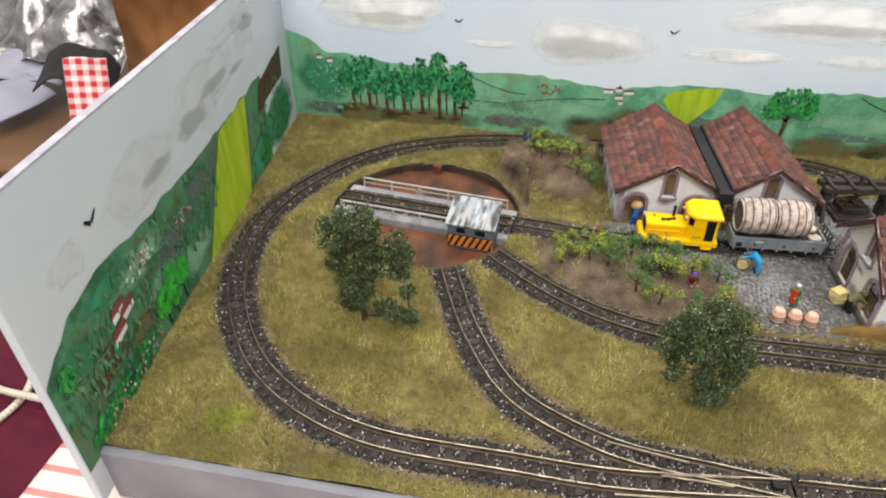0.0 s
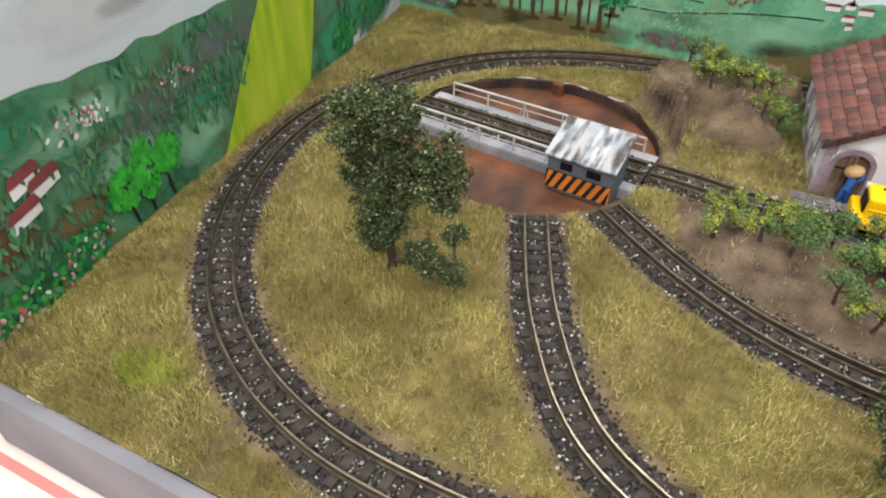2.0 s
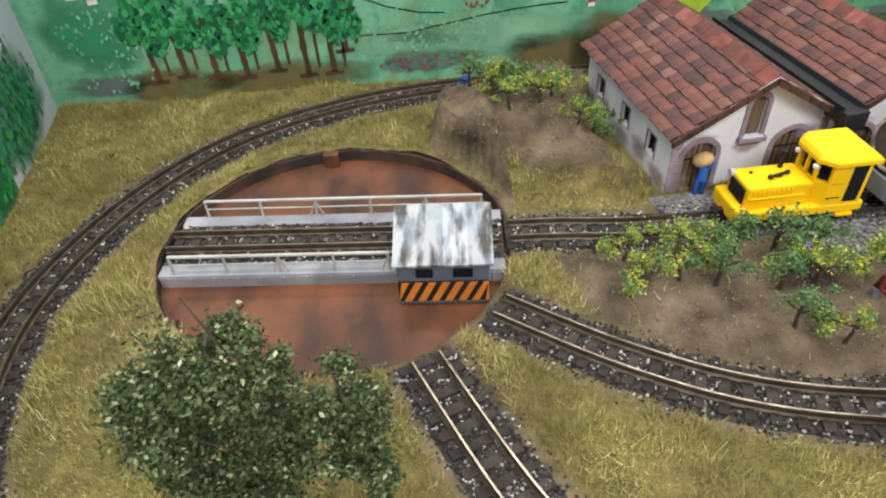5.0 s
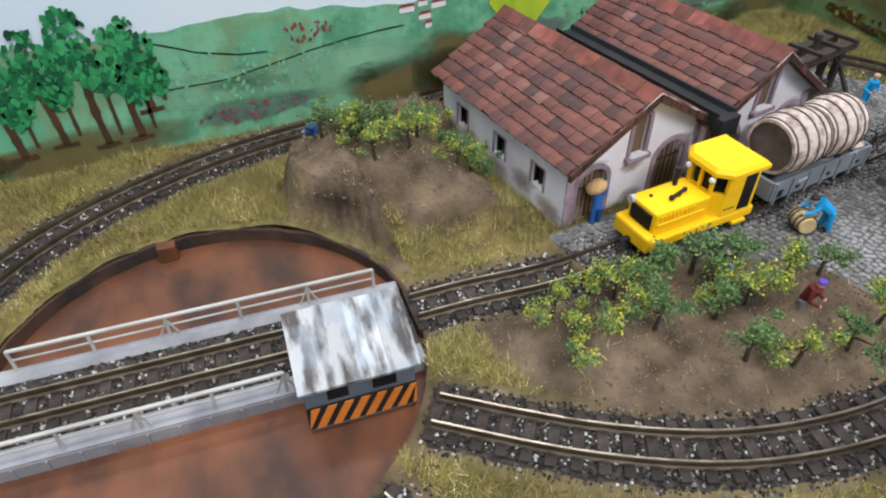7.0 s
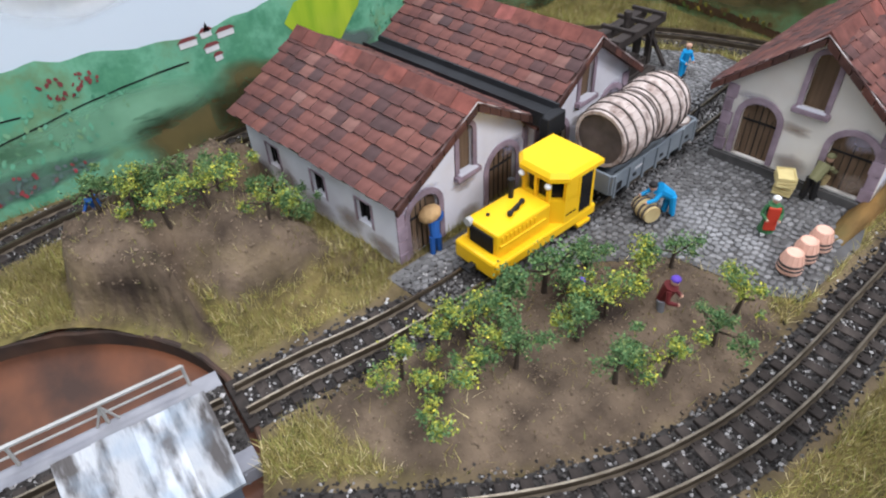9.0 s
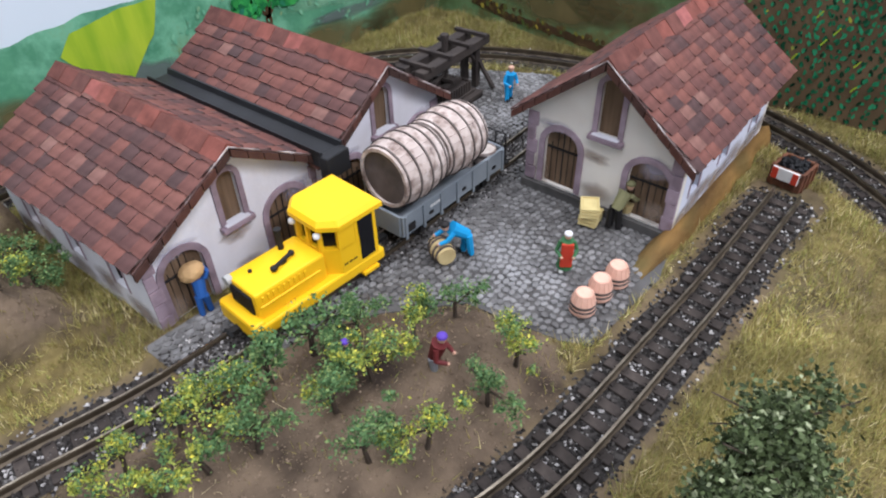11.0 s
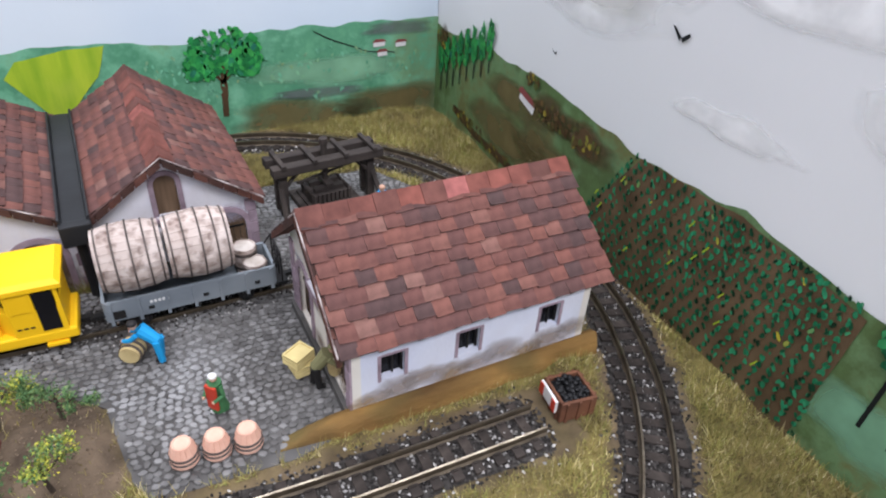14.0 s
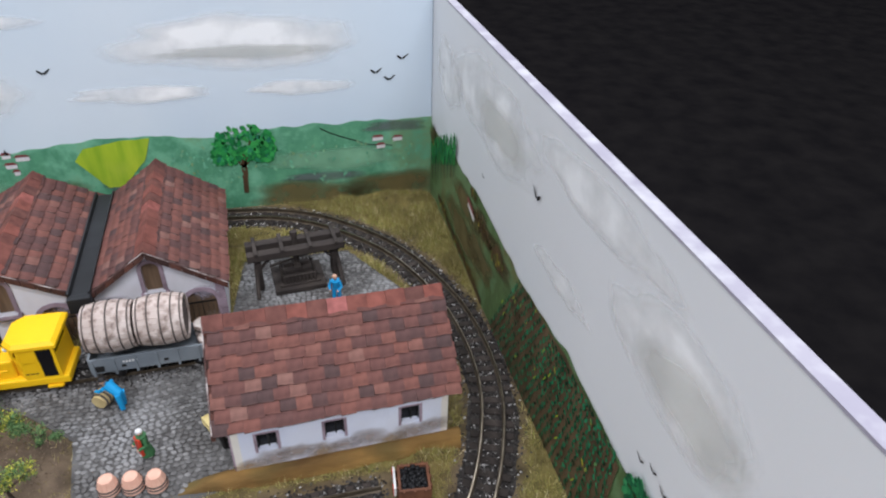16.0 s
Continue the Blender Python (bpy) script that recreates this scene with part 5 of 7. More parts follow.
def house(x, y, z, turn, w, l, eave, ridge, over, plaster, label, doors, window, side_left, side_right, cols, rows):
    h = thing("house", x, y, z, turn, label, "house", "winery houses")
    e, r = eave - z, ridge - z
    hw, th = w / 2, 0.03
    slope = (r - e) / (hw + over)
    wall_e = e + over * slope - 0.012
    gable = [(-hw, 0), (hw, 0), (hw, wall_e), (0, r - 0.014), (-hw, wall_e)]
    holes = [arch(dx, 0.004, dw, dh) for dx, dw, dh in doors]
    holes = [[(px, pz + 0.004) for px, pz in o] for o in holes]
    wx, wz, ww, wh = window
    win = arch(wx, wz, ww, wh, 7)
    fw = part("front_wall", panel(gable, holes + [win], th, Matrix()), plaster, h, "")
    for k, (su, sv, ru, rv) in enumerate(((-hw + 0.07, 0.05, 0.05, 0.07), (hw - 0.08, 0.06, 0.06, 0.06), (0.0, 0.05, 0.07, 0.05), (-0.02, 0.2, 0.07, 0.03), (hw - 0.1, 0.24, 0.08, 0.05), (-hw + 0.12, 0.27, 0.09, 0.03))):
        stain(fw, lambda u, v: Vector((u, -0.0025, v)), su, sv, ru, rv, M_SOFT_DIRT if k < 4 else M_SOFT_MAUVE, k + x)
    part("back_wall", panel(gable, [], th, Matrix.Translation((0, l - th, 0))), plaster, h)
    for s, wins, name in ((-1, side_left, "left_wall"), (1, side_right, "right_wall")):
        m = Matrix.Translation((s * hw - (0 if s < 0 else th), 0, 0)) @ Matrix.Rotation(math.radians(90), 4, "Z") @ Matrix.Translation((0, -th, 0))
        hl = [[(a - 0.042, 0.115), (a + 0.042, 0.115), (a + 0.042, 0.215), (a - 0.042, 0.215)] for a in wins]
        wl = part(name, panel([(th, 0), (l - th, 0), (l - th, wall_e), (th, wall_e)], hl, th, m), M_BLUEWHITE if plaster == M_CREAM else M_PLASTER, h, "pale side wall")
        if plaster == M_CREAM and s > 0:
            for k in range(9):
                stain(wl, lambda u, v: Vector((hw + 0.0025, u, v)), 0.06 + 0.1 * k, 0.035 + 0.02 * (k % 3), 0.09, 0.05 + 0.02 * (k % 2), M_SOFT_DIRT if k % 3 else M_SOFT_OCHRE, k + 0.3)
        elif s < 0:
            for k in range(5):
                stain(wl, lambda u, v: Vector((-hw - 0.0025, u, v)), 0.08 + 0.2 * k, 0.05 + 0.04 * (k % 2), 0.10, 0.06, M_SOFT_DIRT, k + 0.7)
        for a in wins:
            bm = bmesh.new()
            xx = s * (hw - th * 0.7)
            for q in (-0.039, 0.039):
                box(bm, xx, a + q, 0.117, 0.010, 0.007, 0.096)
            box(bm, xx, a, 0.207, 0.010, 0.08, 0.007)
            box(bm, xx, a + 0.006, 0.117, 0.006, 0.006, 0.09)
            wn = part("window", bm, M_BLACK, h, "small dark side window")
            # mauve strips: a surround, and the purplish shadow round the window as colour
            bm = bmesh.new()
            for q in (-0.047, 0.047):
                box(bm, s * (hw + 0.0005), a + q, 0.108, 0.003, 0.012, 0.116)
            box(bm, s * (hw + 0.0005), a, 0.217, 0.003, 0.082, 0.009)
            part("frame", bm, M_MAUVE, wn, "mauve surround that also paints the window's shadow edge")
            # near-black sheet behind the hole, painting the dark of the room
            bm = bmesh.new()
            box(bm, s * (hw - th - 0.004), a, 0.112, 0.004, 0.088, 0.106)
            part("shade_backing", bm, M_GLASS_SHADE, wn)
    bm = bmesh.new()
    box(bm, 0, l / 2, 0.002, w - 2 * th, l - 2 * th, 0.01)
    part("house_floor", bm, M_BLACK, h)
    for dx, dw, dh in doors:
        o = [(px, pz + 0.004) for px, pz in arch(dx, 0.004, dw, dh)]
        part("door_surround", surround(o, 0.024, 0.012, Matrix.Translation((0, -0.007, 0))), M_MAUVE, h, "mauve stone door surround")
        bm = bmesh.new()
        prism(bm, o, 0.008, Matrix.Translation((0, 0.018, 0)))
        dr = part("door", bm, M_DOOR, h, "arched brown plank door")
        for k in range(1, 6):
            bm = bmesh.new()
            box(bm, dx - dw / 2 + dw * k / 6, 0.0165, 0.012, 0.0016 if k != 3 else 0.004, 0.004, dh * (0.72 if k in (1, 5) else 0.9))
            part("plank_gap", bm, M_BLACK, dr)
        for hz in (0.66,):
            bm = bmesh.new()
            box(bm, dx, 0.0145, dh * hz, dw * 0.92, 0.005, 0.007)
            part("hinge_band", bm, M_BLACK, dr)
    part("window_surround", surround(win, 0.02, 0.012, Matrix.Translation((0, -0.007, 0))), M_MAUVE, h, "mauve stone window surround")
    bm = bmesh.new()
    prism(bm, win, 0.006, Matrix.Translation((0, 0.016, 0)))
    sh = part("shutter", bm, M_DOOR, h, "boarded brown arched window")
    bm = bmesh.new()
    box(bm, wx, -0.012, wz - 0.022, ww + 0.055, 0.03, 0.022, bevel=0.004)
    part("window_sill", bm, M_MAUVE, h, "mauve stone sill")
    bm = bmesh.new()
    box(bm, wx, -0.012, wz + 0.001, ww + 0.02, 0.026, 0.003)
    part("sill_top", bm, M_PLASTER, h)
    for s in (-1, 1):
        for k in range(5):
            bm = bmesh.new()
            hh = (wall_e - 0.02) / 5
            box(bm, s * (hw - (0.018 if k % 2 else 0.023)), -0.003, 0.004 + k * hh, 0.036 if k % 2 else 0.046, 0.010, hh * 0.94, bevel=0.002)
            part("quoin", bm, M_MAUVE, h)
    # roof: boards, then tiles laid row by row
    rl = l + 0.10
    length = math.hypot(hw + over, r - e)
    ang = math.atan2(r - e, hw + over)
    tw, tl = rl / cols, length / rows
    for s in (-1, 1):
        # frame of the slope: x runs along the eave, y up the slope
        if s < 0:
            m = Matrix.Translation((-(hw + over), -0.05 + rl, e)) @ Matrix.Rotation(-math.pi / 2, 4, "Z") @ Matrix.Rotation(ang, 4, "X")
        else:
            m = Matrix.Translation((hw + over, -0.05, e)) @ Matrix.Rotation(math.pi / 2, 4, "Z") @ Matrix.Rotation(ang, 4, "X")
        bm = bmesh.new()
        box(bm, rl / 2, length / 2, -0.012, rl - 0.004, length, 0.012, m)
        rf = part("roof", bm, M_VERGE, h, "roof of weathered red tiles")
        rng = random.Random(int(x * 100) + s)
        for j in range(rows):
            for i in range(cols):
                ob = new("tile", tile_mesh((i * 7 + j * 3) % 6 + 10 * cols, tw, tl))
                ob.parent = rf
                jj = tw * 0.5 * (j % 2) * 0.6
                loc = m @ Vector((min(max(tw * (i + 0.5) + jj - tw * 0.15, tw * 0.48), rl - tw * 0.48), tl * j + rng.uniform(-0.003, 0.003), 0.001 + rng.uniform(0, 0.002)))
                rot = (m.to_3x3() @ Matrix.Rotation(math.radians(-1.6 + rng.uniform(-0.8, 0.8)), 3, "X") @ Matrix.Rotation(math.radians(rng.uniform(-1.5, 1.5)), 3, "Z")).to_4x4()
                ob.matrix_basis = Matrix.Translation(loc * D) @ rot
        for k in range(7):
            a, b = k / 7, (k + 0.93) / 7
            bm = bmesh.new()
            p0, p1 = ((hw + over) * (1 - a), e + (r - e) * a), ((hw + over) * (1 - b), e + (r - e) * b)
            q = [(s * p0[0], p0[1] - 0.022), (s * p0[0], p0[1] + 0.006), (s * p1[0], p1[1] + 0.006), (s * p1[0], p1[1] - 0.022)]
            prism(bm, q, 0.016, Matrix.Translation((0, -0.06, 0)))
            part("verge_tile", bm, M_VERGE, rf)
        bm = bmesh.new()
        rod(bm, (s * (hw + over), -0.056, e + 0.012), (0, -0.056, r + 0.014), 0.0028, seg=5)
        part("worn_edge", bm, M_WORN, rf, "pale worn edge of the roof")
    rng = random.Random(int(x * 77))
    nr = max(8, int(rl / 0.085))
    for k in range(nr):
        bm = bmesh.new()
        q = rl / nr
        y0 = -0.055 + q * k
        g = 0.052
        prism(bm, [(-g, r - g * slope + 0.006), (0, r + 0.010), (g, r - g * slope + 0.006), (g, r - g * slope + 0.016), (0, r + 0.026), (-g, r - g * slope + 0.016)], q * 0.985, Matrix.Translation((0, y0, rng.uniform(0, 0.004))))
        part("ridge_tile", bm, M_RIDGE, h, "")
    return h


house(3.47, -1.36, -0.03, 5.0, 0.74, 0.95, 0.275, 0.505, 0.035, M_PLASTER, "white plastered house with weathered red tile roof", [(-0.235, 0.15, 0.25), (0.20, 0.17, 0.25)], (-0.01, 0.255, 0.075, 0.19), [0.18, 0.46, 0.77], [], 16, 8)
house(4.165, -1.335, -0.03, 5.0, 0.68, 0.95, 0.275, 0.525, 0.025, M_PLASTER, "white plastered house joined to its neighbour by a black gutter", [(-0.2, 0.16, 0.24), (0.21, 0.16, 0.24)], (0.0, 0.29, 0.085, 0.18), [], [0.3, 0.7], 16, 8)
house(4.583, -2.075, 0.03, -86.4, 0.64, 0.92, 0.33, 0.618, 0.048, M_CREAM, "cream plastered house with red tile roof beside the yard", [(-0.165, 0.15, 0.25), (0.20, 0.16, 0.245)], (0.015, 0.30, 0.085, 0.22), [0.3, 0.6], [0.14, 0.42, 0.75], 16, 9)
# gutter and downpipe between the first two houses
GUT = thing("roof_gutter", 3.832, -1.36, 0, 5.0, "black roof gutter with a downpipe between two houses", "gutter")
bm = bmesh.new()
prism(bm, [(-0.054, 0.366), (-0.05, 0.30), (0.05, 0.30), (0.054, 0.366), (0.046, 0.364), (0.040, 0.342), (-0.040, 0.342), (-0.046, 0.364)], 1.06, Matrix.Translation((0, -0.075, 0)))
part("trough", bm, M_GUTTER, GUT)
bm = bmesh.new()
box(bm, 0, -0.085, 0.26, 0.11, 0.045, 0.09, bevel=0.006)
part("hopper", bm, M_GUTTER, GUT)
bm = bmesh.new()
rod(bm, (0, -0.05, -0.03), (0, -0.05, 0.26), 0.018, seg=10)
part("downpipe", bm, M_GUTTER, GUT)

# earth bank under the cream house
bm = bmesh.new()
n = 30
prev = None
for k in range(n + 1):
    u = k / n
    bx = 4.30 + 1.28 * u
    rise = ease(u / 0.22)
    w = 0.012 * noise.noise(Vector((bx * 8, 0, 0)))
    yy = -2.405 + 0.055 * max(0, min(1, (bx - 4.6) / 0.95)) 
    ring = [(bx, yy - 0.004 - (1 - rise) * 0.02, 0.075 * rise - 0.02), (bx, yy - 0.022 + w, 0.045 * rise - 0.025), (bx, yy - 0.034 + w, -0.02 - 0.01 * rise), (bx, yy - 0.04 + w, -0.07), (bx, yy + 0.1, -0.07), (bx, yy + 0.03, 0.065 * rise - 0.025)]
    ring = [bm.verts.new(p) for p in ring]
    if prev:
        for i in range(6):
            bm.faces.new((prev[i], prev[(i + 1) % 6], ring[(i + 1) % 6], ring[i]))
    prev = ring
bmesh.ops.recalc_face_normals(bm, faces=bm.faces)
tagged(part("earth_bank", bm, M_BANK, smooth=True), "ochre earth bank at the foot of the cream house", "bank", kind="structure")
bm = bmesh.new()
box(bm, 0.0, 0.46, -0.05, 0.66, 0.94, 0.078)
ob = tagged(part("house_plinth", bm, M_YARD), "flat base of the cream house", "plinth", kind="structure")
ob.matrix_basis = pose(4.575 * D, -2.075 * D, 0, 0, 0, -86.4)

# ---- yellow diesel locomotive ----
LOCO = thing("diesel_locomotive", 3.535, -1.622, 0, 1.0, "bright yellow narrow gauge diesel locomotive with black grille", "locomotive")


def lpart(name, fn, material, label="", parent=None, smooth=False):
    bm = bmesh.new()
    fn(bm)
    return part(name, bm, material, parent or LOCO, label, smooth)


lpart("chassis", lambda b: box(b, 0.0, 0, 0.02, 0.50, 0.13, 0.04, bevel=0.004), M_BLACK)
body = lpart("body", lambda b: (box(b, -0.005, 0, 0.05, 0.53, 0.215, 0.045, bevel=0.008), box(b, -0.255, 0, 0.03, 0.05, 0.20, 0.075, bevel=0.012)), M_YELLOW)
hood = lpart("hood", lambda b: box(b, -0.105, 0, 0.09, 0.27, 0.155, 0.105, bevel=0.009), M_YELLOW, "yellow engine hood")
lpart("grille", lambda b: (box(b, -0.242, 0, 0.108, 0.006, 0.115, 0.07, bevel=0.002), [box(b, -0.246, -0.05 + 0.01 * k, 0.112, 0.003, 0.004, 0.062) for k in range(11)]), M_BLACK, "black radiator grille", hood)
for s in (-1, 1):
    for k in range(9):
        lpart("louvre", lambda b: box(b, -0.215 + 0.02 * k, s * 0.079, 0.155, 0.008, 0.006, 0.025, bevel=0.002), M_YELLOW, "", hood)
    lpart("hood_rail", lambda b: rod(b, (-0.23, s * 0.082, 0.145), (0.0, s * 0.082, 0.145), 0.004, seg=6), M_YELLOW, "", hood)
lpart("exhaust_pipe", lambda b: (rod(b, (-0.045, 0.05, 0.19), (-0.045, 0.05, 0.27), 0.010, seg=10), rod(b, (-0.045, 0.05, 0.265), (-0.045, 0.05, 0.275), 0.013, seg=10)), M_BLACK, "black exhaust pipe", hood)
lpart("horn", lambda b: (rod(b, (-0.125, -0.025, 0.207), (-0.045, -0.005, 0.207), 0.007, seg=8), ball(b, -0.128, -0.026, 0.207, 0.013), ball(b, -0.045, -0.005, 0.207, 0.012), box(b, -0.085, -0.015, 0.194, 0.02, 0.012, 0.012)), M_BLACK, "black air horn", hood)
lpart("filler_cap", lambda b: rod(b, (-0.18, 0.03, 0.194), (-0.18, 0.03, 0.202), 0.007, seg=8), M_BLACK, "", hood)
lpart("headlight", lambda b: (rod(b, (-0.252, 0.062, 0.185), (-0.232, 0.062, 0.185), 0.017, seg=12), box(b, -0.24, 0.062, 0.16, 0.01, 0.012, 0.02)), M_PALE, "pale round headlight", hood)


def cab_outline(x0, x1, w, cut):
    return [(x0 + cut, -w), (x1, -w), (x1, w), (x0 + cut, w), (x0, w - cut), (x0, -w + cut)]


def slab(bm, outline, z0, z1, inset=0.0):
    cx, cy = sum(p[0] for p in outline) / len(outline), 0
    a = [bm.verts.new((x, y, z0)) for x, y in outline]
    b = [bm.verts.new((x + (cx - x) * inset, y * (1 - inset), z1)) for x, y in outline]
    bm.faces.new(a[::-1])
    bm.faces.new(b)
    for i in range(len(a)):
        j = (i + 1) % len(a)
        bm.faces.new((a[i], a[j], b[j], b[i]))
    bmesh.ops.recalc_face_normals(bm, faces=bm.faces)


cab = lpart("cab", lambda b: slab(b, cab_outline(0.03, 0.235, 0.105, 0.045), 0.09, 0.195), M_YELLOW, "yellow driver's cab with chamfered front")
for px_, py_ in ((0.035, 0.058), (0.035, -0.058), (0.034, 0), (0.078, 0.100), (0.078, -0.100), (0.228, 0.098), (0.228, -0.098), (0.148, 0.1), (0.148, -0.1)):
    lpart("pillar", lambda b: box(b, px_, py_, 0.19, 0.013, 0.013, 0.095), M_YELLOW, "", cab)
lpart("side_panel", lambda b: box(b, 0.188, 0.101, 0.19, 0.085, 0.008, 0.095), M_YELLOW, "", cab)
lpart("side_panel", lambda b: box(b, 0.112, -0.101, 0.19, 0.075, 0.008, 0.095), M_YELLOW, "", cab)
lpart("rear_panel", lambda b: box(b, 0.231, 0, 0.19, 0.008, 0.2, 0.03), M_YELLOW, "", cab)
lpart("cab_roof", lambda b: (slab(b, cab_outline(0.018, 0.255, 0.122, 0.05), 0.283, 0.300), slab(b, cab_outline(0.018, 0.255, 0.122, 0.05), 0.300, 0.316, 0.12)), M_YELLOW, "flat yellow cab roof", cab)
# solid dark block: the shade inside the cab is put into its colour
lpart("cab_shade_block", lambda b: slab(b, cab_outline(0.045, 0.222, 0.088, 0.045), 0.196, 0.282), M_GLASS_SHADE, "dark block standing for the shaded cab inside", cab)
# no opening is cut; a dark sheet paints the doorway's shade
lpart("cab_doorway_shade", lambda b: box(b, 0.188, -0.1055, 0.105, 0.06, 0.004, 0.165), M_GLASS_SHADE, "dark sheet standing for the shaded open cab doorway", cab)
for y in (-0.045, 0.045):
    lpart("cab_lamp", lambda b: ball(b, 0.022, y * 1.4, 0.262, 0.013, sub=2), M_FWHITE, "small white lamp", cab)
lpart("step", lambda b: box(b, 0.188, -0.105, 0.035, 0.07, 0.02, 0.012), M_YELLOW, "", body)
for x in (-0.15, 0.13):
    for s in (-1, 1):
        lpart("wheel", lambda b: (rod(b, (x, s * 0.045, 0.045), (x, s * 0.062, 0.045), 0.036, seg=18), rod(b, (x, s * 0.06, 0.045), (x, s * 0.068, 0.045), 0.012, seg=8)), M_BLACK)
for x, s in ((-0.29, -1), (0.27, 1)):
    lpart("coupling", lambda b: (box(b, x, 0, 0.035, 0.05, 0.025, 0.02, bevel=0.003), rod(b, (x + s * 0.025, -0.025, 0.045), (x + s * 0.025, 0.025, 0.045), 0.006, seg=6)), M_BLACK, "black hook coupling")
lpart("number_bars", lambda b: [box(b, 0.09 + 0.02 * k, -0.1065, 0.125, 0.014, 0.002, 0.006) for k in range(3)], M_BLACK, "small dark lettering bars", cab)

# ---- grey wagon with barrels ----
WAG = thing("goods_wagon", 4.192, -1.612, 0, 3.2, "grey open goods wagon with rail at one end", "wagon")


def wpart(name, fn, material, label="", parent=None, smooth=False):
    bm = bmesh.new()
    fn(bm)
    return part(name, bm, material, parent or WAG, label, smooth)


wpart("floor", lambda b: box(b, 0, 0, 0.072, 0.61, 0.165, 0.014), M_WAGON)
wpart("underframe", lambda b: (box(b, 0, 0.045, 0.05, 0.58, 0.02, 0.022), box(b, 0, -0.045, 0.05, 0.58, 0.02, 0.022), box(b, 0, 0, 0.04, 0.2, 0.05, 0.03)), M_BLACK)
for s in (-1, 1):
    sd = wpart("side_board", lambda b: box(b, 0, s * 0.086, 0.075, 0.61, 0.012, 0.088, bevel=0.002), M_WAGON, "grey side board")
    for k in range(7):
        wpart("stake", lambda b: box(b, -0.29 + 0.0967 * k, s * 0.0945, 0.062, 0.012, 0.007, 0.098), M_WAGON, "", sd)
    for k in (1, 3, 5):
        wpart("latch", lambda b: box(b, -0.25 + 0.0967 * k, s * 0.0935, 0.10, 0.02, 0.005, 0.012), M_BLACK, "", sd)
    wpart("lettering", lambda b: [box(b, -0.15 + 0.014 * k, s * 0.0925, 0.125, 0.009, 0.002, 0.011) for k in range(5)], M_FWHITE, "row of small white bars", sd)
    wpart("plate", lambda b: box(b, -0.262, s * 0.0928, 0.085, 0.04, 0.003, 0.035), M_BLACK, "dark number plate", sd)
for x in (-0.305, 0.305):
    wpart("end_board", lambda b: box(b, x, 0, 0.075, 0.012, 0.16, 0.088, bevel=0.002), M_WAGON, "grey end board")
for x in (-0.19, 0.19):
    for s in (-1, 1):
        w = wpart("wheel", lambda b: (rod(b, (x, s * 0.045, 0.04), (x, s * 0.06, 0.04), 0.032, seg=18), rod(b, (x, -0.05, 0.04), (x, 0.05, 0.04), 0.006, seg=6)), M_BLACK)
        wpart("axle_box", lambda b: box(b, x, s * 0.075, 0.03, 0.03, 0.015, 0.03, bevel=0.003), M_BLACK, "", w)


RAILING = wpart("end_railing", lambda b: box(b, 0.33, 0, 0.062, 0.05, 0.165, 0.01), M_BLACK, "thin black platform railing")
for y in (-0.075, -0.025, 0.025, 0.075):
    wpart("post", lambda b: rod(b, (0.335, y, 0.07), (0.335, y, 0.205), 0.004, seg=6), M_BLACK, "", RAILING)
for z in (0.15, 0.205):
    wpart("bar", lambda b: rod(b, (0.335, -0.075, z), (0.335, 0.075, z), 0.004, seg=6), M_BLACK, "", RAILING)
for y in (-0.075, 0.075):
    wpart("stay", lambda b: rod(b, (0.335, y, 0.205), (0.305, y, 0.165), 0.004, seg=6), M_BLACK, "", RAILING)
for x, s in ((-0.335, -1), (0.37, 1)):
    wpart("coupling", lambda b: box(b, x, 0, 0.04, 0.05, 0.022, 0.016), M_BLACK)


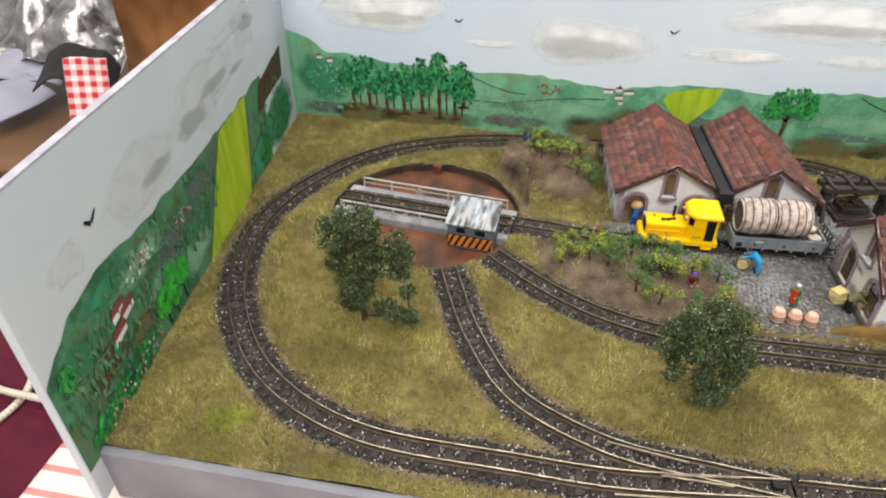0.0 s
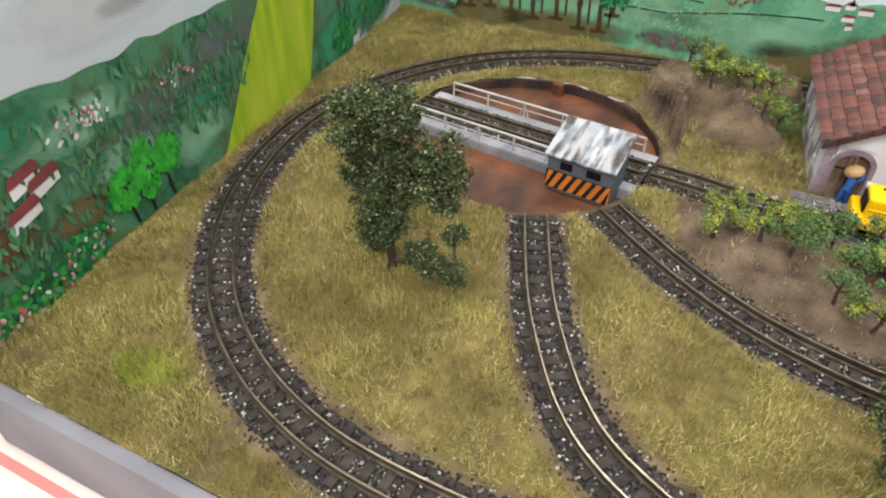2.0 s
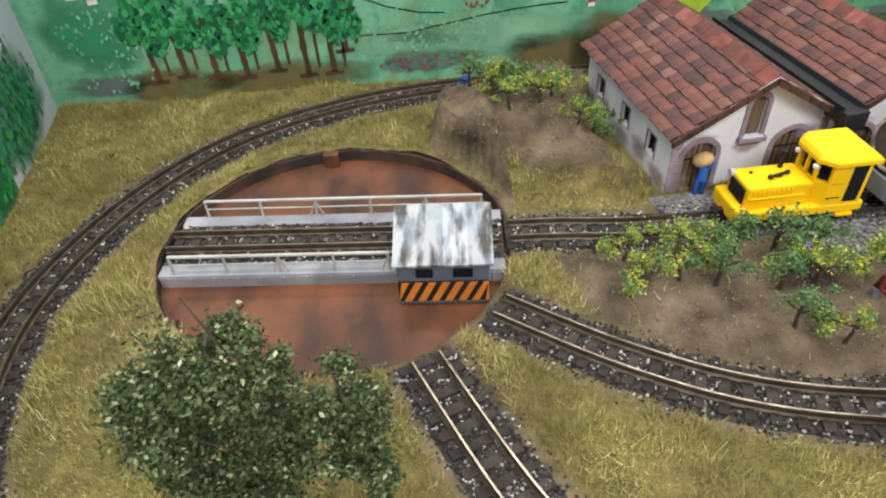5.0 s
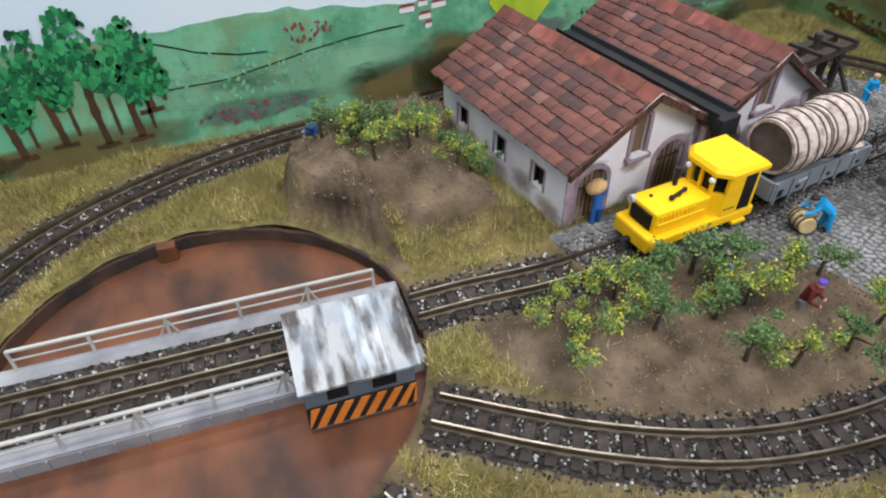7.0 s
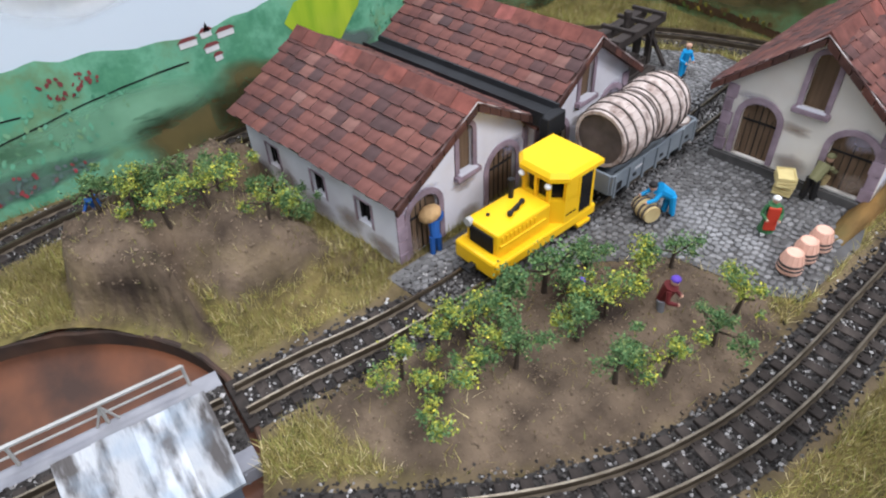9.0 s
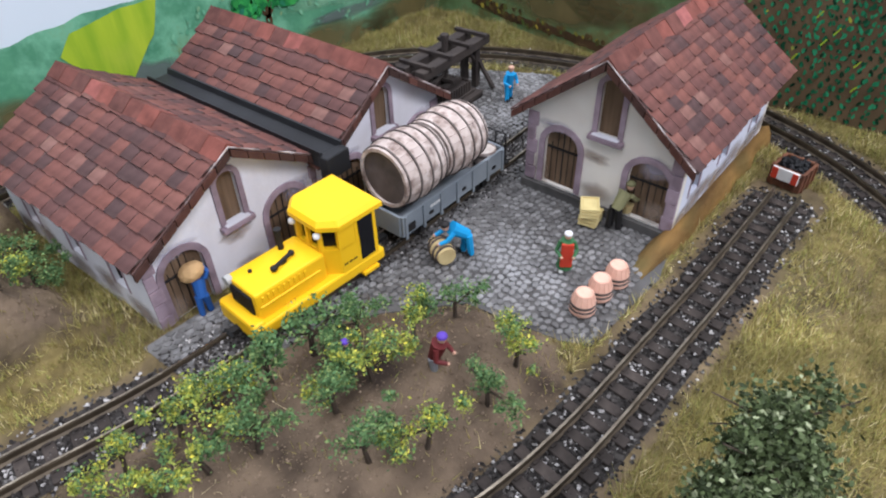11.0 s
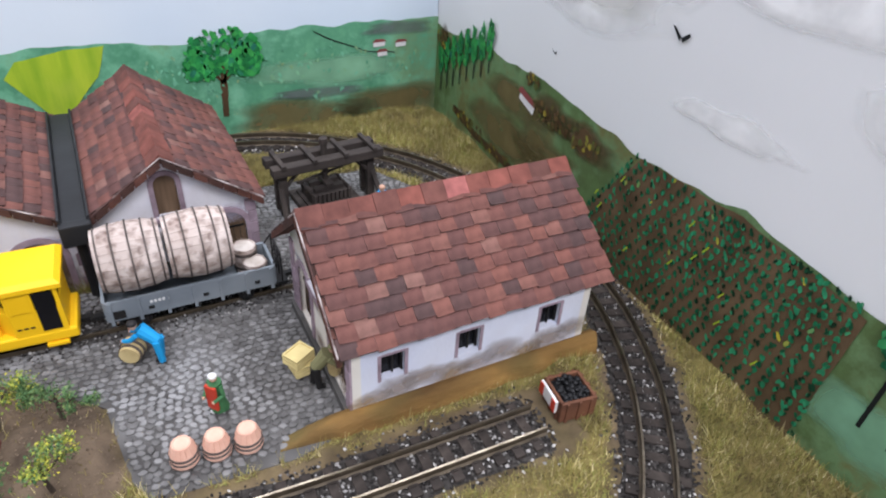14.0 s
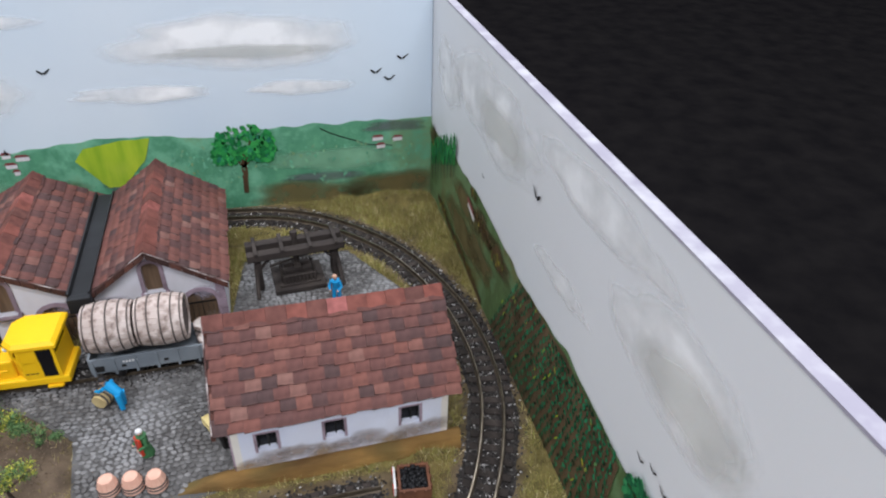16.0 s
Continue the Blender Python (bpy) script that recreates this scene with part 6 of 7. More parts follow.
def big_barrel(x, length, name_label):
    b0 = thing("wine_barrel", 4.192 + x * math.cos(math.radians(3.2)), -1.612 + x * math.sin(math.radians(3.2)), 0.286, 3.2, name_label, "barrel", "barrels on the wagon")
    n = 26
    R = 0.128
    prof = [(-0.5, 0.88), (-0.3, 0.955), (0.0, 1.0), (0.3, 0.955), (0.5, 0.88)]
    rng = random.Random(int(x * 100))
    for k in range(n):
        a0, a1 = 2 * math.pi * (k + 0.015) / n, 2 * math.pi * (k + 0.985) / n
        j = rng.uniform(0, 0.0015)
        bm = bmesh.new()
        rows = []
        for u, q in prof:
            ro, ri = R * q + j, R * q - 0.012
            rows.append([bm.verts.new((u * length, r * math.cos(a), r * math.sin(a))) for r, a in ((ro, a0), (ro, a1), (ri, a1), (ri, a0))])
        for p, q in zip(rows, rows[1:]):
            for i in range(4):
                bm.faces.new((p[i], p[(i + 1) % 4], q[(i + 1) % 4], q[i]))
        bm.faces.new(rows[0])
        bm.faces.new(rows[-1][::-1])
        bmesh.ops.recalc_face_normals(bm, faces=bm.faces)
        part("stave", bm, M_STAVE, b0)
    for u in (-0.44, -0.22, 0.03, 0.26, 0.44):
        q = 1 - 0.5 * u * u
        bm = bmesh.new()
        m = Matrix.Rotation(math.radians(90), 4, "Y")
        c = u * length
        lathe(bm, [(R * q - 0.004, c - 0.0032), (R * q + 0.004, c - 0.0032), (R * q + 0.004, c + 0.0032), (R * q - 0.004, c + 0.0032)], m, 32)
        part("hoop", bm, M_HOOP, b0, "thin dark barrel hoop")
    for s in (-1, 1):
        bm = bmesh.new()
        rod(bm, (s * (length / 2 - 0.022), 0, 0), (s * (length / 2 - 0.012), 0, 0), R * 0.84, seg=28)
        e = part("barrel_end", bm, M_LIDWOOD, b0, "grey wooden barrel end")
        for k in range(-4, 5):
            bm = bmesh.new()
            hh = math.sqrt(max(0.0, (R * 0.8) ** 2 - (k * 0.024) ** 2))
            box(bm, s * (length / 2 - 0.0115), k * 0.024, -hh, 0.002, 0.0025, 2 * hh)
            part("board_joint", bm, M_HOOP, e)
    return b0


big_barrel(-0.182, 0.222, "large weathered wooden wine barrel lying on the wagon")
big_barrel(0.052, 0.222, "large weathered wooden wine barrel lying on the wagon")


def small_tub(name, x, y, z, r, h, label, body_m, lid_m, hoop_m, group):
    t = thing(name, x, y, z, random.Random(int(x * 99)).uniform(0, 90), label, "tub", group)
    bm = bmesh.new()
    lathe(bm, [(r * 0.88, 0), (r, h * 0.5), (r * 0.97, h), (r * 0.86, h), (r * 0.86, h - 0.006)], None, 22)
    part("body", bm, body_m, t)
    for u in (0.25, 0.8):
        bm = bmesh.new()
        q = r * (0.88 + 0.24 * u if u < 0.5 else 1.0)
        lathe(bm, [(q - 0.003, h * u - 0.006), (q + 0.003, h * u - 0.006), (q + 0.003, h * u + 0.006), (q - 0.003, h * u + 0.006)], None, 22)
        part("hoop", bm, hoop_m, t)
    bm = bmesh.new()
    lathe(bm, [(r * 0.86, h - 0.010), (r * 0.86, h - 0.003), (0.01, h - 0.002)], None, 22)
    part("lid", bm, lid_m, t, "pale wooden lid")


small_tub("small_barrel", 4.41, -1.565, 0.087, 0.046, 0.115, "small pale barrel standing on the wagon", M_STAVE, M_PALELID, M_HOOP, "barrels on the wagon")
small_tub("small_barrel", 4.435, -1.64, 0.087, 0.046, 0.085, "small pale barrel standing on the wagon", M_STAVE, M_PALELID, M_HOOP, "barrels on the wagon")

# three pink tubs in a row at the yard's edge
for x, y in ((4.082, -2.362), (4.178, -2.365), (4.272, -2.372)):
    t = thing("wooden_tub", x, y, 0.004, 0, "pink-brown wooden tub standing upside down on cobbles", "tub", "tubs in the yard")
    bm = bmesh.new()
    lathe(bm, [(0.043, 0), (0.045, 0.012), (0.043, 0.016), (0.041, 0.028), (0.041, 0.032), (0.040, 0.040), (0.029, 0.076), (0.026, 0.078), (0.023, 0.075)], None, 24)
    part("body", bm, M_PINK, t)
    for z, r in ((0.018, 0.0425), (0.034, 0.0410)):
        bm = bmesh.new()
        lathe(bm, [(r - 0.004, z - 0.004), (r + 0.002, z - 0.004), (r + 0.002, z + 0.004), (r - 0.004, z + 0.004)], None, 24)
        part("hoop", bm, M_HOOP, t, "dark hoop")
    for k in range(14):
        a = 2 * math.pi * k / 14
        bm = bmesh.new()
        rod(bm, (0.0405 * math.cos(a), 0.0405 * math.sin(a), 0.040), (0.0295 * math.cos(a), 0.0295 * math.sin(a), 0.075), 0.0018, seg=4)
        part("stave_edge", bm, M_PINK, t)

# rolling keg
t = thing("keg", 3.965, -1.838, 0.042, 68, "small pale wooden keg lying on the cobbles", "keg")
bm = bmesh.new()
mm = Matrix.Rotation(math.radians(90), 4, "Y")
lathe(bm, [(0.026, -0.048), (0.034, -0.048), (0.043, 0), (0.034, 0.048), (0.026, 0.048), (0.026, 0.042)], mm, 20)
part("body", bm, M_KEG, t)
for u in (-0.034, -0.014, 0.014, 0.034):
    bm = bmesh.new()
    r = 0.043 - 0.004 * (u / 0.03) ** 2
    lathe(bm, [(r - 0.003, u - 0.004), (r + 0.002, u - 0.004), (r + 0.002, u + 0.004), (r - 0.003, u + 0.004)], mm, 20)
    part("hoop", bm, M_HOOP, t)

# crates by the cream house
for x, y, z, sx, sy, sz, r in ((4.505, -2.115, 0.004, 0.085, 0.07, 0.045, 12), (4.492, -2.112, 0.050, 0.088, 0.07, 0.045, 34)):
    t = thing("wooden_crate", x, y, z, r, "pale yellow wooden crate stacked by the house wall", "crate", "crates")
    for k in range(3):
        for s in (-1, 1):
            bm = bmesh.new()
            box(bm, 0, s * (sy / 2 - 0.003), 0.002 + k * sz / 3, sx, 0.006, sz / 3 - 0.004)
            part("slat", bm, M_CRATE, t)
            bm = bmesh.new()
            box(bm, s * (sx / 2 - 0.003), 0, 0.002 + k * sz / 3, 0.006, sy - 0.012, sz / 3 - 0.004)
            part("slat", bm, M_CRATE, t)
    bm = bmesh.new()
    box(bm, 0, 0, 0.0, sx - 0.012, sy - 0.012, sz - 0.004, bevel=0.004)
    part("filling", bm, M_CRATE, t)

# ---- wine press ----
PR_ = thing("wine_press", 4.885, -1.0, 0.0, 8.0, "dark wooden wine press in the back yard", "wine press")


def ppart(name, fn, parent=None, label=""):
    bm = bmesh.new()
    fn(bm)
    return part(name, bm, M_PRESS, parent or PR_, label)


for s in (-1, 1):
    ps = ppart("post", lambda b: (box(b, s * 0.225, -0.035, 0, 0.04, 0.03, 0.235, bevel=0.003), box(b, s * 0.225, 0.035, 0, 0.04, 0.03, 0.235, bevel=0.003)))
    ppart("brace", lambda b: (rod(b, (s * 0.22, -0.035, 0.14), (s * 0.14, -0.035, 0.225), 0.011, seg=6), rod(b, (s * 0.22, 0.035, 0.14), (s * 0.14, 0.035, 0.225), 0.011, seg=6), rod(b, (s * 0.235, -0.03, 0.16), (s * 0.25, -0.13, 0.0), 0.014, seg=6)), ps)
for y in (-0.055, 0.055):
    bmx = ppart("beam", lambda b: box(b, 0, y, 0.225, 0.56, 0.055, 0.045, bevel=0.004))
for x in (-0.23, -0.08, 0.08, 0.23):
    ppart("cross_bar", lambda b: box(b, x, 0, 0.27, 0.022, 0.19, 0.018, bevel=0.002))
ppart("screw", lambda b: (rod(b, (0, 0, 0.10), (0, 0, 0.33), 0.016, seg=10), rod(b, (0, 0, 0.32), (0, 0, 0.345), 0.022, seg=8)))
ppart("handle", lambda b: rod(b, (-0.16, -0.05, 0.165), (0.2, 0.05, 0.165), 0.008, seg=6))
bed = ppart("press_bed", lambda b: (box(b, 0, 0, 0, 0.30, 0.26, 0.03, bevel=0.003), box(b, 0, 0, 0.03, 0.24, 0.20, 0.012)))
for k in range(9):
    for s in (-1, 1):
        ppart("basket_slat", lambda b: box(b, -0.088 + 0.022 * k, s * 0.085, 0.04, 0.013, 0.012, 0.055), bed)
for k in range(7):
    for s in (-1, 1):
        ppart("basket_slat", lambda b: box(b, s * 0.096, -0.066 + 0.022 * k, 0.04, 0.012, 0.013, 0.055), bed)
ppart("press_block", lambda b: (box(b, 0, 0, 0.04, 0.17, 0.15, 0.045), box(b, 0, -0.035, 0.085, 0.15, 0.03, 0.025, bevel=0.003), box(b, 0, 0.035, 0.085, 0.15, 0.03, 0.025, bevel=0.003), box(b, 0, 0, 0.11, 0.04, 0.12, 0.02, bevel=0.003)))

# ---- buffer stop: a coal box with a red and white board ----
BS = thing("buffer_stop", 5.33, -2.565, -0.03, -4, "rusty coal-filled buffer stop box with a red and white board", "buffer stop")
for x, y, sx, sy in ((-0.062, 0, 0.012, 0.13), (0.062, 0, 0.012, 0.13), (0, -0.062, 0.136, 0.012), (0, 0.062, 0.136, 0.012)):
    bm = bmesh.new()
    box(bm, x, y, 0, sx, sy, 0.088, bevel=0.003)
    for q in (-0.045, 0.0, 0.045):
        box(bm, x + (q if sx > sy else math.copysign(0.008, x)), y + (q if sy > sx else math.copysign(0.008, y)), 0, 0.008, 0.008, 0.086)
    part("side", bm, M_RUSTBOX, BS)
bm = bmesh.new()
rr = random.Random(2)
for k in range(110):
    ball(bm, rr.uniform(-0.049, 0.049), rr.uniform(-0.049, 0.049), 0.066 + rr.uniform(0, 0.026), rr.uniform(0.007, 0.013), mi=0)
box(bm, 0, 0, 0.01, 0.112, 0.112, 0.062)
part("coal", bm, M_COAL, BS, "heap of black coal")
bm = bmesh.new()
box(bm, -0.082, 0, 0.042, 0.010, 0.11, 0.052, bevel=0.002)
bd = part("board", bm, M_FWHITE, BS, "white buffer board")
for y in (-0.041, 0.041):
    bm = bmesh.new()
    box(bm, -0.0885, y, 0.044, 0.003, 0.024, 0.048)
    part("red_field", bm, M_FRED, bd, "red end of the board")


# ---- painted miniature figures, one plain shape each ----
def figure(name, x, y, z, turn, label, mats, bend=0.0, carry=None, skirt=False, hat=None, s=1.0):
    """mats: legs, torso, flesh, extra. bend: how far the trunk leans forward (to -y)."""
    bm = bmesh.new()
    k = s
    hip = 0.088 * k
    for q in (-1, 1):
        rod(bm, (q * 0.016 * k, 0.010 * q, 0), (q * 0.013 * k, 0, hip), 0.012 * k, 0.015 * k, 8, 0)
        box(bm, q * 0.016 * k, 0.010 * q - 0.006, 0, 0.016 * k, 0.03 * k, 0.008, mi=3)
    if skirt:
        rod(bm, (0, 0, 0.012), (0, 0, hip), 0.036 * k, 0.02 * k, 10, 0)
    sh = Vector((0, -math.sin(bend) * 0.07 * k, hip + math.cos(bend) * 0.07 * k))
    rod(bm, (0, 0, hip - 0.006), sh, 0.021 * k, 0.027 * k, 10, 1)
    hd = sh + Vector((0, -math.sin(bend * 1.1) * 0.026 * k, math.cos(bend * 1.1) * 0.026 * k))
    ball(bm, *hd, 0.0155 * k, None, 0.019 * k, 2, 2)
    if hat is not None:
        ball(bm, hd.x, hd.y - 0.001, hd.z + 0.009 * k, 0.018 * k, None, 0.012 * k, hat, 2)
    for q in (-1, 1):
        a = sh + Vector((q * 0.027 * k, 0, -0.006))
        if carry == "up":
            e, w = a + Vector((q * 0.012, -0.008, 0.02)), a + Vector((0, -0.018, 0.045))
        elif bend > 0.4:
            e, w = a + Vector((q * 0.004, -0.025, -0.025)), a + Vector((0, -0.055, -0.035))
        else:
            e, w = a + Vector((q * 0.012, -0.004, -0.035)), a + Vector((q * -0.002, -0.035, -0.045))
        rod(bm, a, e, 0.0095 * k, 0.0085 * k, 7, 1)
        rod(bm, e, w, 0.0085 * k, 0.007 * k, 7, 1)
        ball(bm, *w, 0.008 * k, mi=2)
    if carry == "up":
        m = Matrix.Translation(sh + Vector((0.012, -0.004, 0.028))) @ Matrix.Rotation(0.5, 4, "Y") @ Matrix.Diagonal((0.047, 0.036, 0.034, 1))
        r = bmesh.ops.create_icosphere(bm, subdivisions=2, radius=1, matrix=m)
        for f in faces_of(r["verts"]):
            f.material_index = 4
    if carry == "basket":
        rod(bm, (0.0, -0.065, 0.045), (0.0, -0.065, 0.08), 0.02, 0.026, 10, 4)
    if carry == "apron":
        box(bm, 0, -0.026, 0.03, 0.042, 0.012, 0.10, mi=4, bevel=0.003)
    ob = part(name, bm, mats, None, label, smooth=False)
    ob["category"] = "figure"
    ob.matrix_basis = pose(x * D, y * D, z * D, 0, 0, turn)
    return ob


figure("worker_figure", 3.245, -1.43, -0.01, 150, "miniature worker in blue carrying a tan sack", (M_FBLUE, M_FBLUE, M_SKIN, M_BLACK, M_FSACK), 0.45, "up", s=0.86)
figure("worker_figure", 4.05, -1.885, 0.004, -120, "miniature worker in bright blue bending over a keg", (M_FCYAN, M_FCYAN, M_SKIN, M_BLACK, M_FSACK), 1.0, hat=3)
figure("woman_figure", 4.21, -2.20, 0.004, -50, "miniature woman in green dress with red apron", (M_FGREEN, M_FGREEN, M_SKIN, M_FWHITE, M_FRED), 0.1, "apron", True, 3, s=0.84)
figure("worker_figure", 4.53, -2.20, 0.004, 80, "miniature worker in olive shirt carrying a basket", (M_BLACK, M_FOLIVE, M_SKIN, M_BLACK, M_KEG), 0.7, "basket", hat=1)
figure("picker_figure", 3.56, -2.19, 0.005, 20, "miniature grape picker in maroon with violet cap", (M_FGREY, M_FMAROON, M_SKIN, M_FPURPLE, M_FSACK), 0.3, hat=3, s=0.92)
figure("picker_figure", 3.36, -2.0, 0.005, 100, "miniature grape picker with violet cap among vines", (M_FGREY, M_FGREEN, M_SKIN, M_FPURPLE, M_FSACK), 0.5, hat=3, s=0.72)
figure("picker_figure", 2.36, -0.43, ground_z(2.36, -0.43), -60, "miniature picker in dark blue beside the upper vines", (M_FBLUE, M_FBLUE, M_SKIN, M_BLACK, M_FSACK), 0.3, hat=3, s=0.85)
figure("worker_figure", 5.10, -1.235, 0.004, -20, "miniature worker in bright blue by the wine press", (M_FCYAN, M_FCYAN, M_SKIN, M_BLACK, M_FSACK), 0.15, hat=2, s=0.9)


# ---- plants ----
def leaf_mesh(bm, spots, count, size, rng, mi_pick=None, loose=False):
    for k in range(count):
        x, y, z, r = rng.choice(spots)
        while True:
            u = Vector((rng.uniform(-1, 1), rng.uniform(-1, 1), rng.uniform(-1, 1)))
            if u.length < 1:
                break
        u = u.normalized() * (u.length ** 0.5)
        c = Vector((x, y, z)) + (Vector((rng.gauss(0, 0.52), rng.gauss(0, 0.52), rng.gauss(0, 0.48))) if loose else u * rng.uniform(0.75, 1.1)) * r
        q = size * rng.uniform(0.6, 1.4)
        a = Vector((rng.gauss(0, 1), rng.gauss(0, 1), rng.gauss(0, 0.6))).normalized()
        b = a.cross(Vector((rng.gauss(0, 1), rng.gauss(0, 1), rng.gauss(0, 1)))).normalized()
        f = bm.faces.new([bm.verts.new(c + a * q), bm.verts.new(c + b * q * 0.6), bm.verts.new(c - a * q), bm.verts.new(c - b * q * 0.6)])
        if mi_pick:
            f.material_index = mi_pick(c)


def make_vine(seed, yellow):
    rng = random.Random(seed)
    v = thing("grape_vine", 0, 0, 0, 0, "young grape vine with green and yellow leaves" if yellow else "young grape vine with green leaves", "vine", "vines")
    bm = bmesh.new()
    lean = rng.uniform(-0.02, 0.02)
    rod(bm, (0, 0, -0.02), (lean, 0, 0.06), 0.010, 0.007, 6)
    rod(bm, (lean, 0, 0.058), (lean * 0.5, 0, 0.12), 0.007, 0.005, 6)
    for s in (-1, 1):
        rod(bm, (lean, 0, 0.06 + rng.uniform(0, 0.03)), (s * 0.07, rng.uniform(-0.02, 0.02), 0.12 + rng.uniform(-0.02, 0.02)), 0.005, 0.003, 5)
    part("trunk", bm, M_BARK, v, "thin brown trunk")
    bm = bmesh.new()
    n = rng.randint(9, 13)
    spots = []
    for k in range(n):
        u = rng.uniform(-0.125, 0.125)
        spots.append((u, rng.uniform(-0.032, 0.032), 0.128 + rng.uniform(-0.04, 0.036) - abs(u) * 0.15, rng.uniform(0.018, 0.034)))
    for k in range(rng.randint(1, 3)):
        u = rng.choice((-1, 1)) * rng.uniform(0.06, 0.12)
        spots += [(u, rng.uniform(-0.03, 0.03), 0.075 + rng.uniform(-0.03, 0.02), rng.uniform(0.014, 0.022))]
    spots += [(0, 0, 0.14, 0.035)]
    leaf_mesh(bm, spots, 1350, 0.0054, rng, lambda c: 1 if yellow and noise.noise(c * 22 + Vector((seed, 0, 0))) + rng.uniform(-0.3, 0.3) > -0.15 else 0, True)
    part("foliage", bm, [M_LEAF_V, M_LEAF_Y], v, "small loose leaves")
    return v


def upright(x, y, z, turn, s):
    return Matrix.Translation((x * D, y * D, z * D)) @ Matrix.Rotation(math.radians(turn), 4, "Z") @ Matrix.Diagonal((s, s, s, 1))


YELLOW = [make_vine(k, True) for k in range(4)]
GREEN = [make_vine(k + 10, False) for k in range(4)]
# x, y, whether its leaves have turned, turn
VINES = [(2.77, -1.83, 1, 15), (2.73, -2.03, 1, 60), (2.93, -1.81, 1, 20), (3.05, -1.83, 1, -10), (2.92, -2.01, 1, 30), (3.04, -2.05, 0, -20), (3.21, -1.85, 0, 10), (3.36, -1.87, 0, -15), (3.26, -2.10, 0, 20), (3.40, -2.10, 1, 0), (3.57, -2.09, 1, 25), (3.75, -2.10, 0, -30), (3.58, -2.38, 0, 70), (3.73, -2.36, 1, 50), (3.22, -2.28, 0, 10), (3.36, -2.35, 1, -25), (3.48, -1.94, 0, 5), (3.32, -2.03, 1, 20),
         (2.34, -0.64, 0, 40), (2.50, -0.86, 1, 20), (2.64, -0.92, 1, -10), (2.79, -1.02, 1, -35), (2.90, -0.98, 0, -30), (2.64, -0.62, 0, 10), (2.80, -0.70, 1, -15), (2.42, -0.74, 1, 50), (2.92, -0.82, 0, -40), (2.53, -0.66, 0, -10), (2.72, -0.80, 0, 15)]
rng = random.Random(21)
used = [0, 0]
for x, y, turned, angle in VINES:
    kind = (GREEN, YELLOW)[turned]
    ob = kind[used[turned]] if used[turned] < 4 else copy_thing(kind[rng.randrange(4)], Matrix())
    used[turned] += 1
    s = rng.uniform(0.88, 1.04) + (0.25 if not turned and 3.15 < x < 3.4 and y > -1.9 else 0.0)
    ob.matrix_basis = upright(x, y, ground_z(x, y), angle + rng.uniform(-12, 12), s)


def tree(x, y, label, limbs, clumps, leaves, seed, size):
    rng = random.Random(seed)
    clumps = [tuple(q * size for q in c) for c in clumps]
    limbs = [[(tuple(q * size for q in p), r) for p, r in pts] for pts in limbs]
    t = thing("tree", x, y, ground_z(x, y), 0, label, "tree")
    bm = bmesh.new()
    for pts in limbs:
        for (a, ra), (b, rb) in zip(pts, pts[1:]):
            rod(bm, a, b, ra * 0.62, rb * 0.62, 8)
    for cx, cy, cz, r in clumps:
        base = min((p[0] for pts in limbs for p in pts), key=lambda q: (Vector(q) - Vector((cx, cy, cz - r))).length)
        rod(bm, base, (cx, cy, cz), 0.010, 0.003, 5)
        for k in range(5):
            rod(bm, (cx, cy, cz), (cx + rng.uniform(-1, 1) * r, cy + rng.uniform(-1, 1) * r, cz + rng.uniform(-0.6, 0.9) * r), 0.004, 0.0015, 4)
    part("trunk", bm, M_BARK, t, "dark brown trunk and limbs")
    bm = bmesh.new()
    spots = []
    for cx, cy, cz, r in clumps:
        for k in range(9):
            u = Vector((rng.gauss(0, 1), rng.gauss(0, 1), rng.gauss(0, 1))).normalized() * r * rng.uniform(0.3, 0.95)
            spots.append((cx + u.x, cy + u.y, cz + u.z * 0.8, r * rng.uniform(0.28, 0.52)))
    for pts in limbs:
        for (a, ra), (b, rb) in zip(pts, pts[1:]):
            for k in range(2):
                p = Vector(a).lerp(Vector(b), rng.random())
                if p.z > 0.16:
                    spots.append((p.x + rng.uniform(-0.03, 0.03), p.y - 0.01, p.z, rng.uniform(0.03, 0.05)))
    leaf_mesh(bm, spots, leaves, 0.0066, rng, None, True)
    part("crown", bm, M_LEAF_T, t, "dense dark green crown with gaps")


def V(x, y, z):
    return (x, y, z)


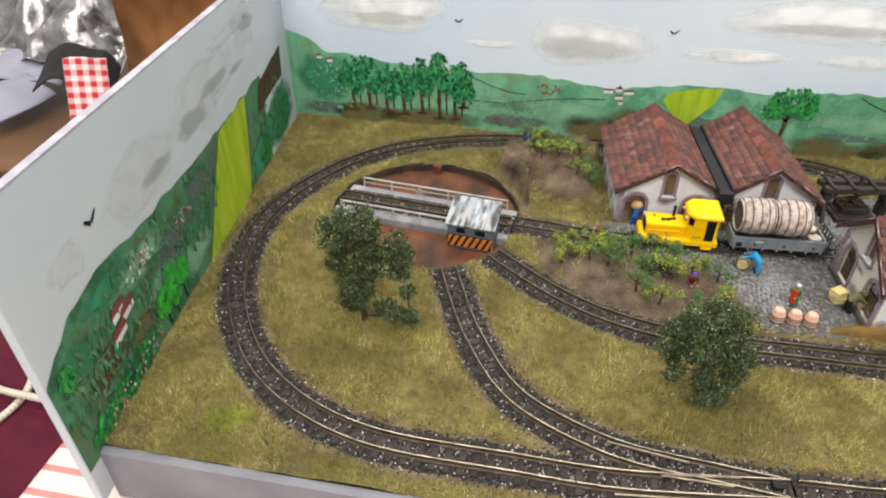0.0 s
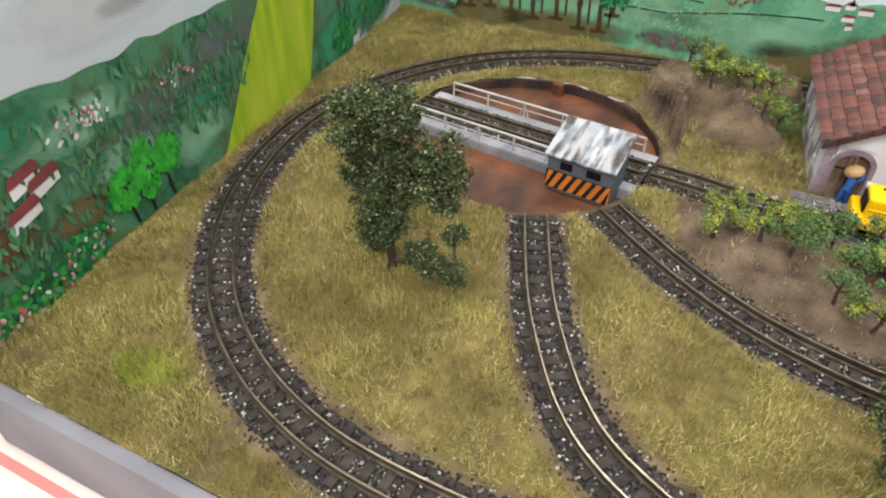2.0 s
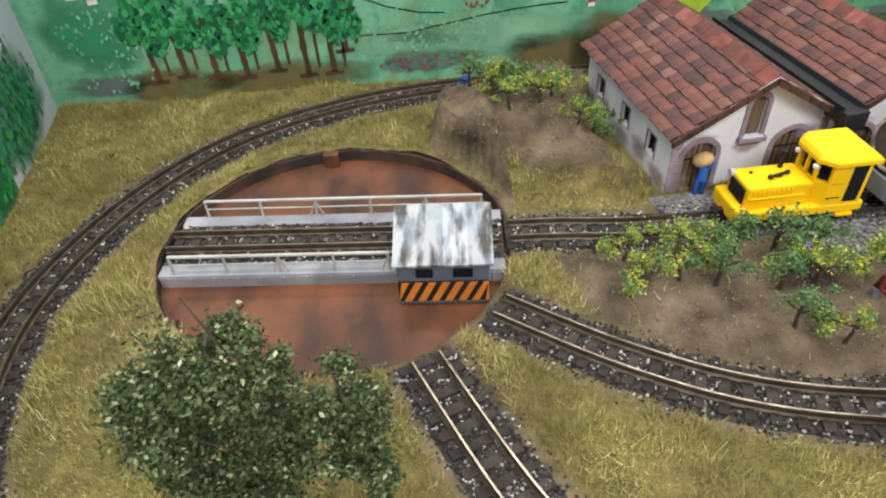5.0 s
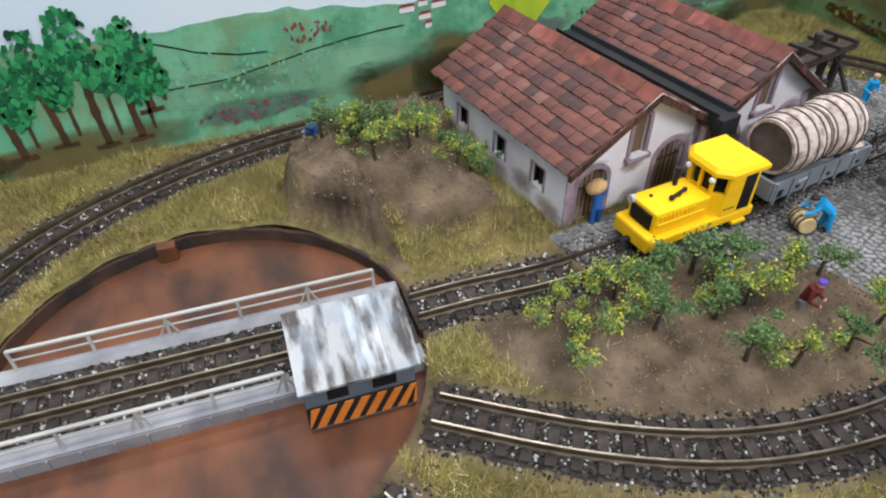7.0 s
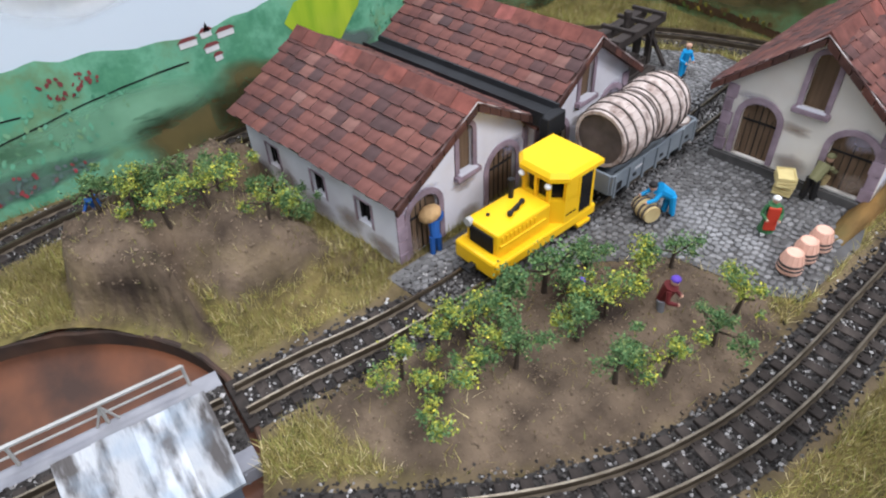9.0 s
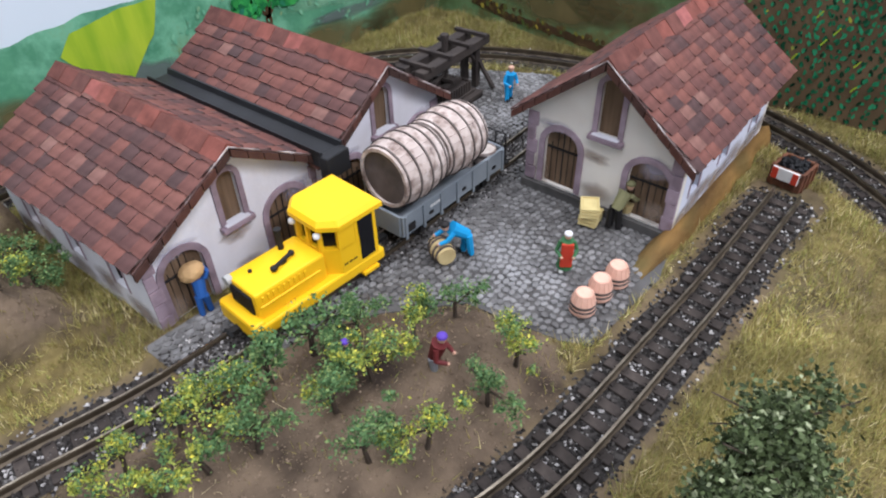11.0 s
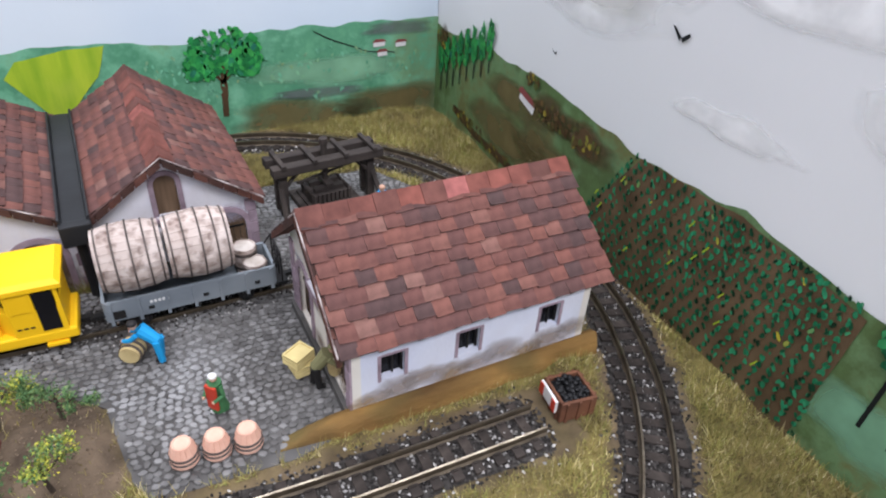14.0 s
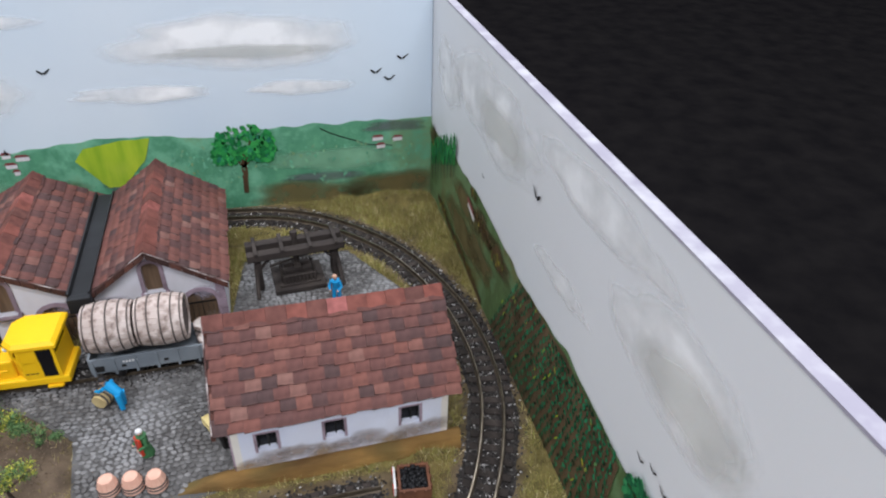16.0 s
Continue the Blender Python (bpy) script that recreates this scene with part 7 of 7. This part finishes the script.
tree(1.53, -2.81, "dark green model tree on the grass by the turntable",
     [[(V(0, 0, -0.03), 0.034), (V(-0.01, 0, 0.15), 0.028), (V(-0.03, 0.01, 0.42), 0.022), (V(-0.06, 0.02, 0.72), 0.012)], [(V(0, 0, 0.20), 0.022), (V(0.08, 0.02, 0.38), 0.018), (V(0.10, 0.03, 0.56), 0.014), (V(0.09, 0.02, 0.76), 0.008)], [(V(0.08, 0.02, 0.38), 0.014), (V(0.18, 0.03, 0.52), 0.010), (V(0.27, 0.04, 0.62), 0.006)], [(V(0, 0, 0.3), 0.016), (V(-0.13, 0.02, 0.46), 0.010), (V(-0.2, 0.02, 0.6), 0.006)], [(V(0, 0, 0.05), 0.016), (V(0.14, -0.03, 0.09), 0.011), (V(0.33, -0.05, 0.13), 0.006)]],
     [(-0.09, 0.02, 0.80, 0.11), (0.02, 0.03, 0.81, 0.10), (-0.17, 0.0, 0.74, 0.09), (-0.11, -0.04, 0.66, 0.10), (0.08, 0.0, 0.76, 0.08), (-0.02, 0.0, 0.68, 0.09), (0.03, 0.02, 0.60, 0.07), (-0.12, 0.02, 0.52, 0.08), (-0.16, 0.0, 0.44, 0.06), (0.08, 0.02, 0.60, 0.06), (0.08, 0.02, 0.48, 0.06), (0.0, 0.0, 0.50, 0.06), (0.23, 0.03, 0.66, 0.09), (0.28, 0.02, 0.57, 0.08), (0.21, 0.0, 0.50, 0.09), (0.15, 0.0, 0.58, 0.06), (0.26, 0.0, 0.44, 0.06), (-0.07, -0.02, 0.36, 0.10), (-0.10, 0.0, 0.24, 0.10), (-0.02, -0.03, 0.22, 0.08), (0.04, -0.02, 0.32, 0.07), (-0.02, 0.0, 0.44, 0.07), (0.18, -0.04, 0.17, 0.06), (0.26, -0.05, 0.14, 0.07), (0.34, -0.03, 0.12, 0.055), (0.28, 0.03, 0.27, 0.05), (0.11, 0.0, 0.14, 0.05), (-0.09, 0.03, 0.13, 0.07)], 60000, 11, 0.95)
tree(3.52, -3.06, "dark green bushy model tree on the front grass",
     [[(V(0, 0, -0.03), 0.03), (V(0.01, 0, 0.14), 0.024), (V(-0.02, 0, 0.34), 0.018), (V(-0.02, 0.02, 0.5), 0.01)], [(V(0, 0, 0.16), 0.018), (V(0.10, 0, 0.28), 0.012), (V(0.14, 0, 0.4), 0.007)], [(V(0, 0, 0.2), 0.016), (V(-0.14, 0, 0.34), 0.011), (V(-0.2, 0, 0.45), 0.006)]],
     [(-0.06, 0, 0.56, 0.10), (0.05, 0.02, 0.53, 0.10), (-0.17, 0, 0.49, 0.10), (-0.22, 0, 0.38, 0.08), (0.12, 0.0, 0.43, 0.09), (0.15, 0, 0.30, 0.08), (-0.10, -0.05, 0.40, 0.10), (0.03, 0.04, 0.35, 0.08), (0.13, -0.02, 0.16, 0.08), (0.01, -0.04, 0.13, 0.08), (0.09, -0.05, 0.05, 0.06), (-0.15, 0.03, 0.28, 0.08), (-0.02, 0.05, 0.24, 0.07), (-0.02, 0.0, 0.46, 0.1), (-0.16, -0.03, 0.19, 0.07), (0.0, -0.08, 0.04, 0.05)], 48000, 12, 1.04)

# ---- static grass, uncountable ----
def grass(name, n, region, keep, length, material, label, seed):
    rng = np.random.default_rng(seed)
    x0, x1, y0, y1 = region
    px, py = rng.uniform(x0, x1, n), rng.uniform(y0, y1, n)
    ok = np.array([keep(x, y) for x, y in zip(px, py)])
    px, py = px[ok], py[ok]
    n = len(px)
    ii = np.clip(np.round(px / RES).astype(int), 0, len(GX) - 1)
    jj = np.clip(np.round((py - FRONT) / RES).astype(int), 0, len(GY) - 1)
    pz = HEIGHT[jj, ii] - 0.004
    a = rng.uniform(0, 6.283, n)
    tuft = np.sin(px * 9.0 + 3 * np.sin(py * 5)) * np.cos(py * 8.0 + 2 * np.sin(px * 6))
    h = length * rng.uniform(0.4, 1.35, n) * (1 + 0.5 * tuft)
    lean = rng.uniform(0.1, 1.1, n)
    w = rng.uniform(0.0009, 0.0019, n)
    b = a + rng.uniform(1.0, 2.1, n)
    ux, uy = np.cos(b) * w, np.sin(b) * w
    tx, ty, tz = np.cos(a) * np.sin(lean) * h, np.sin(a) * np.sin(lean) * h, np.cos(lean) * h
    v = np.stack([np.stack([px - ux, py - uy, pz], -1), np.stack([px + ux, py + uy, pz], -1), np.stack([px + tx, py + ty, pz + tz], -1)], 1).reshape(-1, 3) * D
    me = bpy.data.meshes.new(name)
    me.from_pydata(v.tolist(), [], np.arange(3 * n).reshape(-1, 3).tolist())
    me.materials.append(material)
    return tagged(new(name, me), label, "grass", kind="stuff")


def grows(x, y):
    if not free_ground(x, y, 0.152 + 0.02 * math.sin(x * 31) * math.sin(y * 27)):
        return False
    i, j = int(round(x / RES)), int(round((y - FRONT) / RES))
    return SOIL[j, i] < 0.6 or random.random() < 0.04


random.seed(31)
grass("static_grass", 680000, (0, 6.0, FRONT, 0), grows, 0.040, M_GRASS, "straw and olive static grass fibres over the ground", 1)
grass("static_grass", 5000, (0.85, 1.3, -3.9, -3.5), lambda x, y: ((x - 1.02) / 0.13) ** 2 + ((y + 3.70) / 0.09) ** 2 < 1 and grows(x, y), 0.05, M_GRASS_G, "fresh green patch of static grass", 2)

# ---- the hall round the layout ----
bm = bmesh.new()
box(bm, 0, 0, -8.8, 64, 64, 0.3)
tagged(part("floor", bm, M_HALL), "dark hall floor", "floor", kind="structure")
TB = thing("table", 2.9, -2.6, -0.43, 0, "table under the layout with a red striped cloth", "table")
bm = bmesh.new()
box(bm, 0, 0, -0.25, 5.9, 6.0, 0.2, bevel=0.03)
part("tabletop", bm, M_WOODTABLE, TB)
for sx in (-2.7, 2.7):
    for sy in (-2.8, 2.8):
        bm = bmesh.new()
        box(bm, sx, sy, -8.07, 0.4, 0.4, 7.82)
        part("leg", bm, M_WOODTABLE, TB)
bm = bmesh.new()
r = bmesh.ops.create_grid(bm, x_segments=60, y_segments=60, size=1, matrix=Matrix.Diagonal((3.0, 3.08, 1, 1)))
for v in bm.verts:
    v.co.z = 0.004 + 0.02 * max(0, noise.noise(v.co * 1.5))
r = bmesh.ops.extrude_edge_only(bm, edges=[e for e in bm.edges if e.is_boundary])
for v in r["geom"]:
    if isinstance(v, bmesh.types.BMVert):
        v.co.z -= 1.3
        v.co.x += 0.08 * math.sin(v.co.y * 5)
        v.co.y += 0.08 * math.sin(v.co.x * 5)
ob = tagged(part("tablecloth", bm, M_STRIPE, smooth=True), "white tablecloth with red stripes under the layout", "tablecloth")
ob.matrix_basis = pose(2.9 * D, -2.6 * D, -0.43 * D)
bm = bmesh.new()
box(bm, 0, 0, -7.55, 17, 26, 7.55, bevel=0.05)
ob = tagged(part("backdrop", bm, M_FELT), "black felt covered surface beside the layout", "backdrop", kind="structure")
ob.matrix_basis = pose(14.9 * D, 3 * D, -0.95 * D)


def drape(name, sx, sy, nx, ny, fold, sag, material, label, category, m, seed):
    """A cloth with folds and thickness."""
    bm = bmesh.new()
    bmesh.ops.create_grid(bm, x_segments=nx, y_segments=ny, size=1, matrix=Matrix.Diagonal((sx / 2, sy / 2, 1, 1)))
    for v in bm.verts:
        p = Vector((v.co.x * 1.1 + seed, v.co.y * 0.6, seed))
        v.co.z = fold * (noise.noise(p * 1.3) + 0.5 * noise.noise(p * 3.1)) - sag * (v.co.x / sx * 2) ** 2
        v.co.x += 0.1 * fold * noise.noise(p * 2)
        v.co.y += 0.12 * noise.noise(p * 2.3)
    g = bmesh.ops.solidify(bm, geom=list(bm.faces), thickness=0.03)
    ob = tagged(part(name, bm, material, smooth=True), label, category)
    ob.matrix_basis = Matrix.Translation(m.translation * D) @ m.to_3x3().to_4x4()
    return ob


bm = bmesh.new()
box(bm, 0, 0, -6.45, 5.6, 9.0, 6.45, bevel=0.08)
ob = tagged(part("bench_cover", bm, M_MAROON), "bench covered in maroon cloth beside the table", "bench")
ob.matrix_basis = pose(-3.4 * D, -3.2 * D, -2.05 * D)
ST = thing("side_table", -6.0, 5.4, -2.0, 0, "oak table behind the bench with clothes on it", "table")
bm = bmesh.new()
box(bm, 0, 0, -0.25, 7.0, 8.0, 0.25, bevel=0.05)
part("tabletop", bm, M_WOODTABLE, ST)
for sx in (-3.2, 3.2):
    for sy in (-3.7, 3.7):
        bm = bmesh.new()
        box(bm, sx, sy, -6.5, 0.4, 0.4, 6.25)
        part("leg", bm, M_WOODTABLE, ST)
drape("brown_jacket", 3.2, 4.6, 60, 60, 0.42, 0.5, M_JACKET, "brown suede jacket hung over a chair", "jacket", pose(-2.9, 4.0, -1.0, 62, 0, 30), 1.0)
drape("check_towel", 0.55, 1.4, 20, 24, 0.12, 0.1, M_CHECK, "red and white checked towel", "towel", pose(-4.05, 1.95, -1.2, 68, 10, 36), 2.0)
drape("foil_bag", 2.4, 1.6, 40, 30, 0.35, 0.3, M_SILVER, "crumpled silver foil bag", "bag", pose(-6.35, 4.4, -0.7, 34, 5, 10), 3.0)
drape("paper_sheet", 1.2, 1.6, 24, 24, 0.12, 0.2, M_PAPER, "crumpled white paper sheet", "paper", pose(-6.7, 4.0, -1.2, 10, 4, 25), 4.0)
drape("paper_sheet", 1.2, 1.0, 16, 16, 0.1, 0.1, M_PAPER, "crumpled white paper sheet", "paper", pose(-6.5, 3.0, -1.5, 5, 4, -20), 5.0)
drape("black_glove", 1.1, 0.9, 16, 16, 0.18, 0.2, M_BLACK, "black strap lying on the clothes", "strap", pose(-5.1, 3.2, -1.0, 10, 10, 20), 6.0)


def cable(ctrl, name):
    bm = bmesh.new()
    pts = []
    c = [Vector(p) for p in ctrl]
    for i in range(len(c) - 1):
        q = [c[min(max(i + k, 0), len(c) - 1)] for k in (-1, 0, 1, 2)]
        for k in range(14):
            u = k / 14
            pts.append(0.5 * (2 * q[1] + (q[2] - q[0]) * u + (2 * q[0] - 5 * q[1] + 4 * q[2] - q[3]) * u * u + (3 * q[1] - q[0] - 3 * q[2] + q[3]) * u ** 3))
    pts.append(c[-1])
    for a, b in zip(pts, pts[1:]):
        rod(bm, a, b, 0.035, 0.035, 8)
    tagged(part(name, bm, M_CABLE, smooth=True), "white electric cable lying on the bench", "cable")


cable([(-3.4, -1.2, -2.01), (-2.6, -1.7, -2.01), (-2.15, -2.3, -2.01), (-2.25, -2.9, -2.01), (-2.6, -3.6, -2.01), (-3.4, -4.2, -2.01)], "power_cable")
cable([(-3.2, -2.0, -2.01), (-2.5, -2.35, -1.95), (-1.9, -2.45, -1.9), (-1.2, -2.5, -1.85)], "power_cable")

# ---- cobbled yard, laid stone by stone ----
bm = bmesh.new()
vs = [bm.verts.new((x, y, -0.012)) for x, y in YARD]
es = [bm.edges.new((a, b)) for a, b in zip(vs, vs[1:] + vs[:1])]
bmesh.ops.triangle_fill(bm, edges=es, use_beauty=True)
r = bmesh.ops.extrude_face_region(bm, geom=list(bm.faces))
bmesh.ops.translate(bm, verts=[v for v in r["geom"] if isinstance(v, bmesh.types.BMVert)], vec=(0, 0, -0.03))
bmesh.ops.recalc_face_normals(bm, faces=bm.faces)
PAVE = tagged(part("pavement", bm, M_YARD), "grey cobbled yard between the houses", "pavement", kind="structure")


def cobble(seed):
    rng = random.Random(seed)
    n = 7
    pts = []
    for k in range(n):
        a = 2 * math.pi * (k + rng.uniform(-0.25, 0.25)) / n
        r = rng.uniform(0.82, 1.1)
        pts.append((0.0160 * r * math.cos(a), 0.0128 * r * math.sin(a)))
    tip = rng.uniform(-0.06, 0.06)
    v = [(x, y, -0.016) for x, y in pts] + [(x * 0.95, y * 0.95, -0.0080 + tip * x) for x, y in pts] + [(x * 0.72, y * 0.72, -0.0058 + tip * x) for x, y in pts]
    f = [(k + o, (k + 1) % n + o, (k + 1) % n + n + o, k + n + o) for o in (0, n) for k in range(n)] + [tuple(range(2 * n, 3 * n))]
    return v, f


SHAPES = [cobble(k) for k in range(8)]
MESHES = []
for v, f in SHAPES:
    me = bpy.data.meshes.new("cobble")
    me.from_pydata([(x * D, y * D, z * D) for x, y, z in v], [], f)
    me.materials.append(M_COBBLE)
    MESHES.append(me)
rng = random.Random(17)
spots = []
row = 0
y = -2.47
while y < -0.72:
    x = 3.0 + (0.015 if row % 2 else 0.0)
    while x < 5.5:
        p = (x + rng.uniform(-0.005, 0.005), y + rng.uniform(-0.004, 0.004) + 0.05 * math.sin(x * 3.1) + 0.02 * math.sin(x * 9))
        i, j = int(round(p[0] / RES)), int(round((p[1] - FRONT) / RES))
        if edge_gap(YARD, *p) > 0.012 and near[j, i] > 0.085:
            spots.append(p)
        x += rng.uniform(0.0265, 0.0345)
    y += 0.0243
    row += 1
near_yard = sorted(spots, key=lambda p: (p[0] - 4.2) ** 2 + (p[1] + 2.2) ** 2)
for k, p in enumerate(near_yard[:300]):
    ob = new("cobble", MESHES[rng.randrange(8)])
    ob.parent = PAVE
    ob.matrix_basis = pose(p[0] * D, p[1] * D, rng.uniform(-0.002, 0.003) * D, rng.uniform(-3, 3), rng.uniform(-3, 3), rng.uniform(0, 360) if k % 3 == 0 else rng.uniform(-20, 20))
verts, faces = [], []
for p in near_yard[300:]:
    v, f = SHAPES[rng.randrange(8)]
    a = math.radians(rng.uniform(-14, 14))
    c, s = math.cos(a), math.sin(a)
    o = len(verts)
    verts += [((p[0] + x * c - y_ * s) * D, (p[1] + x * s + y_ * c) * D, z * D) for x, y_, z in v]
    faces += [tuple(i + o for i in q) for q in f]
me = bpy.data.meshes.new("cobbles")
me.from_pydata(verts, [], faces)
me.materials.append(M_COBBLE_S)
ob = new("cobbles", me)
ob.parent = PAVE
tagged(ob, "grey cobbles of the back yard", kind="stuff")
